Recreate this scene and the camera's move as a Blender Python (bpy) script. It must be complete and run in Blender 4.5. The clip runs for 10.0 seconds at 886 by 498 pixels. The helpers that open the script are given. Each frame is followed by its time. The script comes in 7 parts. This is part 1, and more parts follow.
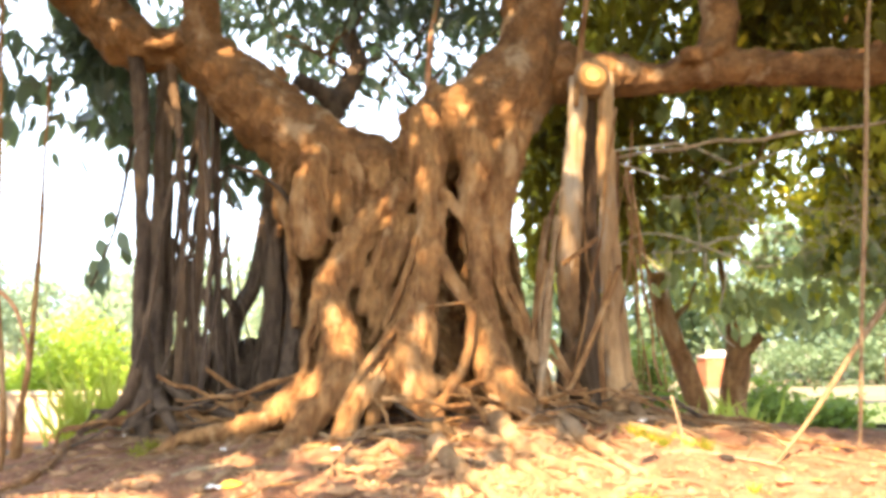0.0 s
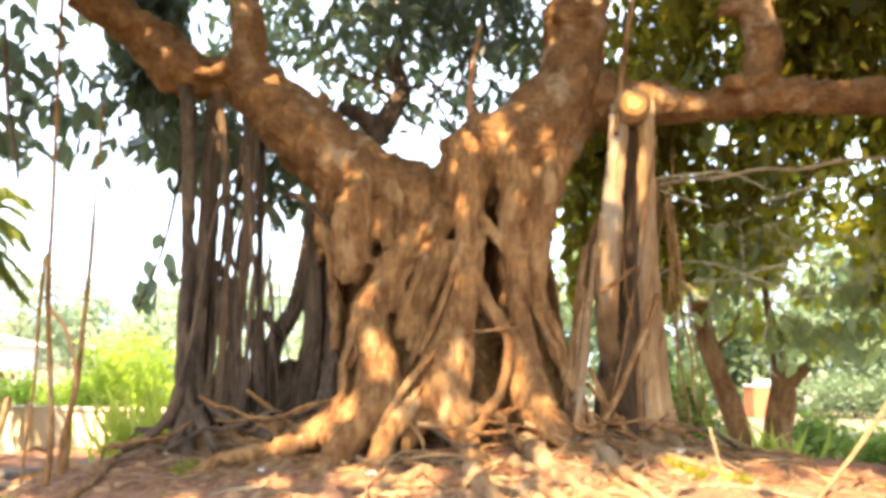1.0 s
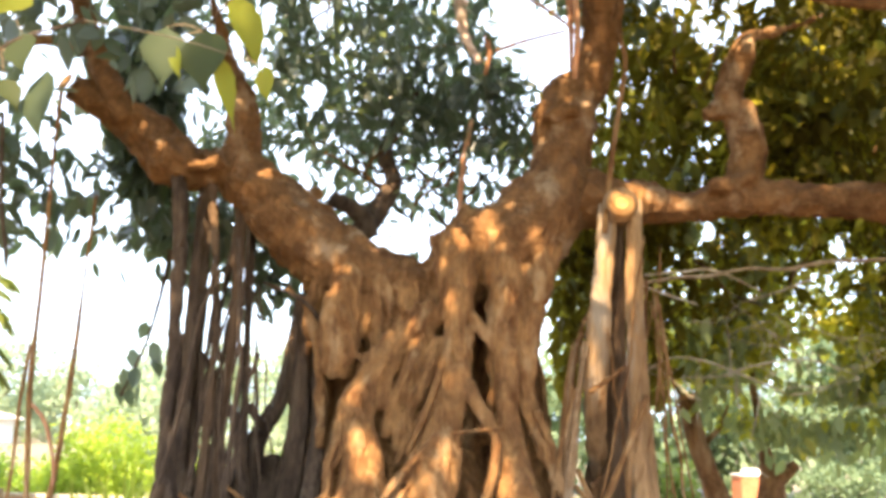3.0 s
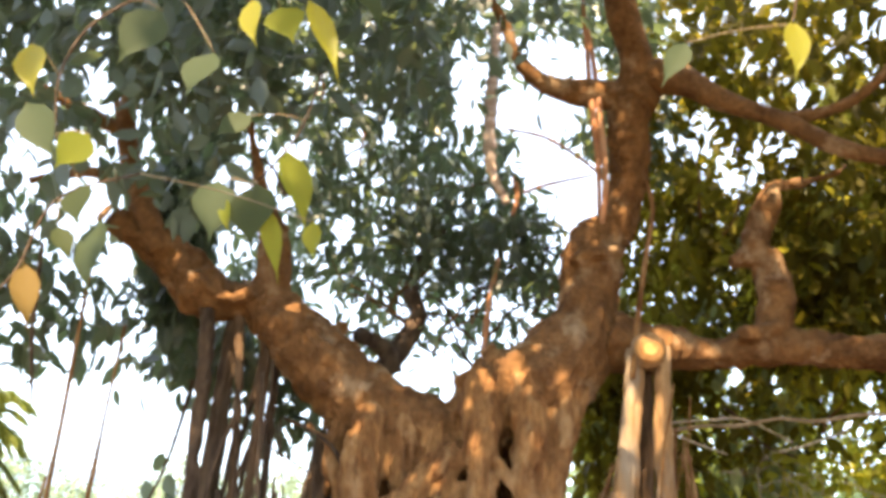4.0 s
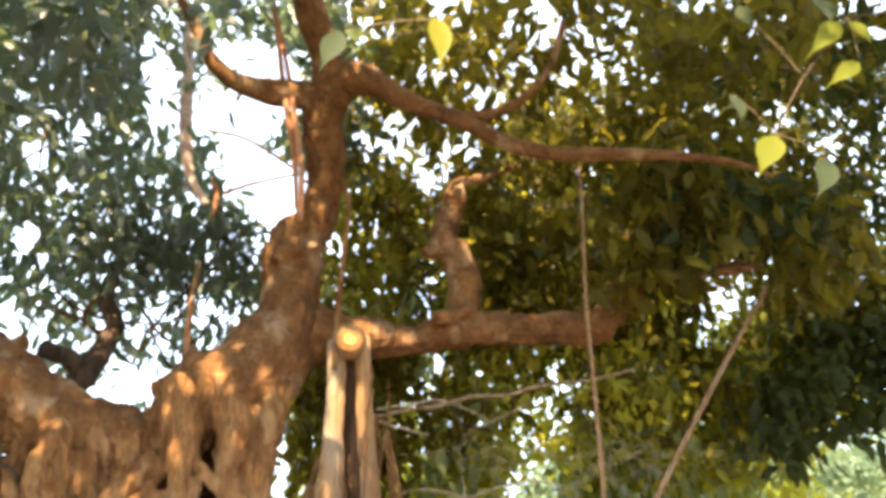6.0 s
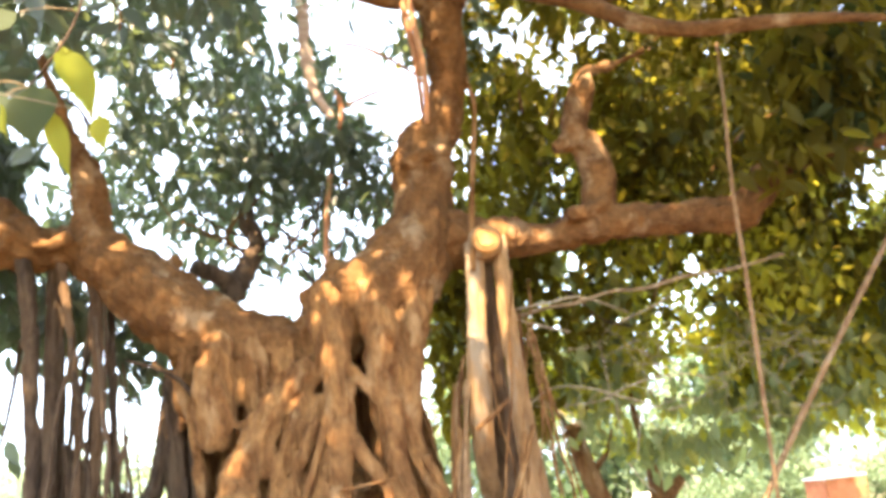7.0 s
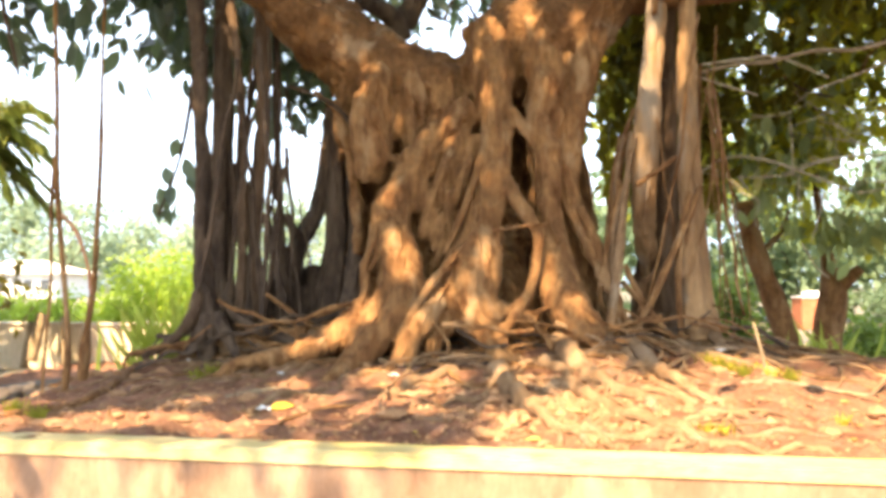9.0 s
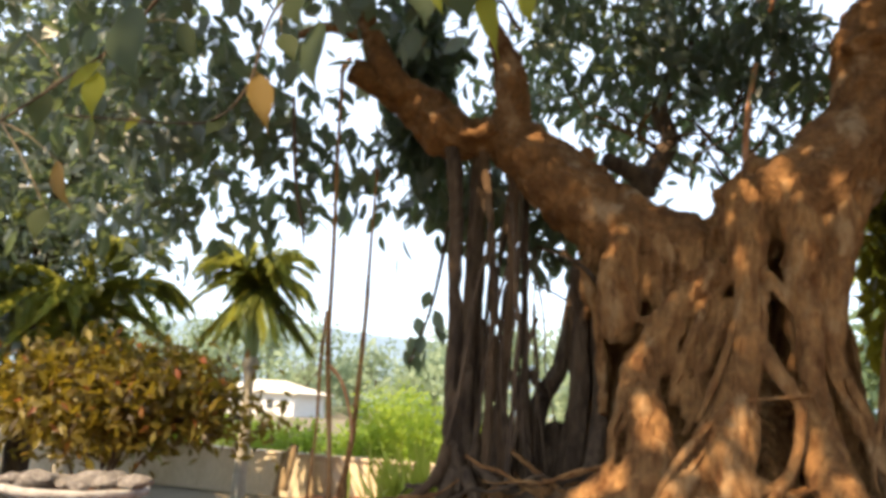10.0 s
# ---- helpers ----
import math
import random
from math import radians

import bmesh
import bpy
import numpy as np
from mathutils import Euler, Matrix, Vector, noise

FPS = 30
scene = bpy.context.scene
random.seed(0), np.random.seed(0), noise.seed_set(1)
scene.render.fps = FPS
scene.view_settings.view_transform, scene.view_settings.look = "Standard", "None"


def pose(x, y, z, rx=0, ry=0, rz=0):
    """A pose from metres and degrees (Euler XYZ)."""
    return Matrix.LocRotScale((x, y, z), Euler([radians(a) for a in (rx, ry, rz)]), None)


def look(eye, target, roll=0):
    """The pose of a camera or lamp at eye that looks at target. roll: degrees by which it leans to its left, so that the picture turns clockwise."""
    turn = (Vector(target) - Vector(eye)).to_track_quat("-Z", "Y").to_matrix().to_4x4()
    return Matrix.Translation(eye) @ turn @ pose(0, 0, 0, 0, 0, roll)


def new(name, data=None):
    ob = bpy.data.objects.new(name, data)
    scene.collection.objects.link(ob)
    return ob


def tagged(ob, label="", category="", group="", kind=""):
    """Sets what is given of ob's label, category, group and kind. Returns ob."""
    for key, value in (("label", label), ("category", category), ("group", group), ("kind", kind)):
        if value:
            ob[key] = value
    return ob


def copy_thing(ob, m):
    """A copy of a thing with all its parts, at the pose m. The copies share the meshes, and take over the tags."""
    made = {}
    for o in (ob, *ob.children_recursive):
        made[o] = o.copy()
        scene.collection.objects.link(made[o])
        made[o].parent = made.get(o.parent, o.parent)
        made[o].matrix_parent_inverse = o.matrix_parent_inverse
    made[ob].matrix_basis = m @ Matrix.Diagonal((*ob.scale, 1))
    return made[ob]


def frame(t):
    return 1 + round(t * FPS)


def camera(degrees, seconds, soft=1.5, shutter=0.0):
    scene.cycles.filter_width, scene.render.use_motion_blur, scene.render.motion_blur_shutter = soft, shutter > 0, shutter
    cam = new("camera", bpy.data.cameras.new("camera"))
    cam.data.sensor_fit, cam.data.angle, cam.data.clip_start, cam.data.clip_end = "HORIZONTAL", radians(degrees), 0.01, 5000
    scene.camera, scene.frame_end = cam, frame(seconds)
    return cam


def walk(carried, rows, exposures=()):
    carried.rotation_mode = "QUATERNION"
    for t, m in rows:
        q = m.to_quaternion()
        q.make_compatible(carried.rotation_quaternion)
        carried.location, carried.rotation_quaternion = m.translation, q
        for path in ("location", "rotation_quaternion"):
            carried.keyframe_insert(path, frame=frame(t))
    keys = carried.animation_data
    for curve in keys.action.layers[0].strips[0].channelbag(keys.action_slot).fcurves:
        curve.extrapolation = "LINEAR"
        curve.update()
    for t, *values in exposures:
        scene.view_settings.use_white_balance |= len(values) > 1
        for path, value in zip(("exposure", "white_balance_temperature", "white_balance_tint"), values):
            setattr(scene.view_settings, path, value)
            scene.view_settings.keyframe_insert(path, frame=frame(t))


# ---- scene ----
from mathutils.bvhtree import BVHTree

cam = camera(55.5, 10.0, soft=4.0)
PATH = [  # seconds, x, y, z, yaw, pitch, roll
    (0.0, -0.011, 0.003, 1.380, 0.01, 6.14, 0.10),
    (0.5, 0.061, -0.057, 1.439, 0.82, 7.50, 0.68),
    (1.0, 0.047, -0.053, 1.412, 2.96, 7.59, -1.01),
    (1.5, 0.034, -0.061, 1.426, 2.76, 7.35, -1.07),
    (2.0, 0.014, -0.083, 1.421, 2.52, 7.91, -0.57),
    (2.2, 0.021, -0.094, 1.463, 2.01, 8.58, -1.05),
    (3.3, 0.017, -0.103, 1.616, 2.29, 15.18, -2.46),
    (3.5, -0.003, -0.107, 1.626, 3.40, 17.11, -3.20),
    (4.0, -0.083, -0.135, 1.727, 2.45, 21.16, -3.83),
    (4.5, -0.052, -0.199, 1.757, 1.00, 24.75, -3.21),
    (5.0, 0.101, -0.243, 1.696, -6.44, 26.91, 0.89),
    (5.5, 0.209, -0.235, 1.608, -12.69, 25.30, 4.54),
    (5.7, 0.207, -0.240, 1.572, -14.00, 24.29, 5.01),
    (6.8, 0.083, -0.032, 1.506, -9.22, 15.82, 8.18),
    (7.0, 0.052, -0.025, 1.489, -4.88, 16.61, 6.37),
    (7.5, 0.020, 0.013, 1.444, 4.95, 15.03, 2.02),
    (8.0, 0.128, 0.127, 1.350, 5.97, 8.93, 1.58),
    (8.5, 0.180, 0.283, 1.295, 5.61, 4.69, 0.41),
    (9.0, 0.173, 0.371, 1.222, 5.98, 2.39, -0.06),
    (9.5, 0.045, 0.307, 1.344, 14.33, 3.71, -0.37),
    (10.0, -0.023, 0.165, 1.455, 20.56, 10.78, -3.20),
]
walk(cam, [(t, pose(x, y, z, 90 + pitch, roll, yaw)) for t, x, y, z, yaw, pitch, roll in PATH],
     [(0, 2.72), (2.2, 2.57), (3.5, 2.48), (4.5, 2.1), (5.0, 1.95), (5.5, 2.3), (6.2, 2.57), (7.0, 3.1), (7.5, 2.6), (8.0, 2.32), (9.0, 2.27), (9.5, 1.97), (10.0, 1.32)])

# ---- world, sun, exposure ----
SUN_TO = Vector((-0.16, -0.62, 0.77)).normalized()   # towards the sun
world = bpy.data.worlds.new("sky")
scene.world = world
world.use_nodes = True
wn = world.node_tree
sky = wn.nodes.new("ShaderNodeTexSky")
sky.sky_type = "NISHITA"
sky.sun_disc = False
sky.sun_elevation = math.asin(SUN_TO.z)
sky.sun_rotation = math.atan2(SUN_TO.x, SUN_TO.y)
sky.air_density, sky.dust_density, sky.ozone_density = 1.0, 1.0, 1.0
haze = wn.nodes.new("ShaderNodeMix")
haze.data_type = "RGBA"
haze.inputs[0].default_value = 0.55
haze.inputs[7].default_value = (5.2, 5.7, 6.6, 1)
wn.links.new(sky.outputs[0], haze.inputs[6])
wn.links.new(haze.outputs[2], wn.nodes["Background"].inputs[0])
wn.nodes["Background"].inputs[1].default_value = 0.145
sun_data = bpy.data.lights.new("sun", "SUN")
sun_data.energy, sun_data.angle, sun_data.color = 5.0, radians(0.6), (1.0, 0.755, 0.475)
sun = new("sun", sun_data)
sun.matrix_world = look((0, 0, 30), Vector((0, 0, 30)) - SUN_TO)


# ---- materials ----
def mat(name, c1, c2, scale=6.0, rough=0.85, bump=0.4, stretch=(1, 1, 1), fine=40.0, spots=None, metal=0.0, detail=0.5, island=0.0, rand=0.0):
    """A surface with two scales of variation, grain and relief; spots adds stains of a third colour."""
    m = bpy.data.materials.new(name)
    m.use_nodes = True
    t, n = m.node_tree, m.node_tree.nodes
    b = n["Principled BSDF"]
    b.inputs["Roughness"].default_value, b.inputs["Metallic"].default_value = rough, metal
    b.inputs["Specular IOR Level"].default_value = 0.25
    co, mp = n.new("ShaderNodeTexCoord"), n.new("ShaderNodeMapping")
    mp.inputs["Scale"].default_value = stretch
    t.links.new(co.outputs["Object"], mp.inputs[0])

    def tex(s, d=5.0, r=0.6):
        x = n.new("ShaderNodeTexNoise")
        x.inputs["Scale"].default_value, x.inputs["Detail"].default_value, x.inputs["Roughness"].default_value = s, d, r
        t.links.new(mp.outputs[0], x.inputs["Vector"])
        return x

    def mix(kind, fac, a, bb):
        x = n.new("ShaderNodeMix")
        x.data_type, x.blend_type = "RGBA", kind
        for sock, v in ((x.inputs[0], fac), (x.inputs[6], a), (x.inputs[7], bb)):
            if isinstance(v, (int, float)):
                sock.default_value = v
            elif isinstance(v, tuple):
                sock.default_value = (*v, 1)
            else:
                t.links.new(v, sock)
        return x.outputs[2]

    def ramp(src, lo, hi):
        x = n.new("ShaderNodeMapRange")
        x.inputs[1].default_value, x.inputs[2].default_value = lo, hi
        t.links.new(src, x.inputs[0])
        return x.outputs[0]

    big, small = tex(scale), tex(fine)
    col = mix("MIX", ramp(big.outputs[0], 0.35, 0.65), c1, c2)
    g = ramp(small.outputs[0], 0.25, 0.75)
    dark = mix("MULTIPLY", detail, col, (0.45, 0.43, 0.42))
    col = mix("MIX", g, dark, col)
    if spots:
        col = mix("MIX", ramp(tex(scale * 0.45).outputs[0], 0.56, 0.66), col, spots)
    if island:
        geo = n.new("ShaderNodeNewGeometry")
        hsv = n.new("ShaderNodeHueSaturation")
        v = n.new("ShaderNodeMapRange")
        v.inputs[3].default_value, v.inputs[4].default_value = 1 - island, 1 + island
        t.links.new(geo.outputs["Random Per Island"], v.inputs[0])
        t.links.new(v.outputs[0], hsv.inputs["Value"])
        t.links.new(col, hsv.inputs["Color"])
        col = hsv.outputs[0]
    if rand:
        oi = n.new("ShaderNodeObjectInfo")
        hsv = n.new("ShaderNodeHueSaturation")
        v = n.new("ShaderNodeMapRange")
        v.inputs[3].default_value, v.inputs[4].default_value = 1 - rand, 1 + rand
        t.links.new(oi.outputs["Random"], v.inputs[0])
        t.links.new(v.outputs[0], hsv.inputs["Value"])
        t.links.new(col, hsv.inputs["Color"])
        col = hsv.outputs[0]
    t.links.new(col, b.inputs["Base Color"])
    if bump:
        bp = n.new("ShaderNodeBump")
        bp.inputs["Strength"].default_value, bp.inputs["Distance"].default_value = bump, 0.035
        add = n.new("ShaderNodeMath")
        t.links.new(big.outputs[0], add.inputs[0])
        t.links.new(small.outputs[0], add.inputs[1])
        t.links.new(add.outputs[0], bp.inputs["Height"])
        t.links.new(bp.outputs[0], b.inputs["Normal"])
    return m


def leaf_mat(name, c1, c2, glow, share=0.45, rough=0.45, old=None, shine=0.35):
    """Thin leaves: a glossy upper face and light shining through, varied leaf by leaf."""
    m = bpy.data.materials.new(name)
    m.use_nodes = True
    t, n = m.node_tree, m.node_tree.nodes
    b, out = n["Principled BSDF"], n["Material Output"]
    b.inputs["Roughness"].default_value = rough
    b.inputs["Specular IOR Level"].default_value = shine
    geo = n.new("ShaderNodeNewGeometry")
    r = n.new("ShaderNodeValToRGB")
    r.color_ramp.elements[0].color, r.color_ramp.elements[1].color = (*c1, 1), (*c2, 1)
    if old:
        r.color_ramp.elements[1].position = 0.9
        e = r.color_ramp.elements.new(0.97)
        e.color = (*old, 1)
    t.links.new(geo.outputs["Random Per Island"], r.inputs[0])
    nz = n.new("ShaderNodeTexNoise")
    nz.inputs["Scale"].default_value = 30
    mx = n.new("ShaderNodeMix")
    mx.data_type, mx.blend_type = "RGBA", "MULTIPLY"
    mr = n.new("ShaderNodeMapRange")
    mr.inputs[3].default_value, mr.inputs[4].default_value = 0.65, 1.15
    t.links.new(nz.outputs[0], mr.inputs[0])
    mx.inputs[0].default_value = 1.0
    t.links.new(r.outputs[0], mx.inputs[6])
    t.links.new(mr.outputs[0], mx.inputs[7])
    t.links.new(mx.outputs[2], b.inputs["Base Color"])
    tr = n.new("ShaderNodeBsdfTranslucent")
    tr.inputs[0].default_value = (*glow, 1)
    ms = n.new("ShaderNodeMixShader")
    ms.inputs[0].default_value = share
    t.links.new(b.outputs[0], ms.inputs[1])
    t.links.new(tr.outputs[0], ms.inputs[2])
    t.links.new(ms.outputs[0], out.inputs[0])
    return m


BARK = mat("bark", (0.15, 0.064, 0.020), (0.36, 0.190, 0.072), 7.0, 0.9, 1.0, (1, 1, 0.45), 24, (0.30, 0.18, 0.085), 0.0, 0.9)
BARK_LIMB = mat("limb_bark", (0.12, 0.055, 0.019), (0.26, 0.132, 0.048), 5.0, 0.9, 1.0, (1, 1, 1), 22, (0.28, 0.185, 0.105), 0.0, 0.85)
# dark grey-brown bark; for the shaded columns their shade is in the colour
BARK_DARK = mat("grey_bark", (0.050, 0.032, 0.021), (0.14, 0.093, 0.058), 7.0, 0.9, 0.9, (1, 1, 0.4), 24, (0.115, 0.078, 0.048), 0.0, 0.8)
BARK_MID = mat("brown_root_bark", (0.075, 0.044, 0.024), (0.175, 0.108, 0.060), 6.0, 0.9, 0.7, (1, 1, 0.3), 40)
COLUMN = mat("column_bark", (0.20, 0.112, 0.050), (0.40, 0.238, 0.108), 5.0, 0.85, 0.6, (1, 1, 0.25), 26, (0.25, 0.19, 0.13))
ROOT = mat("root_bark", (0.20, 0.115, 0.056), (0.33, 0.208, 0.108), 7.0, 0.9, 0.8, (1, 1, 1), 26, (0.26, 0.18, 0.11))
REDROOT = mat("young_root_bark", (0.40, 0.18, 0.09), (0.50, 0.27, 0.15), 6.0, 0.8, 0.3, (1, 1, 0.5), 50)
# pale pink bark lightened further, sky glare put into its colour
BANDED = mat("banded_root_bark", (0.60, 0.43, 0.35), (0.78, 0.64, 0.55), 4.0, 0.8, 0.3, (1, 1, 6), 50)
CUT = mat("cut_wood", (0.42, 0.20, 0.062), (0.54, 0.29, 0.105), 9.0, 0.8, 0.2, (1, 1, 1), 60)
CUT_RING = mat("cut_wood_ring", (0.32, 0.16, 0.05), (0.42, 0.22, 0.08), 12.0, 0.8, 0.3, (1, 1, 1), 60)
SOIL = mat("dry_soil", (0.19, 0.086, 0.046), (0.36, 0.185, 0.105), 5.5, 0.95, 1.0, (1, 1, 1), 34, (0.24, 0.13, 0.085), 0.0, 0.75)
GROUND = mat("dusty_ground", (0.15, 0.13, 0.09), (0.21, 0.18, 0.12), 0.8, 0.95, 0.5, (1, 1, 1), 14, (0.12, 0.16, 0.05))
PLASTER = mat("stained_plaster", (0.25, 0.142, 0.085), (0.35, 0.215, 0.138), 3.0, 0.9, 0.4, (1, 1, 0.4), 30, (0.46, 0.32, 0.20))
COPING = mat("painted_coping", (0.54, 0.42, 0.17), (0.64, 0.52, 0.26), 5.0, 0.8, 0.3, (0.4, 1, 1), 35, (0.66, 0.53, 0.14))
OLDWALL = mat("bleached_wall", (0.62, 0.52, 0.36), (0.74, 0.64, 0.48), 1.5, 0.9, 0.3, (1, 1, 0.5), 18, (0.45, 0.36, 0.22))
STONE = mat("rubble", (0.25, 0.13, 0.062), (0.42, 0.25, 0.13), 9.0, 0.9, 0.5, (1, 1, 1), 40, None, 0.0, 0.5, 0.25)
WHITE = mat("white_paint", (0.74, 0.73, 0.70), (0.82, 0.81, 0.79), 2.0, 0.6, 0.15, (1, 1, 1), 25, (0.62, 0.60, 0.56))
ROOFM = mat("pale_roof", (0.62, 0.58, 0.50), (0.74, 0.70, 0.62), 1.0, 0.7, 0.2, (1, 1, 1), 12)
SHADE_GLASS = mat("dark_window", (0.06, 0.07, 0.08), (0.10, 0.11, 0.12), 2.0, 0.2, 0.0)
BRICKM = mat("orange_brick", (0.40, 0.13, 0.06), (0.50, 0.19, 0.095), 3.0, 0.85, 0.4, (1, 1, 1), 25)
PALMWOOD = mat("palm_bark", (0.36, 0.33, 0.27), (0.48, 0.44, 0.37), 3.0, 0.9, 0.4, (1, 1, 3), 30)
PALMGREEN = mat("palm_crownshaft", (0.16, 0.24, 0.10), (0.24, 0.32, 0.15), 3.0, 0.5, 0.2, (1, 1, 0.3), 25)
# woodland colour shifted to blue, distance haze put into it
HILL = mat("hazed_hill", (0.15, 0.22, 0.30), (0.20, 0.28, 0.37), 0.05, 0.95, 0.0, (1, 1, 1), 0.4)
FIELD = mat("sunlit_grass_field", (0.42, 0.42, 0.10), (0.55, 0.50, 0.14), 0.7, 0.9, 0.4, (1, 1, 1), 9, (0.25, 0.32, 0.06))
# dry twig colour lightened, standing in for sun the shaded twigs miss
PALETWIG = mat("lightened_twig", (0.44, 0.36, 0.24), (0.58, 0.48, 0.33), 9.0, 0.9, 0.3, (1, 1, 1), 50)
TWIG = mat("dry_twig", (0.24, 0.17, 0.10), (0.36, 0.27, 0.16), 9.0, 0.9, 0.3, (1, 1, 1), 50)
# bluish cast: haze and glare veil put into the leaf colour
LEAF = leaf_mat("fig_leaf", (0.028, 0.041, 0.044), (0.095, 0.122, 0.108), (0.20, 0.26, 0.10), 0.38, 0.36, None, 0.5)
# fig leaf tones carry the light: sun put into LEAF_SUN, shade into LEAF_DEEP
LEAF_SUN = leaf_mat("sun_tinted_fig_leaf", (0.08, 0.12, 0.02), (0.28, 0.29, 0.04), (0.75, 0.70, 0.07), 0.6, 0.5, (0.45, 0.36, 0.05))
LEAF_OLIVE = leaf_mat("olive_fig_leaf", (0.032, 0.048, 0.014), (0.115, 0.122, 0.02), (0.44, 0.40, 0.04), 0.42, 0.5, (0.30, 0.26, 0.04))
LEAF_DEEP = leaf_mat("shade_tinted_olive_leaf", (0.027, 0.025, 0.006), (0.078, 0.068, 0.010), (0.36, 0.30, 0.025), 0.34, 0.55, None, 0.08)
LEAF_HANG = leaf_mat("hanging_fig_leaf", (0.075, 0.115, 0.065), (0.21, 0.25, 0.125), (0.50, 0.55, 0.18), 0.48, 0.5, (0.36, 0.30, 0.05))
LEAF_YOUNG = leaf_mat("young_fig_leaf", (0.15, 0.18, 0.025), (0.32, 0.30, 0.03), (0.75, 0.66, 0.04), 0.58, 0.45)
LEAF_PALE = leaf_mat("pale_fig_leaf", (0.10, 0.13, 0.02), (0.19, 0.21, 0.03), (0.48, 0.48, 0.05), 0.5, 0.6, None, 0.08)
LEAF_GREY = leaf_mat("old_fig_leaf", (0.040, 0.056, 0.034), (0.065, 0.085, 0.045), (0.13, 0.16, 0.04), 0.35, 0.6, None, 0.08)
LEAF_RUST = leaf_mat("rusty_fig_leaf", (0.13, 0.085, 0.03), (0.18, 0.12, 0.035), (0.28, 0.18, 0.03), 0.4, 0.6, None, 0.08)
# dark green leaf; in the right crown it stands in for shade
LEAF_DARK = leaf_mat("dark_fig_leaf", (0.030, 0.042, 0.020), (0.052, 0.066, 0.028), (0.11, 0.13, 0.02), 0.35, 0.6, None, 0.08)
LEAF_FAR = leaf_mat("shrub_leaf", (0.12, 0.22, 0.03), (0.28, 0.38, 0.06), (0.50, 0.62, 0.07), 0.5, 0.6)
LEAF_CROTON = leaf_mat("croton_leaf", (0.026, 0.014, 0.008), (0.19, 0.150, 0.018), (0.34, 0.25, 0.02), 0.34, 0.4, (0.20, 0.05, 0.02))
# greens made paler and bluer, haze of the park trees is in the colour
LEAF_MID = leaf_mat("hazed_park_leaf", (0.095, 0.155, 0.10), (0.19, 0.26, 0.155), (0.28, 0.36, 0.15), 0.42, 0.7)
# darker copy of the shrub leaf with shade put into its green
LEAF_LOW = leaf_mat("shade_tinted_bush_leaf", (0.06, 0.12, 0.03), (0.16, 0.24, 0.06), (0.34, 0.44, 0.07), 0.45, 0.6)
# pale leaf colour with the far trees' haze put in
LEAF_HAZE = leaf_mat("hazed_leaf", (0.19, 0.26, 0.17), (0.31, 0.38, 0.24), (0.30, 0.38, 0.20), 0.4, 0.7)
PALMLEAF = leaf_mat("palm_frond", (0.085, 0.125, 0.025), (0.19, 0.22, 0.05), (0.42, 0.44, 0.08), 0.4, 0.45)
GRASS = leaf_mat("grass_blade", (0.26, 0.35, 0.05), (0.46, 0.50, 0.09), (0.58, 0.62, 0.09), 0.4, 0.6)
LITTER = leaf_mat("dead_leaf", (0.30, 0.17, 0.08), (0.46, 0.28, 0.12), (0.30, 0.16, 0.05), 0.2, 0.8, (0.60, 0.42, 0.05))


# ---- building helpers ----
def mesh_of(bm, name, smooth=True):
    me = bpy.data.meshes.new(name)
    bm.to_mesh(me)
    bm.free()
    if smooth:
        me.polygons.foreach_set("use_smooth", [True] * len(me.polygons))
    return me


def part(name, bm, material, parent, label="", smooth=True):
    """Links a bmesh (or mesh) as one mesh object under a thing or a part."""
    me = mesh_of(bm, name, smooth) if isinstance(bm, bmesh.types.BMesh) else bm
    if not me.materials:
        me.materials.append(material)
    ob = new(name, me)
    ob.parent = parent
    return tagged(ob, label)


def thing(name, label, category, group="", kind="", at=(0, 0, 0)):
    ob = new(name)
    ob.location = at
    ob.empty_display_size = 0.2
    return tagged(ob, label, category, group, kind)


def catmull(pts, step=0.06):
    """Points with radii, made into a dense smooth line."""
    p = np.array(pts, float)
    p = np.vstack([2 * p[0] - p[1], p, 2 * p[-1] - p[-2]])
    out = []
    for i in range(1, len(p) - 2):
        a, b, c, d = p[i - 1:i + 3]
        n = max(2, int(np.linalg.norm((c - b)[:3]) / step))
        for k in range(n):
            t = k / n
            out.append(0.5 * (2 * b + (c - a) * t + (2 * a - 5 * b + 4 * c - d) * t * t + (3 * b - a - 3 * c + d) * t ** 3))
    out.append(p[-2])
    out = np.array(out)
    out[:, 3] = np.maximum(out[:, 3], 0.002)
    return out


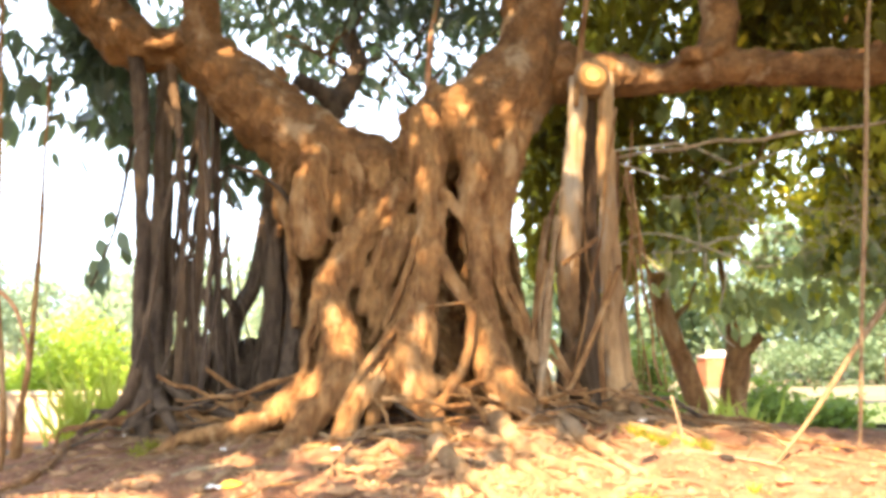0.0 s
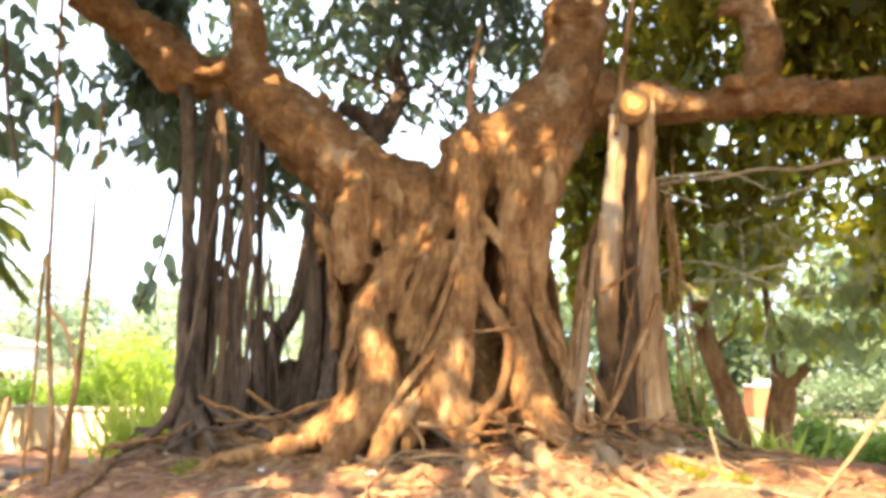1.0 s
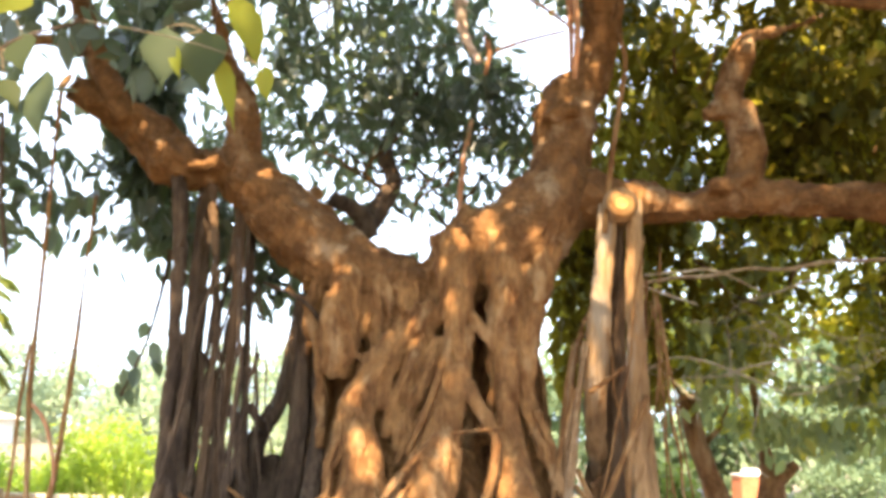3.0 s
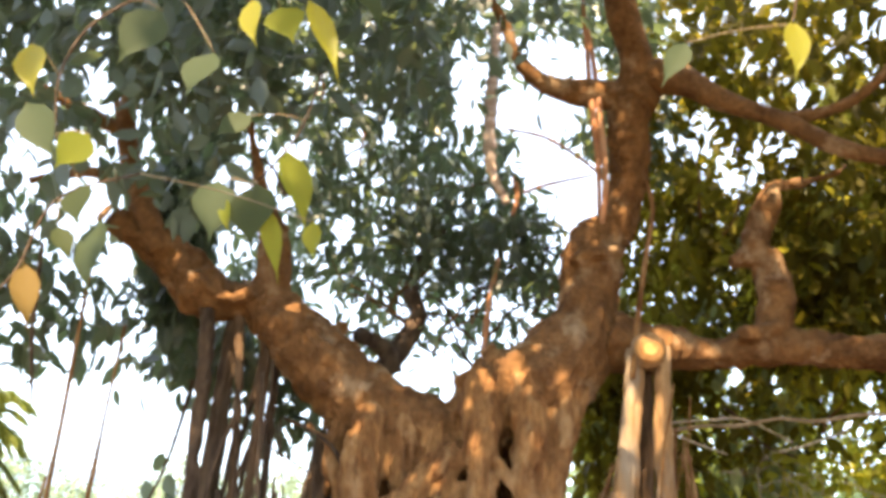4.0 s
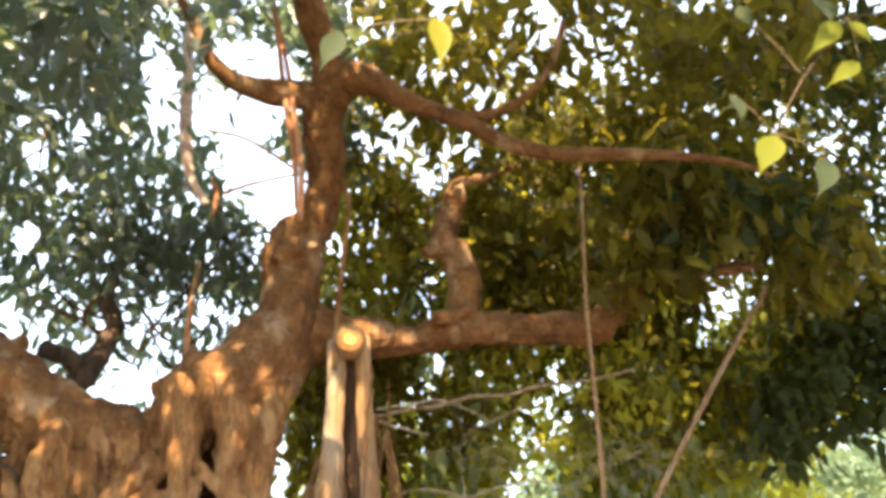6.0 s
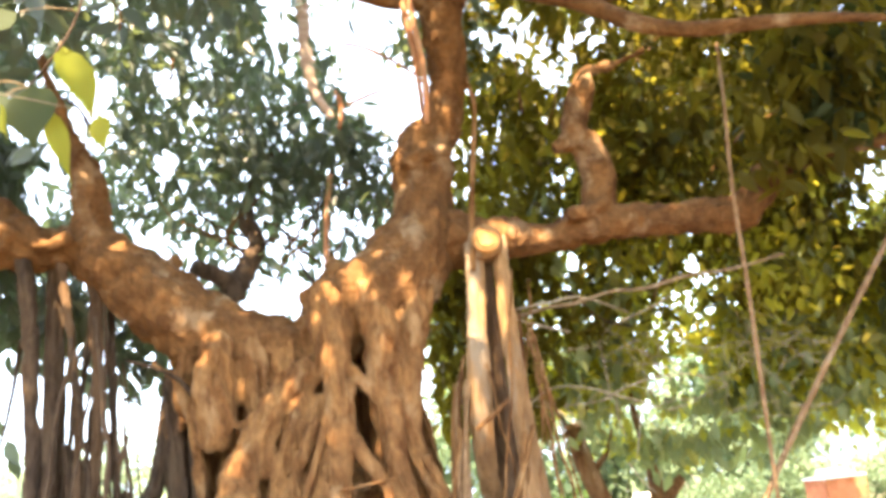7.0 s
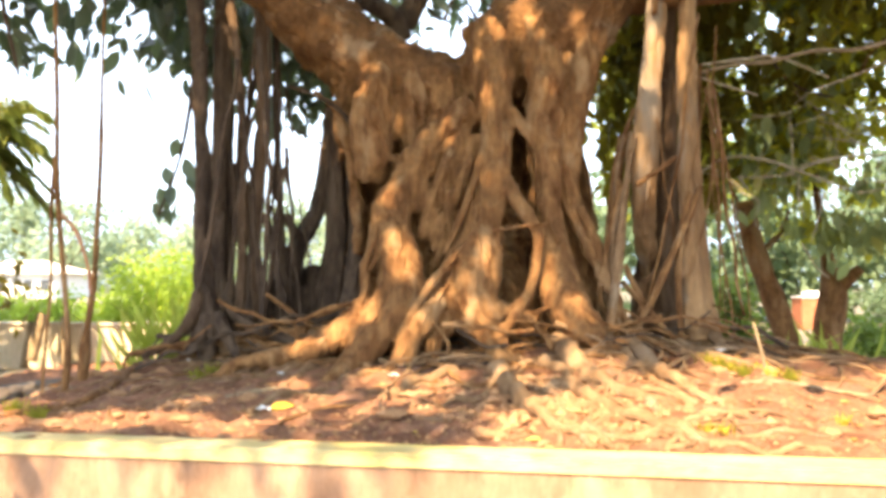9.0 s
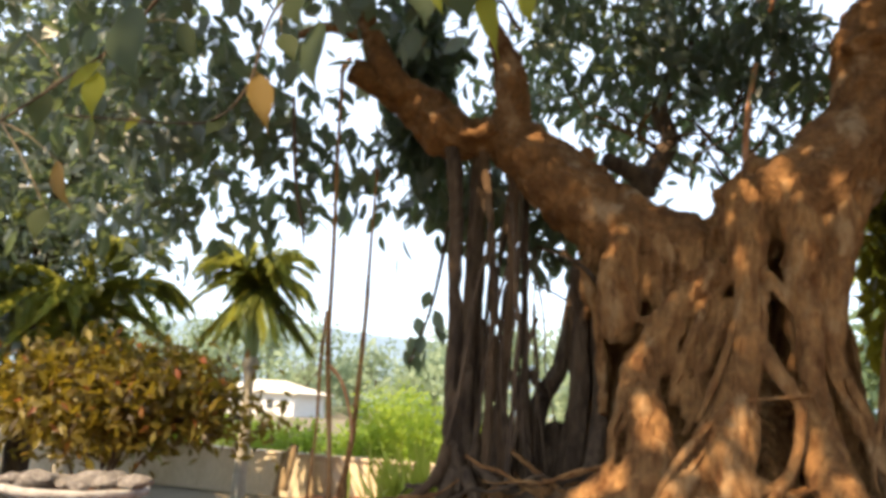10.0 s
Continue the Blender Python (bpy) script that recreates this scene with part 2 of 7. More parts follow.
def tube(bm, pts, sides=10, step=0.06, lump=0.12, seed=0.0, freq=3.0, cap=True, tip=False):
    """A swept limb of changing radius with an uneven, lumpy skin."""
    q = catmull(pts, step)
    rings, up = [], Vector((0.31, 0.95, 0.11))
    for i, row in enumerate(q):
        c = Vector(row[:3])
        d = Vector(q[min(i + 1, len(q) - 1)][:3]) - Vector(q[max(i - 1, 0)][:3])
        if d.length < 1e-6:
            continue
        d.normalize()
        side = d.cross(up).normalized()
        up = side.cross(d).normalized()
        ring = []
        for k in range(sides):
            a = 2 * math.pi * k / sides
            v = side * math.cos(a) + up * math.sin(a)
            r = row[3]
            s = 1 + lump * noise.noise((c + v * r) * freq + Vector((seed, seed, seed))) + lump * 0.8 * noise.noise(v * 1.7 + Vector((seed, c.z * 0.5, seed)))
            ring.append(bm.verts.new(c + v * r * s))
        rings.append(ring)
    for a, b in zip(rings, rings[1:]):
        for k in range(sides):
            bm.faces.new((a[k], a[(k + 1) % sides], b[(k + 1) % sides], b[k]))
    if cap:
        bm.faces.new(rings[0][::-1])
        bm.faces.new(rings[-1])
    return bm


def limb(pts, sides=14, lump=0.14, seed=0.0, step=0.06, freq=3.0):
    return tube(bmesh.new(), pts, sides, step, lump, seed, freq)


def sink(pts, run=0.35, deep=0.32):
    """The line with its lower end drawn on into the soil."""
    a, b = Vector(pts[-2][:3]), Vector(pts[-1][:3])
    d = b - a
    d.z = 0
    if d.length < 1e-4:
        d = Vector((0, -1, 0))
    d.normalize()
    r, out = pts[-1][3], list(pts)
    bend = random.Random(int(abs(b.x * 1000)) + 7)
    for share, lift, thin in ((0.3, 0.0, 0.72), (0.6, -0.1, 0.5), (0.85, -0.3, 0.36), (1.0, -1.2, 0.2)):
        d = (d + Vector((bend.uniform(-0.3, 0.3), bend.uniform(-0.3, 0.3), 0))).normalized()
        x, y = b.x + d.x * run * share, b.y + d.y * run * share
        out.append((x, y, min(b.z, soil_height(x, y) + r * lift) - deep * 0.1 * share, r * thin))
    return out


def fused(lines, name, voxel=0.02, smooth=4, flute=0.05, fine=0.012, sides=12, crease=0.0, lump=0.0):
    """Many limbs grown together into one skin, with vertical fluting and grain."""
    bm = bmesh.new()
    for i, pts in enumerate(lines):
        tube(bm, pts, sides, 0.08, 0.16, i * 3.7, 2.6)
    me = mesh_of(bm, name)
    ob = bpy.data.objects.new(name, me)
    scene.collection.objects.link(ob)
    md = ob.modifiers.new("fuse", "REMESH")
    md.mode, md.voxel_size = "VOXEL", voxel
    sm = ob.modifiers.new("smooth", "SMOOTH")
    sm.factor, sm.iterations = 0.5, smooth
    dg = bpy.context.evaluated_depsgraph_get()
    out = bpy.data.meshes.new_from_object(ob.evaluated_get(dg))
    bpy.data.objects.remove(ob)
    n = len(out.vertices)
    co, no = np.empty(n * 3), np.empty(n * 3)
    out.vertices.foreach_get("co", co)
    out.vertex_normals.foreach_get("vector", no)
    co, no = co.reshape(-1, 3), no.reshape(-1, 3)
    d = np.empty(n)
    for i in range(n):
        x, y, z = co[i]
        a = noise.noise((x * 5.5, y * 5.5, z * 1.1))
        b = noise.noise((x * 17, y * 17, z * 5))
        d[i] = flute * (a - abs(noise.noise((x * 4, y * 4, z * 0.7 + 7)))) + fine * b
        d[i] += lump * (noise.noise((x * 7 + 3, y * 7, z * 5)) + 0.6 * noise.noise((x * 13, y * 13 + 5, z * 9)))
        if crease:
            w = 0.35 * noise.noise((x * 2.3, y * 2.3, z * 1.3))
            c = abs(noise.noise((x * 5.2 + w, y * 5.2, z * 1.15 + w)))
            e = abs(noise.noise((x * 11 + w, y * 11 + 3, z * 2.4)))
            d[i] -= crease * (0.45 if z < 1.2 or z > 3.7 else 1.0) * (max(0.0, 1 - c * 7) + 0.45 * max(0.0, 1 - e * 6))
    co += no * d[:, None]
    out.vertices.foreach_set("co", co.ravel())
    out.polygons.foreach_set("use_smooth", [True] * len(out.polygons))
    out.update()
    return out


def grid_mesh(name, xs, ys, height):
    verts = [(x, y, height(x, y)) for y in ys for x in xs]
    w = len(xs)
    faces = [(j * w + i, j * w + i + 1, (j + 1) * w + i + 1, (j + 1) * w + i) for j in range(len(ys) - 1) for i in range(w - 1)]
    me = bpy.data.meshes.new(name)
    me.from_pydata(verts, [], faces)
    me.polygons.foreach_set("use_smooth", [True] * len(faces))
    return me


def box(bm, lo, hi, bevel=0.0):
    r = bmesh.ops.create_cube(bm, size=1.0)
    for v in r["verts"]:
        v.co = Vector([lo[k] + (v.co[k] + 0.5) * (hi[k] - lo[k]) for k in range(3)])
    if bevel:
        bmesh.ops.bevel(bm, geom=list({e for v in r["verts"] for e in v.link_edges}), offset=bevel, segments=2, affect="EDGES")
    return bm


def lathe(profile, sides=32, at=(0, 0, 0)):
    """A turned body from radius and height pairs."""
    bm, rings = bmesh.new(), []
    for r, z in profile:
        rings.append([bm.verts.new((at[0] + r * math.cos(2 * math.pi * k / sides), at[1] + r * math.sin(2 * math.pi * k / sides), at[2] + z)) for k in range(sides)])
    for a, b in zip(rings, rings[1:]):
        for k in range(sides):
            bm.faces.new((a[k], a[(k + 1) % sides], b[(k + 1) % sides], b[k]))
    bm.faces.new(rings[0][::-1])
    bm.faces.new(rings[-1])
    return bm


# leaf outlines: along the blade, across, sag
FIG = np.array([(0, 0, 0), (0.22, 0.2, 0.03), (0.52, 0.25, 0.04), (0.8, 0.13, 0.0), (1.0, 0, -0.06), (0.8, -0.13, 0.0), (0.52, -0.25, 0.04), (0.22, -0.2, 0.03), (0.5, 0, -0.02)])
FIG_F = [(0, 8, 1), (1, 8, 2), (2, 8, 3), (3, 8, 4), (4, 8, 5), (5, 8, 6), (6, 8, 7), (7, 8, 0)]
BROAD = np.array([(0, 0, 0), (0.06, 0.05, 0.01), (0.2, 0.2, 0.045), (0.4, 0.27, 0.06), (0.6, 0.22, 0.05), (0.78, 0.11, 0.02), (0.9, 0.03, -0.04), (1.06, 0, -0.12), (0.9, -0.03, -0.04), (0.78, -0.11, 0.02), (0.6, -0.22, 0.05), (0.4, -0.27, 0.06), (0.2, -0.2, 0.045), (0.06, -0.05, 0.01), (0.2, 0, 0), (0.4, 0, 0.005), (0.6, 0, 0), (0.78, 0, -0.02)])
BROAD_F = [(0, 14, 1), (1, 14, 2), (2, 14, 15), (2, 15, 3), (3, 15, 16), (3, 16, 4), (4, 16, 17), (4, 17, 5), (5, 17, 6), (6, 17, 7), (0, 13, 14), (13, 12, 14), (12, 15, 14), (12, 11, 15), (11, 16, 15), (11, 10, 16), (10, 17, 16), (10, 9, 17), (9, 8, 17), (8, 7, 17)]
SLIM = np.array([(0, 0, 0), (0.5, 0.2, 0.05), (1, 0, -0.08), (0.5, -0.2, 0.05)])
SLIM_F = [(0, 2, 1), (0, 3, 2)]


def leaves(name, pos, along, normal, size, shape=FIG, faces=FIG_F, width=1.0):
    """Many leaves in one mesh: each with its place, direction, face and length."""
    along = along / np.linalg.norm(along, axis=1, keepdims=True)
    side = np.cross(normal, along)
    side /= np.linalg.norm(side, axis=1, keepdims=True) + 1e-9
    nor = np.cross(along, side)
    s = size[:, None, None]
    v = pos[:, None, :] + s * (shape[None, :, 0:1] * along[:, None, :] + width * shape[None, :, 1:2] * side[:, None, :] + shape[None, :, 2:3] * nor[:, None, :])
    n, k = len(pos), len(shape)
    f = (np.array(faces)[None] + (np.arange(n) * k)[:, None, None]).reshape(-1, 3)
    me = bpy.data.meshes.new(name)
    me.vertices.add(n * k)
    me.vertices.foreach_set("co", v.ravel())
    me.loops.add(f.size)
    me.loops.foreach_set("vertex_index", f.ravel())
    me.polygons.add(len(f))
    me.polygons.foreach_set("loop_start", np.arange(0, f.size, 3))
    me.update(calc_edges=True)
    me.validate()
    return me


def sprays(rng, centres, count=9, reach=0.28, length=0.16, droop=0.7, spread=0.3):
    """Leaves in sprays along short twigs round the given centres."""
    n = len(centres)
    axis = rng.normal(size=(n, 3)) * (1, 1, 0.5) + (0, 0, -0.25)
    axis /= np.linalg.norm(axis, axis=1, keepdims=True)
    k = np.linspace(-1, 1, count)[None, :, None] * reach
    pos = centres[:, None, :] + axis[:, None, :] * k + rng.normal(size=(n, count, 3)) * spread * 0.35
    along = axis[:, None, :] * 0.5 + rng.normal(size=(n, count, 3)) * 0.6 + np.array((0, 0, -droop))
    nor = rng.normal(size=(n, count, 3)) * 0.6 + np.array((0, 0, 0.6))
    size = length * rng.uniform(0.65, 1.25, size=n * count)
    return pos.reshape(-1, 3), along.reshape(-1, 3), nor.reshape(-1, 3), size


def cloud(rng, n, lo, hi, gate=0.0, freq=0.55, seed=0.0, keep=None):
    """Random places in a box, thinned by a slow noise so that gaps and clumps appear."""
    out = []
    while len(out) < n:
        p = rng.uniform(lo, hi)
        if noise.noise(Vector(p) * freq + Vector((seed, 0, 0))) + 0.35 * noise.noise(Vector(p) * freq * 2.7) < gate:
            continue
        if keep and not keep(*p):
            continue
        out.append(p)
    return np.array(out)


# ---- the ground ----
def soil_height(x, y):
    h = 0.40 + 0.34 * math.exp(-((x - 0.1) / 3.4) ** 2 - ((y - 8.0) / 1.9) ** 2) + 0.10 * math.exp(-((x - 1.6) / 1.6) ** 2 - ((y - 6.8) / 1.2) ** 2)
    u = min(max((-x - 2.8) / 2.2, 0), 1)
    v = min(max((y - 8.2) / 2.2, 0), 1) * min(max((x - 1.9) / 1.3, 0), 1)
    return h - 0.33 * u * u * (3 - 2 * u) - 0.42 * v * v * (3 - 2 * v)


def rough_soil(x, y):
    v = Vector((x, y, 0))
    return soil_height(x, y) + 0.04 * noise.noise(v * 2.2) + 0.04 * noise.noise(v * 6.5) + 0.024 * noise.noise(v * 15)


far = [-2500, -600, -150, -60, -30] + [float(v) for v in np.arange(-20, 20.1, 1.0)] + [30, 60, 150, 600, 2500]
ground = new("ground", grid_mesh("ground", far, far, lambda x, y: -0.02 + 0.03 * noise.noise((x * 0.3, y * 0.3, 0)) * (abs(x) < 25)))
ground.data.materials.append(GROUND)
tagged(ground, "dusty dry ground with patches of grass", "ground", kind="structure")

soil = new("soil_bed", grid_mesh("soil_bed", [float(v) for v in np.arange(-6.4, 9.01, 0.045)], [float(v) for v in np.arange(4.46, 12.6, 0.045)], rough_soil))
soil.data.materials.append(SOIL)
tagged(soil, "reddish dry soil of the raised bed, strewn with rubble", "ground", kind="structure")

field = new("grass_field", grid_mesh("grass_field", [float(v) for v in np.arange(3.6, 30, 1.2)], [float(v) for v in np.arange(13.4, 17.6, 0.6)], lambda x, y: 0.05 + 0.03 * noise.noise((x, y, 3))))
field.data.materials.append(FIELD)
tagged(field, "sunlit yellow-green strip of grass", "grass", kind="structure")

# the low wall in front of the bed
front = thing("planter_wall", "low plastered planter wall with a sunlit pale coping", "wall", kind="structure")
bm = bmesh.new()
box(bm, (-9, 4.28, -0.1), (12, 4.47, 0.375), 0.012)
part("wall_body", bm, PLASTER, front, smooth=False)
front.matrix_world = Matrix.Translation((-1.0, 4.40, 0)) @ pose(0, 0, 0, 0, 0, -3.2) @ Matrix.Translation((1.0, -4.35, 0))
bm = bmesh.new()
box(bm, (-9, 4.268, 0.352), (12, 4.50, 0.435), 0.016)
part("coping", bm, COPING, front, "pale yellow painted coping", smooth=False)
# the low rim behind, at the bed's far corner
rim = thing("planter_rim", "weathered grey concrete rim of the raised bed", "wall", kind="structure")
bm = bmesh.new()
rows = []
for x, y, z in ((-6.9, 5.6, 0.17), (-5.85, 7.2, 0.18), (-4.85, 8.8, 0.20), (-3.9, 10.4, 0.22)):
    rows.append([bm.verts.new((x + dx, y + dy, zz)) for dx, dy, zz in ((-0.11, 0.07, -0.1), (-0.11, 0.07, z - 0.02), (-0.09, 0.06, z), (0.09, -0.06, z), (0.11, -0.07, z - 0.02), (0.11, -0.07, -0.1))])
for a, b in zip(rows, rows[1:]):
    for k in range(5):
        bm.faces.new((a[k], b[k], b[k + 1], a[k + 1]))
bm.faces.new(rows[0])
bm.faces.new(rows[-1][::-1])
bmesh.ops.subdivide_edges(bm, edges=bm.edges[:], cuts=5, use_grid_fill=True)
for v in bm.verts:
    v.co += Vector((0.02, 0.02, 0.02)) * noise.noise(v.co * 5)
part("rim_run", bm, mat("weathered_concrete", (0.10, 0.08, 0.065), (0.18, 0.15, 0.12), 4.0, 0.9, 0.5), rim)

# ---- the banyan ----
banyan = thing("banyan_tree", "huge old banyan with fused trunk, aerial roots and broad leafy crown", "tree", at=(0, 0, 0))
TRUNK = []
# fork and upper body
TRUNK.append([(-1.58, 7.90, 3.24, 0.291), (-1.17, 7.95, 3.12, 0.312), (-0.78, 7.98, 2.98, 0.343), (-0.41, 7.98, 3.02, 0.310), (-0.08, 8.00, 3.25, 0.403), (0.23, 8.00, 3.55, 0.432)])
TRUNK.append([(-0.68, 7.80, 3.09, 0.172), (-0.60, 7.76, 2.90, 0.181), (-0.55, 7.74, 2.66, 0.170)])
TRUNK.append([(-0.89, 7.78, 3.14, 0.193), (-0.86, 7.74, 2.85, 0.181), (-0.85, 7.72, 2.56, 0.170), (-0.81, 7.72, 2.31, 0.150), (-0.88, 7.80, 2.10, 0.131)])
TRUNK.append([(-0.57, 7.70, 2.73, 0.199), (-0.51, 7.68, 2.55, 0.179), (-0.56, 7.68, 2.35, 0.169)])
TRUNK.append([(0.28, 7.98, 3.55, 0.441), (0.46, 7.98, 3.15, 0.337), (0.43, 8.05, 2.78, 0.237), (0.41, 8.10, 2.32, 0.196), (0.43, 8.15, 1.86, 0.197)])
# core behind the ridges
TRUNK.append([(-0.79, 8.30, 2.75, 0.378), (-0.94, 8.40, 2.22, 0.437), (-1.00, 8.45, 1.68, 0.493), (-0.94, 8.40, 1.13, 0.597), (-0.90, 8.35, 0.70, 0.646)])
TRUNK.append([(0.44, 8.25, 2.50, 0.211), (0.46, 8.30, 2.03, 0.254), (0.46, 8.30, 1.50, 0.348), (0.40, 8.25, 0.93, 0.471)])
TRUNK.append([(-0.14, 8.25, 1.66, 0.212), (-0.11, 8.05, 1.34, 0.319), (-0.08, 7.95, 0.99, 0.405), (-0.03, 7.90, 0.74, 0.452)])
TRUNK.append([(0.04, 8.35, 3.39, 0.237), (0.08, 8.45, 3.04, 0.185), (0.07, 8.50, 2.72, 0.120)])
TRUNK.append([(-1.25, 8.30, 2.65, 0.250), (-1.30, 8.35, 2.16, 0.240), (-1.33, 8.35, 1.62, 0.272), (-1.35, 8.25, 1.02, 0.343)])
TRUNK.append([(-0.42, 8.45, 2.72, 0.274), (-0.40, 8.55, 2.23, 0.304), (-0.37, 8.50, 1.68, 0.383), (-0.31, 8.40, 1.13, 0.485)])
TRUNK.append([(-0.10, 8.60, 2.82, 0.222), (-0.09, 8.70, 2.19, 0.235), (-0.05, 8.60, 1.63, 0.331)])
TRUNK.append([(-0.06, 8.20, 1.87, 0.179), (-0.01, 8.10, 1.55, 0.259)])
TRUNK.append([(0.22, 8.45, 2.70, 0.163), (0.26, 8.50, 2.16, 0.163), (0.23, 8.45, 1.67, 0.270)])
# hanging folds under the limb
TRUNK.append([(-1.17, 7.74, 3.27, 0.101), (-1.19, 7.63, 3.06, 0.140), (-1.22, 7.56, 2.82, 0.173), (-1.21, 7.54, 2.54, 0.187), (-1.20, 7.56, 2.29, 0.187), (-1.24, 7.62, 2.14, 0.139)])
TRUNK.append([(-1.43, 7.76, 3.02, 0.102), (-1.50, 7.74, 2.81, 0.102), (-1.53, 7.82, 2.59, 0.082), (-1.53, 7.95, 2.38, 0.062)])
TRUNK.append([(-1.77, 7.76, 2.96, 0.036), (-1.58, 7.68, 2.80, 0.055), (-1.45, 7.64, 2.56, 0.060), (-1.39, 7.66, 2.24, 0.060), (-1.35, 7.68, 1.84, 0.065), (-1.32, 7.60, 1.48, 0.064)])
TRUNK.append([(-1.14, 7.48, 2.36, 0.044), (-0.99, 7.44, 2.30, 0.043), (-0.83, 7.44, 2.28, 0.048), (-0.73, 7.46, 2.34, 0.043)])
TRUNK.append([(-0.99, 7.70, 3.09, 0.085), (-0.97, 7.66, 2.83, 0.075), (-1.00, 7.64, 2.60, 0.060), (-1.03, 7.66, 2.48, 0.040)])
# the long slanting buttress and its roots
TRUNK.append([(-0.32, 7.66, 2.74, 0.168), (-0.51, 7.60, 2.60, 0.167), (-0.67, 7.52, 2.43, 0.141), (-0.83, 7.42, 2.21, 0.134), (-0.95, 7.34, 1.97, 0.157), (-0.99, 7.27, 1.73, 0.169), (-0.93, 7.20, 1.51, 0.176), (-0.87, 7.12, 1.29, 0.197), (-0.84, 7.04, 1.10, 0.217), (-0.93, 6.93, 0.92, 0.195), (-1.07, 6.80, 0.75, 0.144), (-1.19, 6.65, 0.60, 0.111)])
TRUNK.append([(-0.53, 7.08, 1.18, 0.090), (-0.58, 6.92, 1.06, 0.115), (-0.68, 6.84, 0.92, 0.105), (-0.76, 6.74, 0.75, 0.095), (-0.84, 6.60, 0.58, 0.084)])
TRUNK.append([(-1.12, 7.26, 1.73, 0.061), (-1.11, 7.18, 1.56, 0.051), (-1.17, 7.12, 1.38, 0.055), (-1.14, 7.06, 1.19, 0.073), (-1.19, 6.98, 0.98, 0.117), (-1.33, 6.88, 0.80, 0.115), (-1.58, 6.80, 0.70, 0.101), (-1.83, 6.75, 0.65, 0.074), (-2.06, 6.70, 0.62, 0.048)])
TRUNK.append([(-0.97, 6.98, 1.03, 0.143), (-1.11, 6.88, 0.88, 0.124), (-1.31, 6.90, 0.84, 0.089), (-1.49, 6.95, 0.83, 0.063)])
# ridged sheet in the hollow
TRUNK.append([(-0.46, 7.70, 2.48, 0.219), (-0.52, 7.70, 2.13, 0.268), (-0.59, 7.70, 1.78, 0.287), (-0.64, 7.68, 1.48, 0.257), (-0.58, 7.58, 1.16, 0.243)])
TRUNK.append([(-0.69, 7.72, 2.29, 0.170), (-0.77, 7.70, 1.98, 0.179), (-0.80, 7.68, 1.63, 0.168), (-0.75, 7.62, 1.34, 0.167)])
TRUNK.append([(-0.40, 7.56, 2.56, 0.073), (-0.54, 7.40, 2.19, 0.067), (-0.65, 7.35, 1.90, 0.061), (-0.74, 7.32, 1.59, 0.056)])
TRUNK.append([(-0.30, 7.54, 2.50, 0.068), (-0.39, 7.40, 2.14, 0.067), (-0.52, 7.35, 1.80, 0.061), (-0.65, 7.32, 1.48, 0.056)])
TRUNK.append([(-0.61, 7.56, 2.42, 0.059), (-0.72, 7.42, 2.11, 0.057), (-0.79, 7.38, 1.83, 0.052)])
TRUNK.append([(-0.41, 7.40, 1.83, 0.052), (-0.54, 7.34, 1.57, 0.056), (-0.63, 7.28, 1.34, 0.051)])
TRUNK.append([(-0.43, 7.42, 2.31, 0.043), (-0.59, 7.36, 1.97, 0.043), (-0.69, 7.34, 1.68, 0.042)])
# middle column, its roots and the free-hanging branch
TRUNK.append([(-0.23, 7.78, 3.48, 0.211), (-0.17, 7.64, 3.13, 0.197), (-0.14, 7.52, 2.78, 0.150), (-0.12, 7.45, 2.48, 0.139), (-0.13, 7.40, 2.18, 0.147), (-0.17, 7.34, 1.89, 0.164), (-0.23, 7.27, 1.61, 0.190), (-0.29, 7.18, 1.37, 0.229), (-0.29, 7.08, 1.15, 0.216), (-0.22, 6.96, 0.96, 0.159), (-0.12, 6.80, 0.77, 0.120), (0.04, 6.55, 0.55, 0.090)])
TRUNK.append([(-0.40, 7.22, 1.44, 0.120), (-0.46, 7.12, 1.21, 0.155), (-0.46, 7.02, 1.00, 0.125), (-0.53, 6.95, 0.84, 0.071)])
TRUNK.append([(-0.06, 7.52, 2.78, 0.068), (0.05, 7.46, 2.61, 0.062), (0.17, 7.48, 2.46, 0.067), (0.22, 7.54, 2.32, 0.067)])
TRUNK.append([(-0.18, 7.04, 1.08, 0.098), (-0.03, 6.96, 1.01, 0.066), (0.13, 6.90, 0.98, 0.044), (0.26, 6.80, 0.85, 0.038)])
# right columns
TRUNK.append([(0.23, 7.74, 3.47, 0.249), (0.27, 7.62, 3.07, 0.185), (0.29, 7.55, 2.68, 0.154), (0.30, 7.51, 2.34, 0.139), (0.30, 7.46, 2.04, 0.128), (0.32, 7.39, 1.75, 0.122), (0.36, 7.31, 1.51, 0.139), (0.38, 7.23, 1.28, 0.160), (0.43, 7.12, 1.08, 0.179), (0.53, 6.98, 0.91, 0.157), (0.65, 6.84, 0.78, 0.102), (0.77, 6.70, 0.67, 0.062)])
TRUNK.append([(0.17, 7.62, 3.10, 0.088), (0.20, 7.56, 2.74, 0.087), (0.21, 7.56, 2.44, 0.077), (0.22, 7.58, 2.06, 0.068), (0.21, 7.60, 1.72, 0.058)])
TRUNK.append([(0.64, 7.82, 3.49, 0.210), (0.59, 7.72, 3.06, 0.172), (0.53, 7.67, 2.68, 0.142), (0.49, 7.64, 2.31, 0.117), (0.49, 7.60, 2.01, 0.106), (0.54, 7.54, 1.76, 0.086), (0.63, 7.47, 1.59, 0.080), (0.72, 7.40, 1.40, 0.079), (0.81, 7.30, 1.19, 0.073), (0.90, 7.20, 0.97, 0.058)])
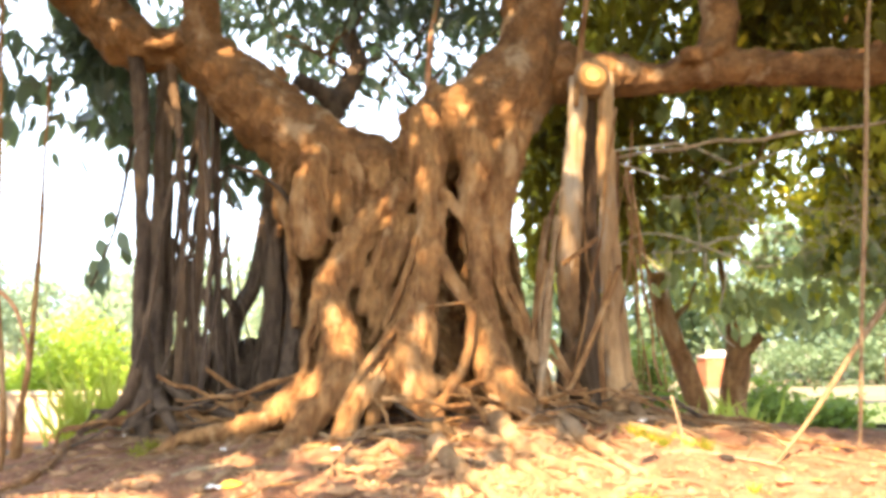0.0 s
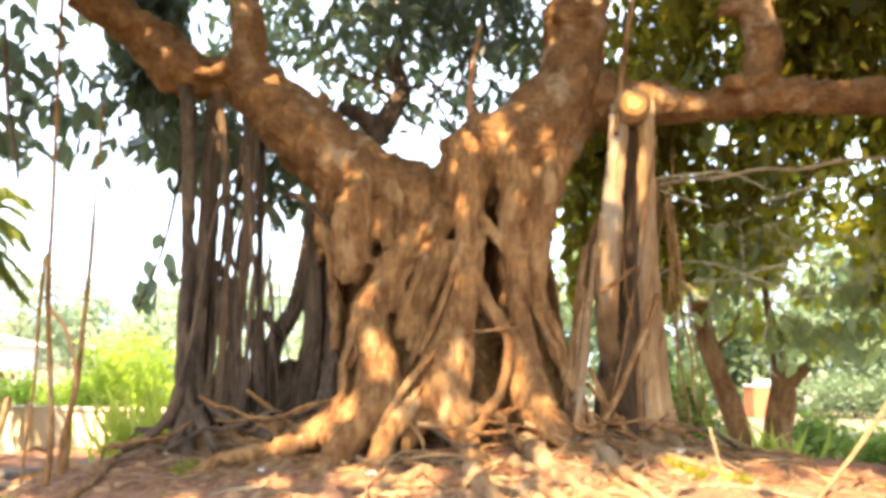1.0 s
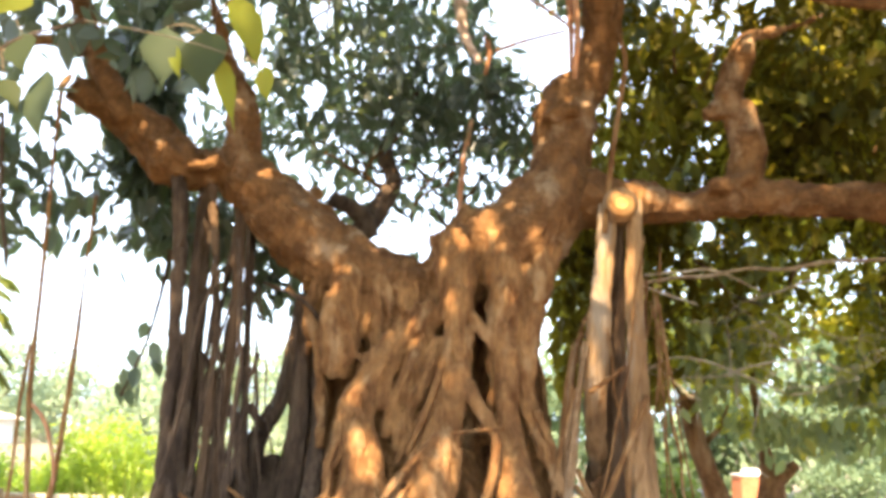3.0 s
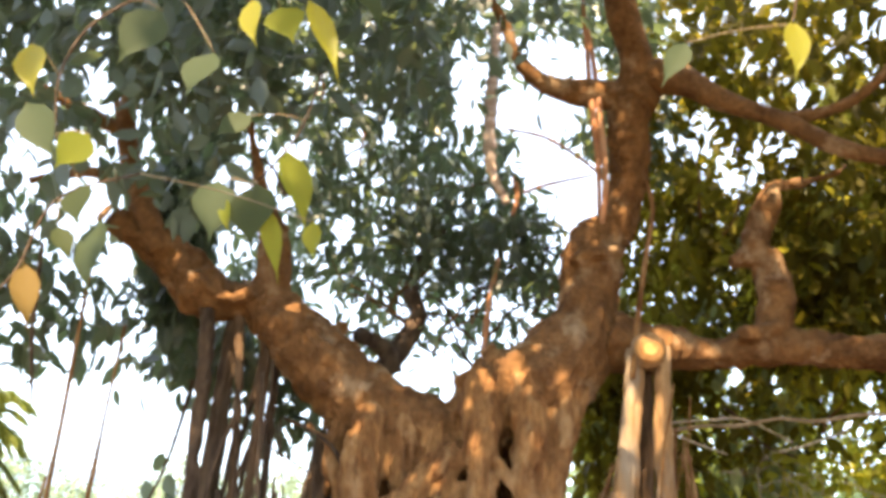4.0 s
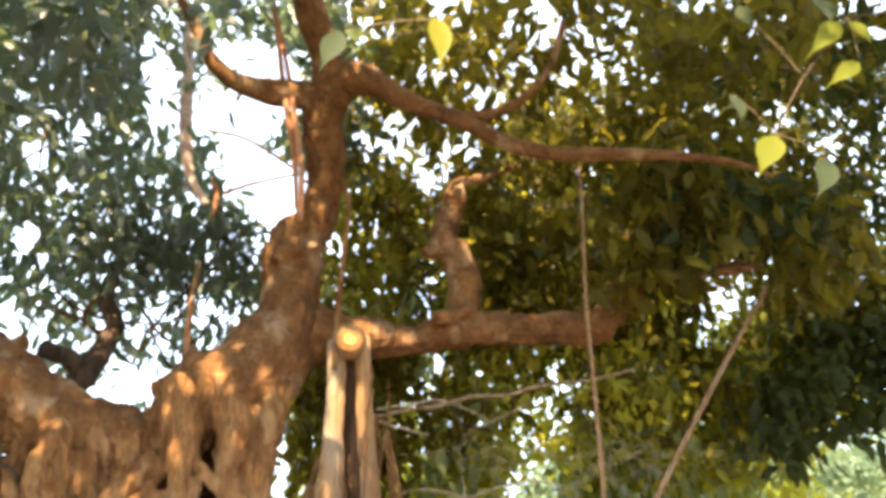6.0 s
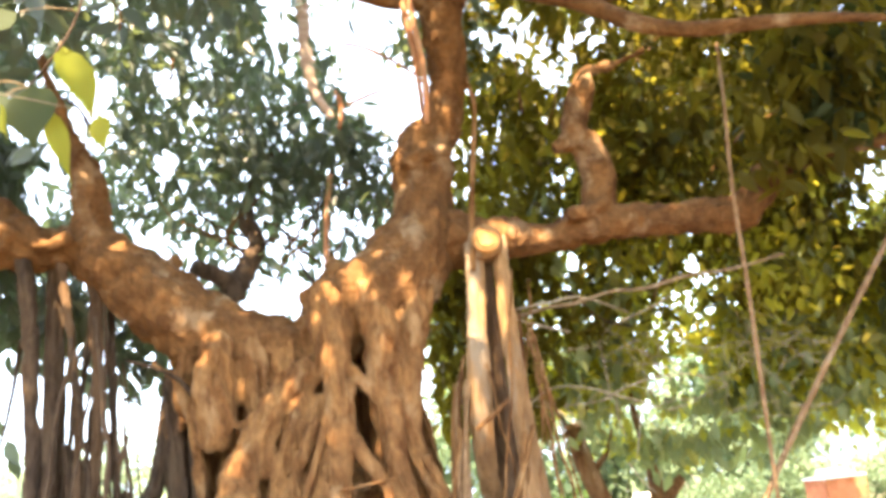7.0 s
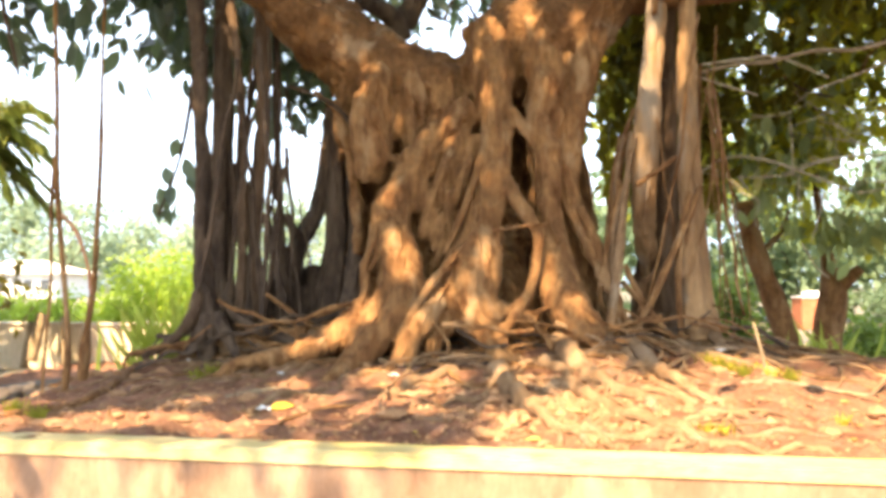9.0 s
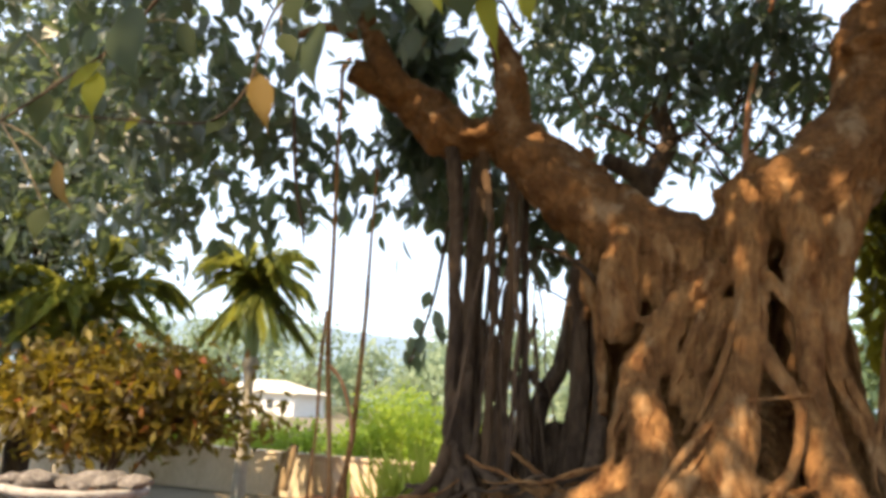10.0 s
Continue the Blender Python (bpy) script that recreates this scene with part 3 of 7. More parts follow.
TRUNK.append([(0.52, 7.82, 1.73, 0.139), (0.55, 7.76, 1.39, 0.167), (0.60, 7.64, 1.05, 0.164), (0.64, 7.50, 0.81, 0.160)])
TRUNK.append([(0.47, 7.64, 3.04, 0.059), (0.45, 7.60, 2.69, 0.058), (0.42, 7.58, 2.35, 0.053), (0.40, 7.56, 2.05, 0.043)])
# foot
TRUNK.append([(-1.77, 7.50, 0.75, 0.127), (-1.39, 7.60, 0.75, 0.226), (-0.81, 7.65, 0.75, 0.295), (-0.26, 7.55, 0.76, 0.288), (0.36, 7.50, 0.77, 0.236)])
TRUNK.append([(-0.13, 7.86, 1.39, 0.181), (-0.07, 7.74, 1.14, 0.217), (-0.02, 7.60, 0.88, 0.241)])
TRUNK = [sink(t, 0.6, 0.34) if t[-1][2] < 1.1 else t for t in TRUNK]
rr = random.Random(5)
core = fused(TRUNK, "trunk_core", 0.04, 3)
probe = bmesh.new()
probe.from_mesh(core)
trunk_tree = BVHTree.FromBMesh(probe)
probe.free()
bpy.data.meshes.remove(core)


def cling(n, lo, hi, thick):
    """Lines of fine roots that run down over the trunk's face."""
    out = []
    for i in range(n):
        x, z = rr.uniform(-1.8, 1.2), rr.uniform(*hi)
        drift, pts, r, ylast = rr.uniform(-0.25, 0.25), [], rr.uniform(*thick), None
        while z > lo:
            hit = trunk_tree.ray_cast(Vector((x, 4.5, z)), Vector((0, 1, 0)))[0]
            if hit is None or hit.y > 8.5 or (ylast and abs(hit.y - ylast) > 0.14):
                break
            ylast = hit.y
            pts.append((x, hit.y - r * 0.25, z, r))
            x += drift * 0.2 + rr.uniform(-0.06, 0.06) + (0.05 * x if z < 1.3 else 0)
            z -= rr.uniform(0.14, 0.24)
            r *= rr.uniform(0.94, 1.07)
        if len(pts) > 5:
            out.append(pts)
    return out


trunk = part("trunk", fused(TRUNK + cling(34, 0.6, (1.3, 3.4), (0.012, 0.026)), "trunk", 0.014, 2, 0.018, 0.018, 12, 0.02, 0.030), BARK, banyan, "folded tan-brown trunk of many fused roots")

# great limbs
LEFT_LIMB = []
LEFT_LIMB.append([(-0.20, 8.05, 2.93, 0.219), (-0.52, 7.95, 2.98, 0.294), (-0.77, 7.90, 3.06, 0.326), (-1.08, 7.90, 3.12, 0.350), (-1.45, 7.85, 3.33, 0.363), (-1.77, 7.80, 3.56, 0.365), (-2.05, 7.75, 3.82, 0.322), (-2.31, 7.72, 4.05, 0.269), (-2.54, 7.70, 4.12, 0.208), (-2.75, 7.68, 4.10, 0.235), (-2.95, 7.65, 4.17, 0.280), (-3.14, 7.58, 4.34, 0.247), (-3.35, 7.48, 4.51, 0.201), (-3.55, 7.38, 4.63, 0.172), (-3.72, 7.28, 4.69, 0.149), (-3.83, 7.18, 4.73, 0.115)])
LEFT_LIMB.append([(-2.30, 7.70, 4.09, 0.246), (-2.28, 7.66, 4.36, 0.185), (-2.30, 7.62, 4.60, 0.158), (-2.34, 7.56, 4.83, 0.136), (-2.42, 7.48, 5.11, 0.085), (-2.54, 7.40, 5.48, 0.057), (-2.65, 7.30, 5.90, 0.040)])
LEFT_LIMB.append([(-2.11, 7.55, 3.93, 0.087), (-1.97, 7.62, 4.03, 0.099), (-1.83, 7.66, 3.95, 0.077)])
LEFT_LIMB.append([(-2.93, 7.45, 4.22, 0.077), (-2.72, 7.42, 4.09, 0.071), (-2.55, 7.42, 4.05, 0.076), (-2.41, 7.46, 4.14, 0.071)])
LEFT_LIMB.append([(-2.90, 7.50, 4.37, 0.055), (-2.76, 7.44, 4.19, 0.066), (-2.67, 7.42, 4.04, 0.065)])
LEFT_LIMB.append([(-1.66, 7.95, 3.90, 0.091), (-1.60, 7.95, 3.97, 0.074), (-1.52, 7.95, 3.95, 0.040)])
UPRIGHT_LIMB = []
UPRIGHT_LIMB.append([(-0.21, 7.95, 3.21, 0.301), (0.09, 7.95, 3.39, 0.396), (0.44, 7.98, 3.56, 0.442), (0.71, 8.00, 3.89, 0.414), (0.84, 8.02, 4.19, 0.317), (0.88, 8.05, 4.50, 0.287), (0.90, 8.08, 4.82, 0.314), (0.95, 8.08, 5.04, 0.276), (1.12, 8.02, 5.21, 0.228), (1.24, 7.92, 5.52, 0.193), (1.24, 7.75, 5.89, 0.197), (1.21, 7.60, 6.19, 0.208), (1.23, 7.50, 6.43, 0.242)])
UPRIGHT_LIMB.append([(0.76, 7.98, 4.63, 0.183), (0.74, 7.96, 4.80, 0.195), (0.79, 7.98, 4.94, 0.162)])
UPRIGHT_LIMB.append([(0.63, 7.75, 4.72, 0.056), (0.84, 7.68, 4.77, 0.061), (1.07, 7.75, 4.85, 0.056), (1.17, 7.90, 4.87, 0.046)])
UPRIGHT_LIMB.append([(-0.05, 7.72, 3.47, 0.107), (0.08, 7.72, 3.62, 0.108), (0.24, 7.70, 3.59, 0.107), (0.21, 7.68, 3.42, 0.096)])
LEVEL_LIMB = []
LEVEL_LIMB.append([(1.02, 8.02, 4.02, 0.326), (1.33, 8.05, 3.95, 0.269), (1.67, 8.08, 3.95, 0.224), (1.92, 8.10, 3.94, 0.174), (2.14, 8.10, 3.94, 0.157), (2.36, 8.10, 3.98, 0.185), (2.59, 8.08, 4.03, 0.212), (2.86, 8.05, 4.04, 0.189), (3.27, 8.00, 4.01, 0.176), (3.64, 7.90, 3.98, 0.170), (4.08, 7.85, 3.97, 0.195), (4.36, 7.75, 4.19, 0.160), (4.72, 7.60, 4.42, 0.115), (5.10, 7.40, 4.47, 0.080), (5.40, 7.20, 4.42, 0.058), (5.70, 7.00, 4.40, 0.035)])
LEVEL_LIMB.append([(2.66, 8.04, 4.09, 0.200), (2.69, 8.02, 4.38, 0.168), (2.71, 8.00, 4.64, 0.175), (2.64, 8.00, 4.88, 0.182), (2.53, 7.98, 5.05, 0.166), (2.58, 7.96, 5.26, 0.149), (2.67, 7.94, 5.46, 0.133), (2.71, 7.90, 5.63, 0.098), (2.78, 7.88, 5.70, 0.064), (2.98, 7.75, 5.68, 0.045), (3.27, 7.50, 5.71, 0.033)])
LEVEL_LIMB.append([(2.27, 7.85, 4.08, 0.076), (2.44, 7.80, 4.10, 0.087), (2.67, 7.82, 4.20, 0.076)])
LEVEL_LIMB.append([(2.28, 7.96, 4.85, 0.068), (2.42, 7.96, 4.92, 0.114)])
SIDE_SHOOTS = []
SIDE_SHOOTS.append([(-3.33, 7.36, 4.45, 0.120), (-3.49, 7.28, 4.76, 0.121), (-3.67, 7.20, 5.13, 0.111), (-3.78, 7.10, 5.52, 0.101), (-3.80, 7.00, 5.85, 0.084), (-3.77, 6.90, 6.32, 0.068), (-3.71, 6.70, 6.87, 0.052), (-3.73, 6.50, 7.42, 0.046)])
SIDE_SHOOTS.append([(-3.80, 7.10, 5.58, 0.084), (-4.07, 7.00, 5.70, 0.073), (-4.33, 6.90, 5.79, 0.061), (-4.60, 6.70, 5.88, 0.049), (-4.82, 6.50, 5.87, 0.038)])
SIDE_SHOOTS.append([(-3.73, 7.15, 5.05, 0.055), (-3.98, 7.00, 5.11, 0.054), (-4.24, 6.90, 5.02, 0.043), (-4.48, 6.80, 4.90, 0.037)])
SIDE_SHOOTS.append([(-3.56, 7.32, 4.67, 0.050), (-3.66, 7.24, 4.88, 0.044), (-3.71, 7.16, 5.14, 0.039), (-3.81, 7.05, 5.51, 0.033), (-3.91, 6.90, 5.92, 0.033)])
for name, lines, label in (("limb", LEFT_LIMB, "thick brown limb with a sunlit saddle and a sawn-off end"), ("limb", UPRIGHT_LIMB, "bent brown limb with a swollen knee, rising to a fork"), ("limb", LEVEL_LIMB, "level brown limb with a crooked upright shoot")):
    part(name, fused(lines, name, 0.018, 2, 0.02, 0.016, 16, 0.006, 0.030), BARK_LIMB, banyan, label)
for i, pts in enumerate(SIDE_SHOOTS):
    part("limb", limb(pts, 12, 0.13, 40 + i * 5.1), BARK_LIMB, banyan)
GREAT_LIMBS = []
GREAT_LIMBS.append(([(1.26, 7.50, 6.42, 0.246), (1.41, 7.40, 6.62, 0.210), (1.65, 7.20, 6.51, 0.169), (2.04, 7.00, 6.14, 0.100), (2.50, 6.80, 5.83, 0.086), (2.87, 6.60, 5.48, 0.078), (3.28, 6.40, 5.27, 0.071), (3.92, 6.10, 5.13, 0.060), (4.29, 5.80, 4.95, 0.043), (4.62, 5.60, 4.79, 0.027), (4.89, 5.50, 4.61, 0.013)], BARK_LIMB, "slender sunlit side limb"))
GREAT_LIMBS.append(([(2.47, 6.80, 5.84, 0.069), (2.90, 6.70, 5.91, 0.052), (3.17, 6.50, 6.03, 0.046), (3.38, 6.40, 6.30, 0.041), (3.49, 6.20, 6.68, 0.030)], BARK_LIMB, ""))
GREAT_LIMBS.append(([(1.23, 7.50, 6.35, 0.208), (1.25, 7.30, 6.73, 0.166), (1.06, 7.00, 7.16, 0.160), (0.97, 6.80, 7.52, 0.167), (0.85, 6.50, 7.78, 0.153), (0.66, 6.20, 8.24, 0.136), (0.57, 5.80, 9.07, 0.103)], BARK_LIMB, ""))
GREAT_LIMBS.append(([(1.14, 7.00, 7.39, 0.075), (1.47, 6.90, 7.72, 0.076), (1.79, 6.70, 7.90, 0.064), (2.02, 6.50, 8.22, 0.058)], BARK_LIMB, ""))
GREAT_LIMBS.append(([(1.30, 7.50, 6.43, 0.209), (0.93, 7.50, 6.48, 0.160), (0.59, 7.40, 6.45, 0.133), (0.26, 7.30, 6.51, 0.096), (0.02, 7.20, 6.72, 0.073), (-0.10, 7.10, 7.00, 0.055), (-0.28, 7.00, 7.27, 0.043)], BARK_LIMB, ""))
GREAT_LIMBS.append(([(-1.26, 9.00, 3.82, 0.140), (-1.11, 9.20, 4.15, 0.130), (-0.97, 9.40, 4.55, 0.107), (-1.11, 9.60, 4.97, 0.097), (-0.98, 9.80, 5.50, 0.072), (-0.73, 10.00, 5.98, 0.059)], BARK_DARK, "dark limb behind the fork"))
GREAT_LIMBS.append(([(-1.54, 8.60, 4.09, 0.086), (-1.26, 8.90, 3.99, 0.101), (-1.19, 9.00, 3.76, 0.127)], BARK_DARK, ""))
for i, (pts, m, label) in enumerate(GREAT_LIMBS):
    part("limb", limb(pts, 16, 0.13, i * 5.1), m, banyan, label)

# columns of fused aerial roots
COLS = []
COLS.append(([(1.27, 7.82, 3.92, 0.109), (1.24, 7.74, 3.44, 0.113), (1.19, 7.70, 2.94, 0.126), (1.15, 7.68, 2.45, 0.140), (1.12, 7.72, 1.97, 0.136), (1.16, 7.86, 1.63, 0.123), (1.21, 8.10, 1.34, 0.112), (1.26, 8.30, 1.03, 0.104), (1.27, 8.40, 0.71, 0.116)], COLUMN, "sunlit pale upright root column"))
COLS.append(([(1.52, 7.82, 3.91, 0.099), (1.50, 7.74, 3.44, 0.103), (1.48, 7.70, 2.93, 0.107), (1.48, 7.66, 2.44, 0.120), (1.50, 7.62, 1.95, 0.133), (1.52, 7.56, 1.47, 0.146), (1.53, 7.50, 1.10, 0.158), (1.54, 7.40, 0.83, 0.192)], COLUMN, "pale upright root column"))
# added backing that imitates the dark void between the pale columns
COLS.append(([(1.41, 7.98, 3.87, 0.101), (1.39, 7.98, 3.26, 0.101), (1.38, 8.00, 2.50, 0.111), (1.37, 8.05, 1.85, 0.142), (1.34, 8.10, 1.34, 0.223), (1.32, 8.10, 0.79, 0.263)], BARK_MID, "root-shaped backing added to darken the gap between the pale columns"))
COLS.append(([(1.08, 7.90, 2.79, 0.030), (1.01, 7.82, 2.55, 0.045), (0.94, 7.74, 2.31, 0.064), (0.89, 7.70, 1.82, 0.083), (0.83, 7.60, 1.38, 0.096), (0.76, 7.40, 0.96, 0.093)], BARK, ""))
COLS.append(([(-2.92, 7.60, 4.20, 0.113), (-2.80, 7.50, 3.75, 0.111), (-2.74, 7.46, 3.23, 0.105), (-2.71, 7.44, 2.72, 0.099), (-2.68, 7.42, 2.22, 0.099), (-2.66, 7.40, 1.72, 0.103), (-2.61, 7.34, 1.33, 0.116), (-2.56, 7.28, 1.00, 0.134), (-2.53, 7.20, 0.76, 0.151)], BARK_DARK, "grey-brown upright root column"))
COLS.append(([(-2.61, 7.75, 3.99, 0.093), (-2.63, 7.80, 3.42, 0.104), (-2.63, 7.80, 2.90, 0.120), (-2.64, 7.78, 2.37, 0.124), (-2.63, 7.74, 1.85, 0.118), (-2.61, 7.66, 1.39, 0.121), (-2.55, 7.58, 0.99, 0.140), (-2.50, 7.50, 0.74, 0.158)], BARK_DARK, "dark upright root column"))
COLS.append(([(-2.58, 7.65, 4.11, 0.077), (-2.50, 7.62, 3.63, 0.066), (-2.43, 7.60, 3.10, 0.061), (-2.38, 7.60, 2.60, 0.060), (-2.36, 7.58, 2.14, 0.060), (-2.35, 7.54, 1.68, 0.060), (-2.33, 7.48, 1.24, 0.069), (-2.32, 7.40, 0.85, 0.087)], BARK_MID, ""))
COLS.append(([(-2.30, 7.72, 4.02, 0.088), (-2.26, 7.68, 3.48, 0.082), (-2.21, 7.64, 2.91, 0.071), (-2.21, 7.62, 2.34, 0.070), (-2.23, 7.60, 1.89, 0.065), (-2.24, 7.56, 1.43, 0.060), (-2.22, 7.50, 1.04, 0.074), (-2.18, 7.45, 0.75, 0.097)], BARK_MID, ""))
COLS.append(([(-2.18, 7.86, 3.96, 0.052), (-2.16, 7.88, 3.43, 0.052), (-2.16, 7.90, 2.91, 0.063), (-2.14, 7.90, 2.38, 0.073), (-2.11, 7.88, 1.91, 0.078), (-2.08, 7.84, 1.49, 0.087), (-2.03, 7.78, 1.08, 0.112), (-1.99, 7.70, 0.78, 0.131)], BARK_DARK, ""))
# shade beside the trunk is put into the dark bark of these columns
COLS.append(([(-1.65, 7.92, 2.85, 0.083), (-1.64, 8.00, 2.50, 0.105), (-1.63, 8.05, 2.03, 0.116), (-1.62, 8.00, 1.50, 0.125), (-1.64, 7.90, 1.08, 0.134), (-1.66, 7.76, 0.73, 0.141)], BARK_DARK, "root column beside the trunk, shade put into its dark bark"))
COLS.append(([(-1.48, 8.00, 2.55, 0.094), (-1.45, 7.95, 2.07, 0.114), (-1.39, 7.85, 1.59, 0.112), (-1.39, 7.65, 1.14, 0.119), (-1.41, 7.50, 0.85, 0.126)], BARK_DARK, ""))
COLS.append(([(-1.62, 8.10, 2.94, 0.160), (-1.75, 8.20, 2.53, 0.129), (-1.81, 8.25, 2.16, 0.130), (-1.88, 8.20, 1.86, 0.151), (-2.01, 8.15, 1.56, 0.171), (-2.07, 8.05, 1.24, 0.190), (-2.08, 7.95, 0.82, 0.198)], BARK_DARK, "leaning root column, shade put into its dark bark"))
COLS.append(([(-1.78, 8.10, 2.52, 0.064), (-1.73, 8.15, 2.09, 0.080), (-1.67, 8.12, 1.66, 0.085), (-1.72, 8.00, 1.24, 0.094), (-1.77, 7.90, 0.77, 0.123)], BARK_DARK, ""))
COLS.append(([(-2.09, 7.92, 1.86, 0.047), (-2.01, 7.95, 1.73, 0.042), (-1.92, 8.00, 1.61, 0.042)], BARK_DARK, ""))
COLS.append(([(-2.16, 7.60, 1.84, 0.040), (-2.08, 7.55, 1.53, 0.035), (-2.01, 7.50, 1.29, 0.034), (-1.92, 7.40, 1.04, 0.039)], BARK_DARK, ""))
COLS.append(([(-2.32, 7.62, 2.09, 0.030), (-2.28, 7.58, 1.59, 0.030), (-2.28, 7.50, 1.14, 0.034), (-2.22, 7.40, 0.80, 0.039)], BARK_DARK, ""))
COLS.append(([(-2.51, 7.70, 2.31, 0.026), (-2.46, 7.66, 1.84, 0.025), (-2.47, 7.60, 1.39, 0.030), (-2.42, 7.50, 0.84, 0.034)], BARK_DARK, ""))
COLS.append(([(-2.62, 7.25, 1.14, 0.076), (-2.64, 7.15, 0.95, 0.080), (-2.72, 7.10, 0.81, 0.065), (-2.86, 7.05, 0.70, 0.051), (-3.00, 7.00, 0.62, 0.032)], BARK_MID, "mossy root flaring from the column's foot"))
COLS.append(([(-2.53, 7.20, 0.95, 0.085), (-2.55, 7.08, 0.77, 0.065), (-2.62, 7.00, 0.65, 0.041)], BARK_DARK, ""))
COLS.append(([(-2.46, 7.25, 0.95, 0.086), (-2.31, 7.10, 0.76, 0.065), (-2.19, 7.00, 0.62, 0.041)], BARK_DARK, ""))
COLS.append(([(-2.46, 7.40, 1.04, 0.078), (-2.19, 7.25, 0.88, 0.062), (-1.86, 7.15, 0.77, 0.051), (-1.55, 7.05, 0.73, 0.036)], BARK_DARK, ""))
# dark backing column, added to close the bright gap beside the trunk
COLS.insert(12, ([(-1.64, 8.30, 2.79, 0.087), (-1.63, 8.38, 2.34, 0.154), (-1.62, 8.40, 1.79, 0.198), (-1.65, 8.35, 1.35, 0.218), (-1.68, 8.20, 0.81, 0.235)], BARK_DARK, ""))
for i, (pts, m, label) in enumerate(COLS):
    if i < 14:
        pts = [(x, y, z, r * (0.92 if i < 3 else 0.8)) for x, y, z, r in pts]
        rope = [[(x, y, z, r * 0.78) for x, y, z, r in sink(pts, 0.25, 0.4)]]
        for k in range(5):
            a, turn = k * 1.26 + i, rr.uniform(-0.5, 0.5)
            rope.append([(x + math.cos(a + turn * z) * r * 0.72, y + math.sin(a + turn * z) * r * 0.72, z, r * rr.uniform(0.28, 0.46)) for x, y, z, r in pts])
        part("aerial_root", fused(rope, "aerial_root", 0.018, 2, 0.02, 0.008, 10, 0.02), m, banyan, label)
        continue
    thin = 0.74 if i > 17 else 1.0
    part("aerial_root", limb([(x, y, z, r * thin) for x, y, z, r in pts], 14, 0.24, 20 + i * 3.3, 0.05, 5.0), m, banyan, label)

# dark root mass low behind the columns, backing with shade in its colour
MASS = []
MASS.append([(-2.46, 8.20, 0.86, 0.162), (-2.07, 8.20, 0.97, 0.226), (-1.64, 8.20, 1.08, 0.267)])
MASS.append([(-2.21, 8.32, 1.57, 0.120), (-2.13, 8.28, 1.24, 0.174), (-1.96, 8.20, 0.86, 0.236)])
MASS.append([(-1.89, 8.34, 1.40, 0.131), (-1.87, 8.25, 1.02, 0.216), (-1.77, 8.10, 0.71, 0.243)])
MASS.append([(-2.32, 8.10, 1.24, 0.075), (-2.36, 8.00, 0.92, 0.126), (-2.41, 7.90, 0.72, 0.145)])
part("aerial_root", fused(MASS, "aerial_root", 0.024, 2, 0.03, 0.016, 10, 0.03, 0.03), BARK_DARK, banyan, "knotted mass of roots with shade put into its dark bark")

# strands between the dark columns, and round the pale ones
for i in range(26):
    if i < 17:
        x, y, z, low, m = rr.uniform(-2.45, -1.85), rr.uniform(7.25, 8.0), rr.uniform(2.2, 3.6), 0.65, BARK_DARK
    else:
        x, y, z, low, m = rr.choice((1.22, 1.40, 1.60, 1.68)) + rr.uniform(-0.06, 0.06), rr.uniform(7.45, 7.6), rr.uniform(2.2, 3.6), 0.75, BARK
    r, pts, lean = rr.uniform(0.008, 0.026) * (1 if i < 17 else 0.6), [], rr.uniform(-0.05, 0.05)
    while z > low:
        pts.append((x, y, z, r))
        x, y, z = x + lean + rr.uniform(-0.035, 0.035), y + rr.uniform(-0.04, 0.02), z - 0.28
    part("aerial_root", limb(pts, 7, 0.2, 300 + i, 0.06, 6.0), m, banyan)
# a loose rope of thin roots beside the pale columns
for i in range(11):
    dx, dy = rr.uniform(-0.07, 0.07), rr.uniform(-0.06, 0.06)
    line = [(1.00, 7.60, 2.49, 0.017), (0.94, 7.52, 2.09, 0.017), (0.88, 7.44, 1.71, 0.019), (0.83, 7.36, 1.38, 0.018), (0.80, 7.26, 1.06, 0.018)]
    pts = [(x + dx + rr.uniform(-0.03, 0.03), y + dy, z + rr.uniform(-0.03, 0.03), r * rr.uniform(0.5, 1.2)) for x, y, z, r in line]
    end = rr.uniform(-0.15, 0.7)
    x, y = pts[-1][0] + end, pts[-1][1] - rr.uniform(0.0, 0.3)
    pts += [(x - end * 0.5, y + 0.08, soil_height(x, y) + 0.10, 0.013), (x, y, soil_height(x, y) + 0.01, 0.009)]
    part("aerial_root", limb(pts[rr.randint(0, 2):], 7, 0.2, 420 + i, 0.05, 8.0), rr.choice((BARK, ROOT)), banyan)
# tangle of dead rootlets at the foot of the columns and the trunk
for i in range(96):
    x, y = rr.uniform(-2.6, -1.1), rr.uniform(6.9, 7.6)
    if i > 56:
        x, y = rr.uniform(-0.7, 1.8), rr.uniform(6.6, 7.3)
    z, a, r, pts = soil_height(x, y) + rr.uniform(0.02, 0.35), rr.uniform(-0.6, 0.6) + (math.pi if rr.random() < 0.4 else 0), rr.uniform(0.006, 0.018), []
    for k in range(rr.randint(4, 7)):
        pts.append((x, y, z, r))
        x, y, z, a = x + math.cos(a) * 0.14, y + math.sin(a) * 0.08, max(soil_height(x, y) + 0.01, z + rr.uniform(-0.1, 0.03)), a + rr.uniform(-0.4, 0.4)
    part("aerial_root", limb(pts, 6, 0.2, 340 + i, 0.05, 9.0), rr.choice((BARK, BARK_DARK)), banyan)

# the sawn stub under the level limb
STUB = Vector((1.38, 7.62, 3.82))
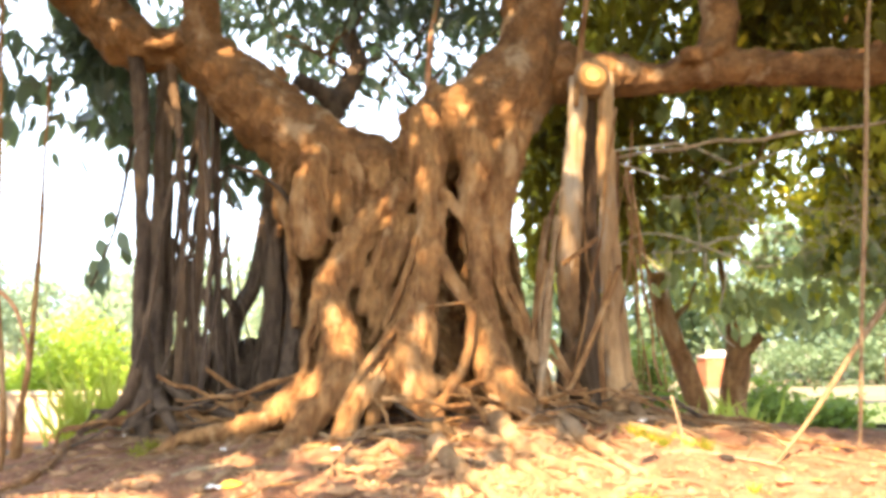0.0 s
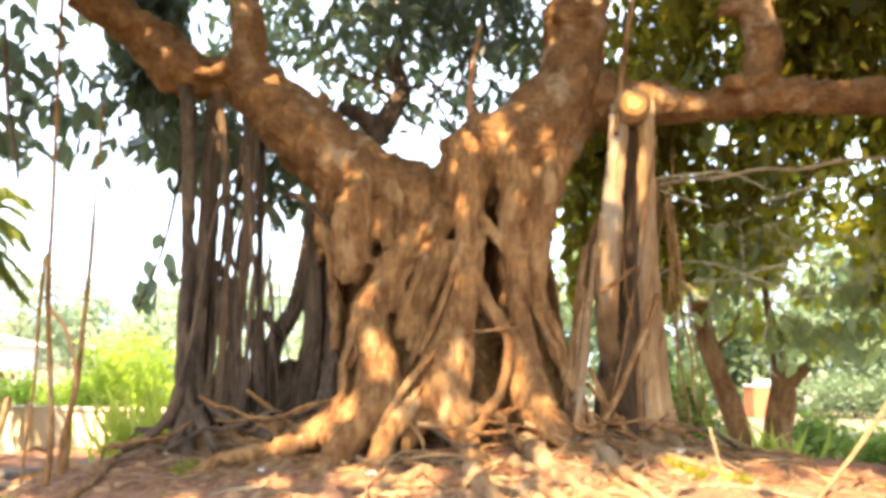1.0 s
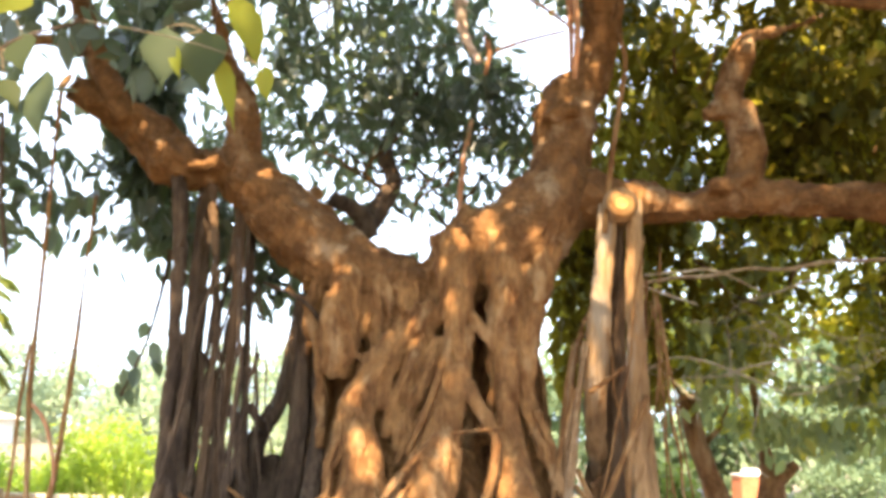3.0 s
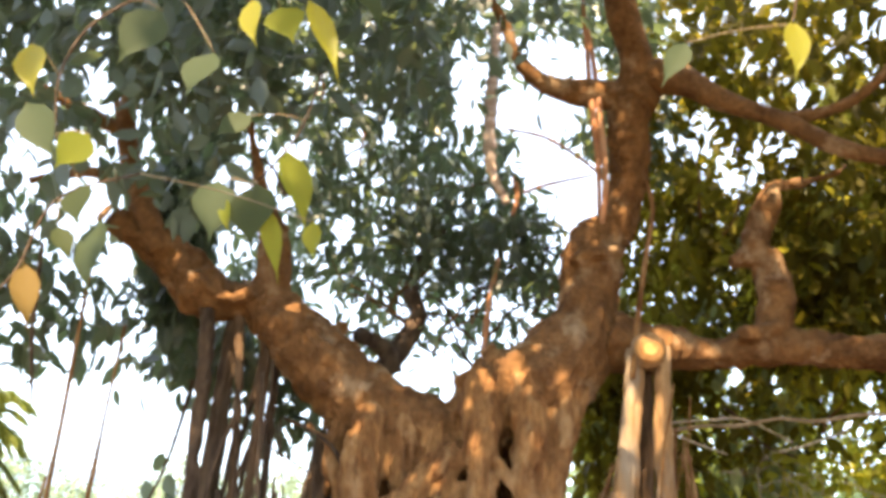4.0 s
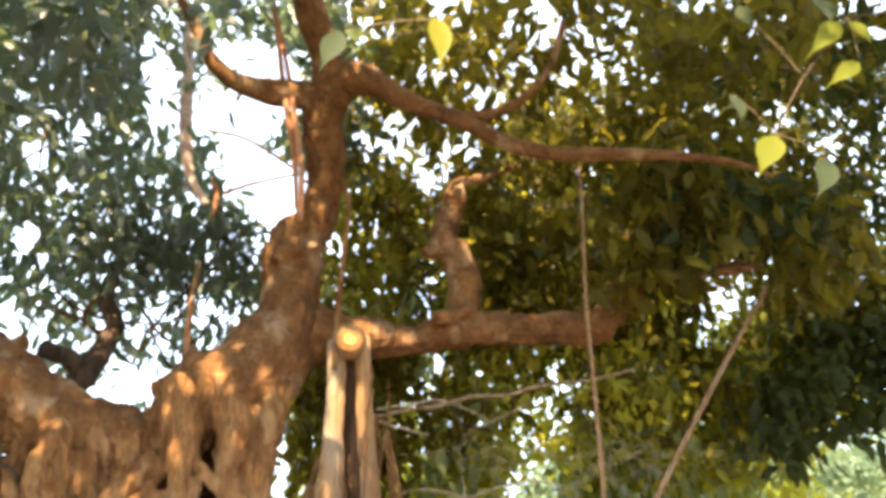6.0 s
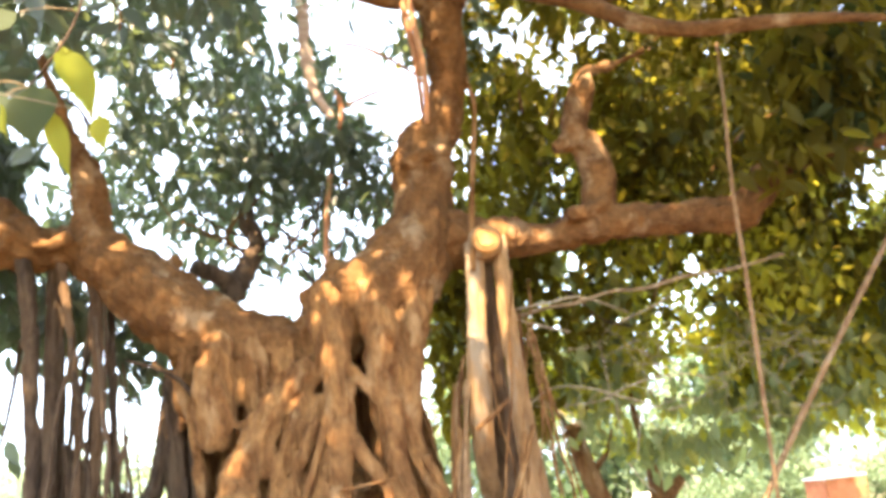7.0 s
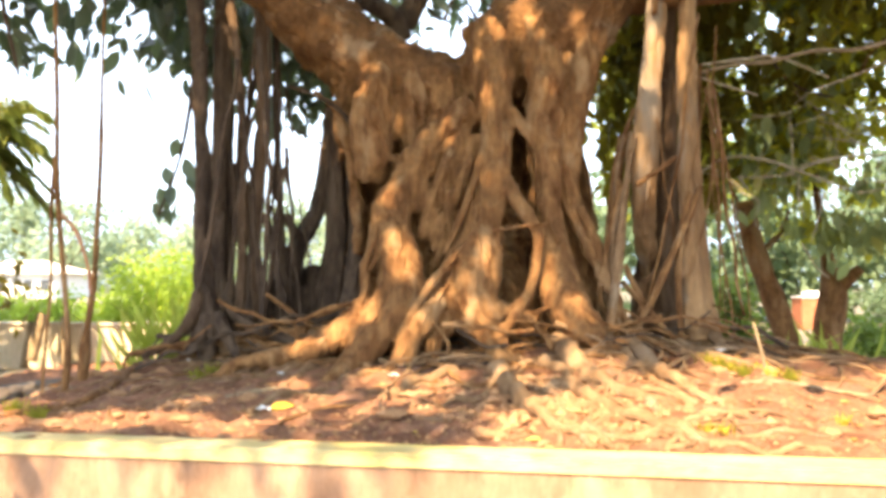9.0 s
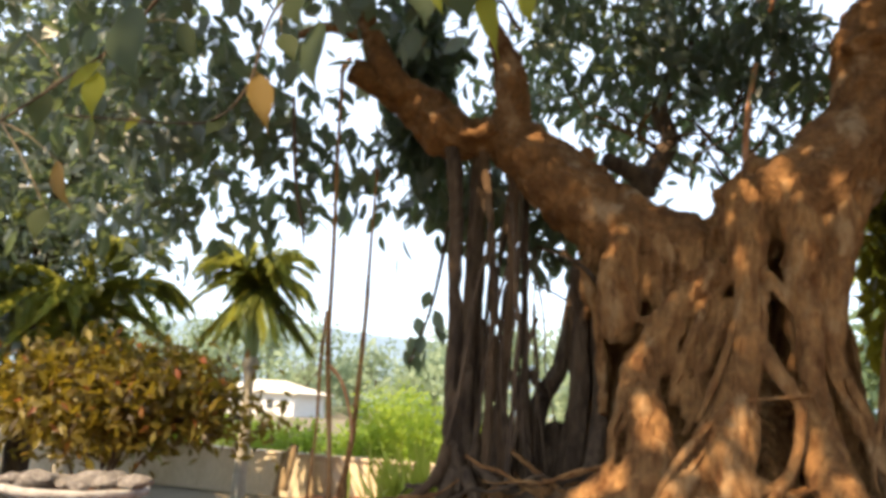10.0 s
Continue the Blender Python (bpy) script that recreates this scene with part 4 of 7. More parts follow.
stub = part("cut_stub", limb([(*(STUB + Vector((0.05, 0.42, 0.06))), 0.20), (*(STUB + Vector((0.02, 0.2, 0.03))), 0.185), (*(STUB + Vector((0, 0.02, 0))), 0.17)], 20, 0.10, 4.0, 0.05), COLUMN, banyan, "short sawn-off branch stub")
bm = lathe([(0.135, 0), (0.137, 0.015), (0.10, 0.022), (0.0005, 0.024)], 24)
cutface = part("cut_face", bm, CUT, stub, "fresh orange cut wood")
bm = lathe([(0.085, 0.018), (0.09, 0.027), (0.07, 0.029), (0.062, 0.020)], 24)
ringface = part("growth_ring", bm, CUT_RING, stub)
for o in (cutface, ringface):
    o.matrix_world = Matrix.Translation(STUB + Vector((0, 0.0, 0))) @ Euler((radians(80), 0, radians(4))).to_matrix().to_4x4()

# the sawn end of the long limb
END = Vector((-3.84, 7.10, 4.73))
bm = lathe([(0.10, 0), (0.098, 0.015), (0.06, 0.022), (0.0005, 0.024)], 20)
endface = part("cut_face", bm, CUT, banyan, "pale sawn end of the limb")
endface.matrix_world = Matrix.Translation(END) @ Euler((radians(70), 0, radians(-35))).to_matrix().to_4x4()

FREE = []
FREE.append([(-0.08, 7.40, 2.14, 0.095), (0.05, 7.26, 1.92, 0.079), (0.16, 7.18, 1.75, 0.068), (0.23, 7.12, 1.60, 0.054), (0.21, 7.06, 1.37, 0.049), (0.16, 6.98, 1.17, 0.048), (0.02, 6.85, 0.94, 0.052), (-0.08, 6.78, 0.78, 0.039)])
FREE.append([(-0.25, 7.14, 1.65, 0.036), (-0.45, 6.98, 1.41, 0.040), (-0.59, 6.88, 1.24, 0.044), (-0.71, 6.80, 1.04, 0.043), (-0.81, 6.74, 0.84, 0.043), (-0.84, 6.66, 0.68, 0.034)])
FREE.append([(-0.22, 7.36, 2.36, 0.033), (-0.32, 7.22, 1.98, 0.042), (-0.44, 7.16, 1.65, 0.041), (-0.52, 7.14, 1.46, 0.027)])
FREE.append([(-0.16, 7.15, 1.65, 0.014), (0.08, 7.08, 1.68, 0.016), (0.30, 7.08, 1.70, 0.018)])
FREE.append([(-1.08, 7.16, 1.77, 0.037), (-1.09, 7.04, 1.55, 0.036), (-1.15, 7.00, 1.38, 0.036), (-1.13, 6.98, 1.20, 0.031), (-1.16, 6.95, 1.06, 0.027)])
FREE.append([(-1.09, 7.05, 1.58, 0.027), (-1.05, 7.02, 1.46, 0.027), (-1.12, 7.00, 1.33, 0.027)])
FREE.append([(0.94, 7.42, 1.38, 0.033), (1.06, 7.32, 1.10, 0.032), (1.25, 7.20, 0.83, 0.027)])
FREE.append([(0.36, 6.90, 0.93, 0.026), (0.53, 6.82, 0.86, 0.026), (0.70, 6.74, 0.79, 0.021)])
FREE.append([(-0.62, 6.82, 0.98, 0.017), (-0.54, 6.78, 0.89, 0.017), (-0.46, 6.74, 0.79, 0.017)])
FREE.append([(-0.43, 6.82, 0.92, 0.017), (-0.30, 6.85, 0.94, 0.022), (-0.15, 6.88, 0.98, 0.017)])
FREE.append([(0.02, 6.90, 1.04, 0.022), (0.13, 6.95, 1.15, 0.022), (0.19, 7.00, 1.24, 0.018)])
FREE.append([(0.88, 7.50, 1.52, 0.028), (0.78, 7.40, 1.24, 0.028), (0.71, 7.30, 0.96, 0.027), (0.71, 7.10, 0.75, 0.027)])
FREE.append([(-0.83, 6.55, 0.62, 0.021), (-0.58, 6.60, 0.65, 0.021), (-0.33, 6.65, 0.69, 0.021), (-0.12, 6.60, 0.68, 0.017)])
FREE.append([(1.47, 7.44, 1.98, 0.033), (1.39, 7.40, 1.61, 0.037), (1.36, 7.36, 1.24, 0.037), (1.36, 7.30, 0.88, 0.032)])
FREE.append([(-1.57, 7.10, 0.96, 0.028), (-1.37, 7.05, 1.03, 0.027), (-1.17, 7.00, 1.10, 0.023)])
FREE.append([(-2.06, 7.30, 1.14, 0.024), (-1.79, 7.20, 0.98, 0.028), (-1.57, 7.10, 0.87, 0.028), (-1.36, 7.00, 0.78, 0.023)])
for i, pts in enumerate(FREE):
    x, y, z, r = pts[-1]
    if z < soil_height(x, y) + 0.35:
        pts.append((x + 0.02, y - 0.05, soil_height(x, y) - 0.03, r))
    part("aerial_root", limb([(x, y, z, r * (0.72 if i else 0.85)) for x, y, z, r in pts], 9, 0.22, 460 + i * 1.7, 0.05, 7.0), ROOT if i in (7, 12) else BARK, banyan, "smooth root hanging free before the hollow" if i == 0 else "")

# thin hanging and clinging roots
THIN = []
THIN.append(([(-3.60, 6.60, 4.47, 0.027), (-3.58, 6.60, 3.67, 0.026), (-3.54, 6.60, 2.70, 0.030), (-3.52, 6.60, 1.95, 0.035), (-3.43, 6.55, 1.32, 0.034), (-3.36, 6.50, 0.89, 0.034), (-3.30, 6.40, 0.62, 0.043)], BARK, "thin hanging aerial root"))
THIN.append(([(-3.32, 6.90, 3.59, 0.021), (-3.33, 6.90, 2.84, 0.021), (-3.33, 6.90, 2.25, 0.036), (-3.35, 6.90, 1.68, 0.036), (-3.37, 6.90, 1.22, 0.041), (-3.42, 6.90, 0.85, 0.046), (-3.41, 6.85, 0.70, 0.072)], BARK, ""))
THIN.append(([(-3.67, 6.80, 2.26, 0.021), (-3.69, 6.80, 1.78, 0.026), (-3.68, 6.80, 1.23, 0.021), (-3.66, 6.70, 0.66, 0.020)], BARK, ""))
THIN.append(([(-3.84, 6.20, 4.07, 0.026), (-3.75, 6.20, 3.36, 0.030), (-3.64, 6.20, 2.90, 0.020), (-3.61, 6.20, 2.76, 0.015)], BARK_DARK, ""))
THIN.append(([(-3.49, 6.60, 1.77, 0.025), (-3.36, 6.60, 1.63, 0.025), (-3.26, 6.60, 1.36, 0.020), (-3.23, 6.60, 1.14, 0.020)], REDROOT, ""))
THIN.append(([(-0.06, 8.80, 5.10, 0.039), (-0.11, 8.80, 4.80, 0.051), (-0.16, 8.80, 4.33, 0.056), (-0.19, 8.80, 3.82, 0.049), (-0.26, 8.80, 3.44, 0.049)], REDROOT, "reddish hanging root behind the fork"))
THIN.append(([(-0.22, 8.70, 8.19, 0.108), (-0.23, 8.70, 7.50, 0.120), (-0.24, 8.70, 6.93, 0.138), (-0.22, 8.70, 6.39, 0.128), (-0.17, 8.70, 6.10, 0.086), (0.00, 8.70, 5.74, 0.065)], BANDED, "banded pale pinkish hanging root, sky glare put into its colour"))
THIN.append(([(0.71, 7.40, 7.67, 0.033), (0.75, 7.40, 7.06, 0.038), (0.81, 7.40, 6.34, 0.054), (0.89, 7.50, 5.72, 0.047), (0.90, 7.50, 5.14, 0.034)], REDROOT, ""))
THIN.append(([(1.40, 7.70, 5.61, 0.036), (1.46, 7.70, 5.30, 0.041), (1.39, 7.70, 4.81, 0.040), (1.32, 7.70, 4.34, 0.045), (1.27, 7.70, 3.94, 0.044), (1.23, 7.65, 3.54, 0.038)], BARK, "root clinging to the limb"))
THIN.append(([(1.76, 8.50, 3.23, 0.029), (2.10, 8.50, 3.30, 0.029), (2.40, 8.45, 3.31, 0.034), (2.81, 8.50, 3.41, 0.029), (3.18, 8.45, 3.40, 0.034), (3.60, 8.40, 3.48, 0.034), (4.15, 8.30, 3.50, 0.028), (4.70, 8.30, 3.61, 0.022)], TWIG, "thin side twig crossing the leaves"))
THIN.append(([(3.69, 6.80, 5.34, 0.023), (3.58, 6.70, 4.67, 0.027), (3.43, 6.60, 3.84, 0.026), (3.37, 6.60, 2.95, 0.031), (3.31, 6.60, 2.18, 0.030), (3.26, 6.60, 1.56, 0.025), (3.22, 6.60, 0.95, 0.025), (3.19, 6.60, 0.52, 0.025), (3.16, 6.55, 0.31, 0.025)], ROOT, ""))
THIN.append(([(5.70, 7.00, 4.12, 0.045), (5.02, 6.98, 3.36, 0.044), (4.26, 6.94, 2.46, 0.043), (3.53, 6.90, 1.56, 0.042), (3.13, 6.60, 1.21, 0.034), (2.72, 6.30, 0.84, 0.028), (2.34, 6.05, 0.52, 0.022)], ROOT, "long straight bleached root reaching slantwise to the soil"))
THIN.append(([(1.36, 7.40, 2.27, 0.030), (1.20, 7.35, 2.15, 0.035), (1.03, 7.35, 2.03, 0.039)], BARK, ""))
THIN.append(([(1.57, 7.50, 2.03, 0.040), (1.44, 7.40, 1.74, 0.045), (1.28, 7.30, 1.41, 0.044), (1.13, 7.20, 1.10, 0.048), (1.00, 7.10, 0.88, 0.043)], BARK, ""))
THIN.append(([(0.92, 7.40, 1.24, 0.039), (1.03, 7.30, 1.10, 0.039), (1.17, 7.20, 0.92, 0.043), (1.27, 7.10, 0.79, 0.043)], BARK, ""))
THIN.append(([(1.01, 7.60, 2.46, 0.036), (0.95, 7.50, 1.86, 0.040), (0.89, 7.35, 1.38, 0.044), (0.81, 7.15, 1.02, 0.047), (0.76, 7.00, 0.72, 0.042)], ROOT, ""))
THIN.append(([(1.64, 7.80, 3.14, 0.022), (1.61, 7.75, 2.56, 0.026), (1.59, 7.65, 2.05, 0.026)], BARK, ""))
THIN.append(([(0.58, 7.50, 1.87, 0.065), (0.71, 7.45, 1.58, 0.069), (0.80, 7.35, 1.29, 0.063), (0.84, 7.20, 1.02, 0.057)], BARK, ""))
THIN.append(([(-1.97, 7.60, 2.98, 0.021), (-1.68, 7.50, 2.86, 0.026), (-1.48, 7.55, 2.73, 0.036), (-1.37, 7.60, 2.57, 0.041)], BARK_DARK, ""))
THIN.append(([(-2.26, 8.50, 2.80, 0.018), (-2.02, 8.50, 2.68, 0.018), (-1.76, 8.40, 2.53, 0.017)], BARK_DARK, ""))
THIN.append(([(-2.36, 7.00, 1.09, 0.025), (-2.19, 6.95, 1.01, 0.029), (-2.05, 6.95, 0.99, 0.029), (-1.91, 6.95, 0.92, 0.029), (-1.70, 6.95, 0.90, 0.019)], BARK, "dead root lying across the foot"))
THIN.append(([(-1.83, 7.00, 0.90, 0.019), (-1.63, 6.95, 0.94, 0.024), (-1.44, 6.95, 1.03, 0.024), (-1.25, 6.95, 1.07, 0.019)], BARK, ""))
THIN.append(([(0.58, 7.90, 2.42, 0.037), (0.67, 7.90, 2.21, 0.037), (0.71, 7.90, 1.90, 0.031), (0.71, 7.80, 1.69, 0.026)], BARK, ""))
THIN.append(([(-0.03, 8.70, 6.71, 0.027), (0.44, 8.70, 6.61, 0.034), (0.91, 8.70, 6.30, 0.033), (1.16, 8.60, 5.97, 0.026)], REDROOT, ""))
THIN.append(([(0.19, 8.70, 5.89, 0.039), (0.52, 8.70, 6.02, 0.033), (0.97, 8.60, 6.10, 0.026)], REDROOT, ""))
THIN.append(([(0.75, 7.40, 7.36, 0.031), (0.85, 7.40, 6.64, 0.048), (0.91, 7.40, 6.03, 0.052), (0.95, 7.40, 5.45, 0.051), (0.93, 7.50, 5.03, 0.039)], REDROOT, ""))
THIN.append(([(0.09, 8.70, 6.07, 0.060), (0.12, 8.70, 5.82, 0.052), (0.08, 8.70, 5.60, 0.039)], REDROOT, ""))
for i, (pts, m, label) in enumerate(THIN):
    pts = [(x, y, z, r * 0.62) for x, y, z, r in pts]
    x, y, z, r = pts[-1]
    if soil_height(x, y) < z < soil_height(x, y) + 0.45:
        pts.append((x, y - 0.03, soil_height(x, y) - 0.03, r))
    if i == 6:
        pts = [(x, y, z, r * (1.1 if k % 2 else 0.86)) for k, (x, y, z, r) in enumerate(catmull(pts, 0.07))]
    part("aerial_root", limb(pts, 8, 0.16, 60 + i * 2.3, 0.05 if i != 6 else 0.03, 6.0), m, banyan, label)

# roots that crawl over the mound
CRAWL = []
CRAWL.append([(-1.18, 7.31, 0.83, 0.143), (-1.47, 7.30, 0.80, 0.115), (-1.96, 7.30, 0.69, 0.088), (-2.37, 7.31, 0.67, 0.060), (-2.68, 7.31, 0.68, 0.040)])
CRAWL.append([(-1.18, 7.31, 0.83, 0.134), (-1.30, 7.31, 0.78, 0.105), (-1.48, 7.14, 0.65, 0.075), (-1.51, 6.51, 0.56, 0.043), (-1.54, 6.16, 0.51, 0.020)])
CRAWL.append([(-0.89, 7.31, 0.84, 0.123), (-1.01, 7.31, 0.83, 0.095), (-1.12, 7.24, 0.69, 0.076), (-1.06, 6.65, 0.60, 0.043)])
CRAWL.append([(-2.68, 7.31, 0.69, 0.056), (-2.91, 7.30, 0.67, 0.046), (-3.12, 7.30, 0.63, 0.031), (-3.28, 7.31, 0.60, 0.021)])
CRAWL.append([(1.50, 7.31, 0.89, 0.096), (1.62, 7.31, 0.82, 0.067), (1.62, 6.96, 0.72, 0.041)])
CRAWL.append([(-1.67, 7.31, 0.79, 0.106), (-1.96, 7.31, 0.76, 0.088), (-2.27, 7.30, 0.72, 0.059), (-2.47, 7.30, 0.70, 0.040)])
CRAWL.append([(-0.66, 7.31, 0.77, 0.042), (-0.89, 7.31, 0.70, 0.038), (-1.18, 7.30, 0.70, 0.029)])
CRAWL.append([(-0.07, 6.34, 0.61, 0.080), (0.04, 5.85, 0.54, 0.073), (0.14, 5.46, 0.49, 0.061), (0.23, 5.13, 0.46, 0.047), (0.35, 4.99, 0.45, 0.037), (0.49, 4.99, 0.45, 0.033), (0.57, 4.64, 0.43, 0.025), (0.62, 4.60, 0.42, 0.021)])
CRAWL.append([(0.19, 5.76, 0.51, 0.025), (0.34, 5.95, 0.55, 0.041), (0.46, 5.87, 0.55, 0.047), (0.57, 5.68, 0.52, 0.045), (0.66, 5.52, 0.50, 0.041), (0.72, 5.30, 0.47, 0.042), (0.83, 5.18, 0.46, 0.044), (0.91, 5.06, 0.45, 0.043), (0.99, 4.92, 0.44, 0.035), (1.07, 4.72, 0.43, 0.028), (1.22, 4.60, 0.42, 0.022), (1.41, 4.60, 0.42, 0.022), (1.58, 4.60, 0.42, 0.018)])
CRAWL.append([(0.37, 7.01, 0.75, 0.106), (0.52, 6.29, 0.63, 0.078), (0.62, 6.04, 0.58, 0.060), (0.74, 5.86, 0.55, 0.047), (0.86, 5.69, 0.52, 0.042), (0.92, 5.39, 0.48, 0.029)])
CRAWL.append([(0.49, 4.98, 0.44, 0.024), (0.60, 5.26, 0.46, 0.026), (0.70, 5.50, 0.49, 0.024), (0.75, 5.73, 0.52, 0.018)])
CRAWL.append([(0.50, 4.92, 0.44, 0.027), (0.66, 4.80, 0.44, 0.032), (0.81, 4.85, 0.44, 0.032), (0.95, 4.92, 0.44, 0.027)])
CRAWL.append([(0.32, 5.02, 0.44, 0.021), (0.32, 4.68, 0.42, 0.017), (0.30, 4.60, 0.42, 0.016)])
CRAWL.append([(0.35, 4.86, 0.43, 0.024), (0.42, 4.83, 0.43, 0.026), (0.46, 4.61, 0.42, 0.025), (0.48, 4.60, 0.42, 0.023)])
CRAWL.append([(0.92, 5.09, 0.45, 0.025), (0.91, 4.78, 0.43, 0.020), (0.83, 4.60, 0.42, 0.019)])
CRAWL.append([(1.02, 4.85, 0.43, 0.023), (0.91, 4.60, 0.42, 0.019), (0.84, 4.60, 0.41, 0.016)])
CRAWL.append([(1.05, 4.69, 0.43, 0.025), (1.18, 4.60, 0.42, 0.023), (1.40, 4.60, 0.42, 0.027), (1.47, 4.60, 0.42, 0.021), (1.60, 4.60, 0.42, 0.018)])
CRAWL.append([(0.90, 7.30, 0.78, 0.082), (1.01, 6.49, 0.67, 0.068), (1.12, 5.99, 0.58, 0.048), (1.25, 5.77, 0.53, 0.035), (1.41, 5.73, 0.52, 0.028)])
CRAWL.append([(0.82, 7.25, 0.76, 0.041), (0.92, 6.40, 0.64, 0.032), (1.06, 5.89, 0.55, 0.029), (1.17, 5.72, 0.52, 0.024)])
CRAWL.append([(-0.70, 5.74, 0.50, 0.043), (-0.65, 6.04, 0.54, 0.050), (-0.54, 6.25, 0.57, 0.047), (-0.37, 6.40, 0.60, 0.040)])
CRAWL.append([(-1.55, 5.41, 0.45, 0.024), (-1.45, 5.65, 0.47, 0.029), (-1.29, 5.82, 0.49, 0.030)])
CRAWL.append([(-2.88, 5.04, 0.42, 0.026), (-2.84, 5.48, 0.44, 0.032), (-2.80, 5.99, 0.47, 0.035), (-3.05, 6.90, 0.50, 0.036), (-3.27, 7.69, 0.50, 0.038)])
CRAWL.append([(-0.42, 6.72, 0.64, 0.026), (-0.22, 6.82, 0.67, 0.026), (0.00, 6.66, 0.65, 0.021)])
CRAWL.append([(-4.50, 7.57, 0.18, 0.047), (-4.19, 7.60, 0.26, 0.057), (-3.84, 7.63, 0.35, 0.051), (-3.04, 6.78, 0.49, 0.027)])
CRAWL.append([(0.25, 6.56, 0.66, 0.057), (0.35, 6.41, 0.63, 0.048), (0.43, 6.12, 0.58, 0.034), (0.50, 5.90, 0.54, 0.026)])
CRAWL.append([(1.31, 7.13, 0.75, 0.053), (1.48, 6.70, 0.69, 0.041), (1.66, 6.47, 0.65, 0.028)])
CRAWL.append([(0.21, 5.92, 0.54, 0.022), (0.29, 5.59, 0.49, 0.021), (0.36, 5.29, 0.46, 0.016)])
CRAWL.append([(0.31, 5.63, 0.50, 0.017), (0.39, 5.58, 0.49, 0.021), (0.48, 5.68, 0.51, 0.017)])
CRAWL.append([(0.85, 5.89, 0.55, 0.025), (1.05, 5.77, 0.53, 0.025), (1.24, 5.54, 0.50, 0.023), (1.36, 5.26, 0.46, 0.019)])
CRAWL.append([(1.02, 5.23, 0.46, 0.019), (1.26, 5.37, 0.47, 0.019), (1.51, 5.45, 0.48, 0.016)])
CRAWL.append([(1.23, 4.94, 0.44, 0.018), (1.45, 5.02, 0.44, 0.021), (1.57, 4.86, 0.43, 0.014)])
forks = []
for i, pts in enumerate(CRAWL):
    if i < 7:
        pts = sink([(x, y, z + 0.1 * r, r * 0.9) for x, y, z, r in pts], 0.12, 0.12)
    else:
        pts = [(x, y, rough_soil(x, y) + r * 0.45, r * 0.92) for x, y, z, r in catmull(pts, 0.1)]
        x, y, z, r = pts[-1]
        pts.append((x + 0.05, y - 0.03, z - 3 * r, r * 0.6))
    part("surface_root", limb(pts, 10, 0.34, 120 + i * 2.9, 0.04, 9.0), BARK if pts[0][0] < -1.6 else ROOT, banyan, "pale knotted root lying on the soil" if i < 2 else "")
    for k in range(3):
        a, b = (Vector(p[:3]) for p in (pts[k % (len(pts) - 1)], pts[k % (len(pts) - 1) + 1]))
        share = rr.random()
        forks.append((a.lerp(b, share), math.atan2(b.y - a.y, b.x - a.x) + rr.choice((-1, 1)) * rr.uniform(0.4, 1.1), min(pts[0][3] * 0.4, 0.028)))
for i, (at, a, r) in enumerate(forks):
    x, y, pts = at.x, at.y, []
    for k in range(rr.randint(4, 9)):
        if y < 4.75:
            break
        pts.append((x, y, rough_soil(x, y) + r * rr.uniform(0.3, 1.2), r))
        x, y = x + math.cos(a) * 0.12, y + math.sin(a) * 0.12
        a += rr.uniform(-0.6, 0.6)
        r *= 0.88
    if len(pts) > 2:
        part("surface_root", limb(pts, 7, 0.3, 260 + i * 1.3, 0.04, 9.0), ROOT, banyan)

# finer roots that cling to the trunk
for i, pts in enumerate(cling(26, 0.6, (1.3, 3.2), (0.008, 0.016))):
    part("clinging_root", limb(pts, 7, 0.25, i * 1.7, 0.05, 9.0), rr.choice((BARK, BARK, ROOT)), banyan)

# the net of thin roots over the mound
for i in range(90):
    a = rr.uniform(math.pi * 1.02, math.pi * 2.02)
    x, y = 0.1 + math.cos(a) * rr.uniform(1.2, 2.3), 7.7 + math.sin(a) * rr.uniform(0.5, 1.0)
    a += rr.uniform(-0.5, 0.5)
    if x > 0.3 and rr.random() < 0.5:
        a = rr.uniform(-1.7, 0.4)
    arch = rr.uniform(0.0, 0.07) if rr.random() < 0.5 else 0.0
    r, pts = rr.uniform(0.007, 0.024) * (1.0 if x > -0.6 else 0.6), []
    for k in range(rr.randint(6, 15)):
        if y < 4.7:
            break
        pts.append((x, y, rough_soil(x, y) + r * rr.uniform(0.1, 0.7) + arch * math.sin(k * 0.6) ** 2, r))
        x, y = x + math.cos(a) * 0.2, y + math.sin(a) * 0.2
        a += rr.uniform(-0.9, 0.9)
        r *= 0.92
    if len(pts) > 3:
        part("surface_root", limb(pts, 7, 0.28, 200 + i * 1.3, 0.05, 7.0), ROOT if rr.random() < 0.7 else BARK, banyan)

# ---- the crown ----
rng = np.random.default_rng(7)


def crown(name, regions, material, label, parent=banyan, count=9, length=0.17, reach=0.28, shape=FIG, faces=FIG_F, droop=0.7, width=1.0, spread=0.3, freq=0.6):
    sets = []
    for n, lo, hi, gate, keep in regions:
        sets.append(sprays(rng, cloud(rng, n, lo, hi, gate, freq, 3.0, keep), count, reach, length, droop, spread))
    a = [np.concatenate([s[i] for s in sets]) for i in range(4)]
    ok = unlit(a[0], a[1], a[3])
    a = [v[ok] for v in a]
    ob = part(name, leaves(name, *a, shape, faces, width), material, parent, label)
    return tagged(ob, kind="stuff")


GAPS = []
GAPS += [(-0.062, 0.643, 0.02, 0.077), (0.038, 0.624, 0.043, 0.036), (0.082, 0.504, 0.053, 0.057), (0.111, 0.651, 0.03, 0.032), (0.185, 0.673, 0.016, 0.033), (0.351, 0.881, 0.045, 0.069), (0.444, 0.907, 0.047, 0.059)]
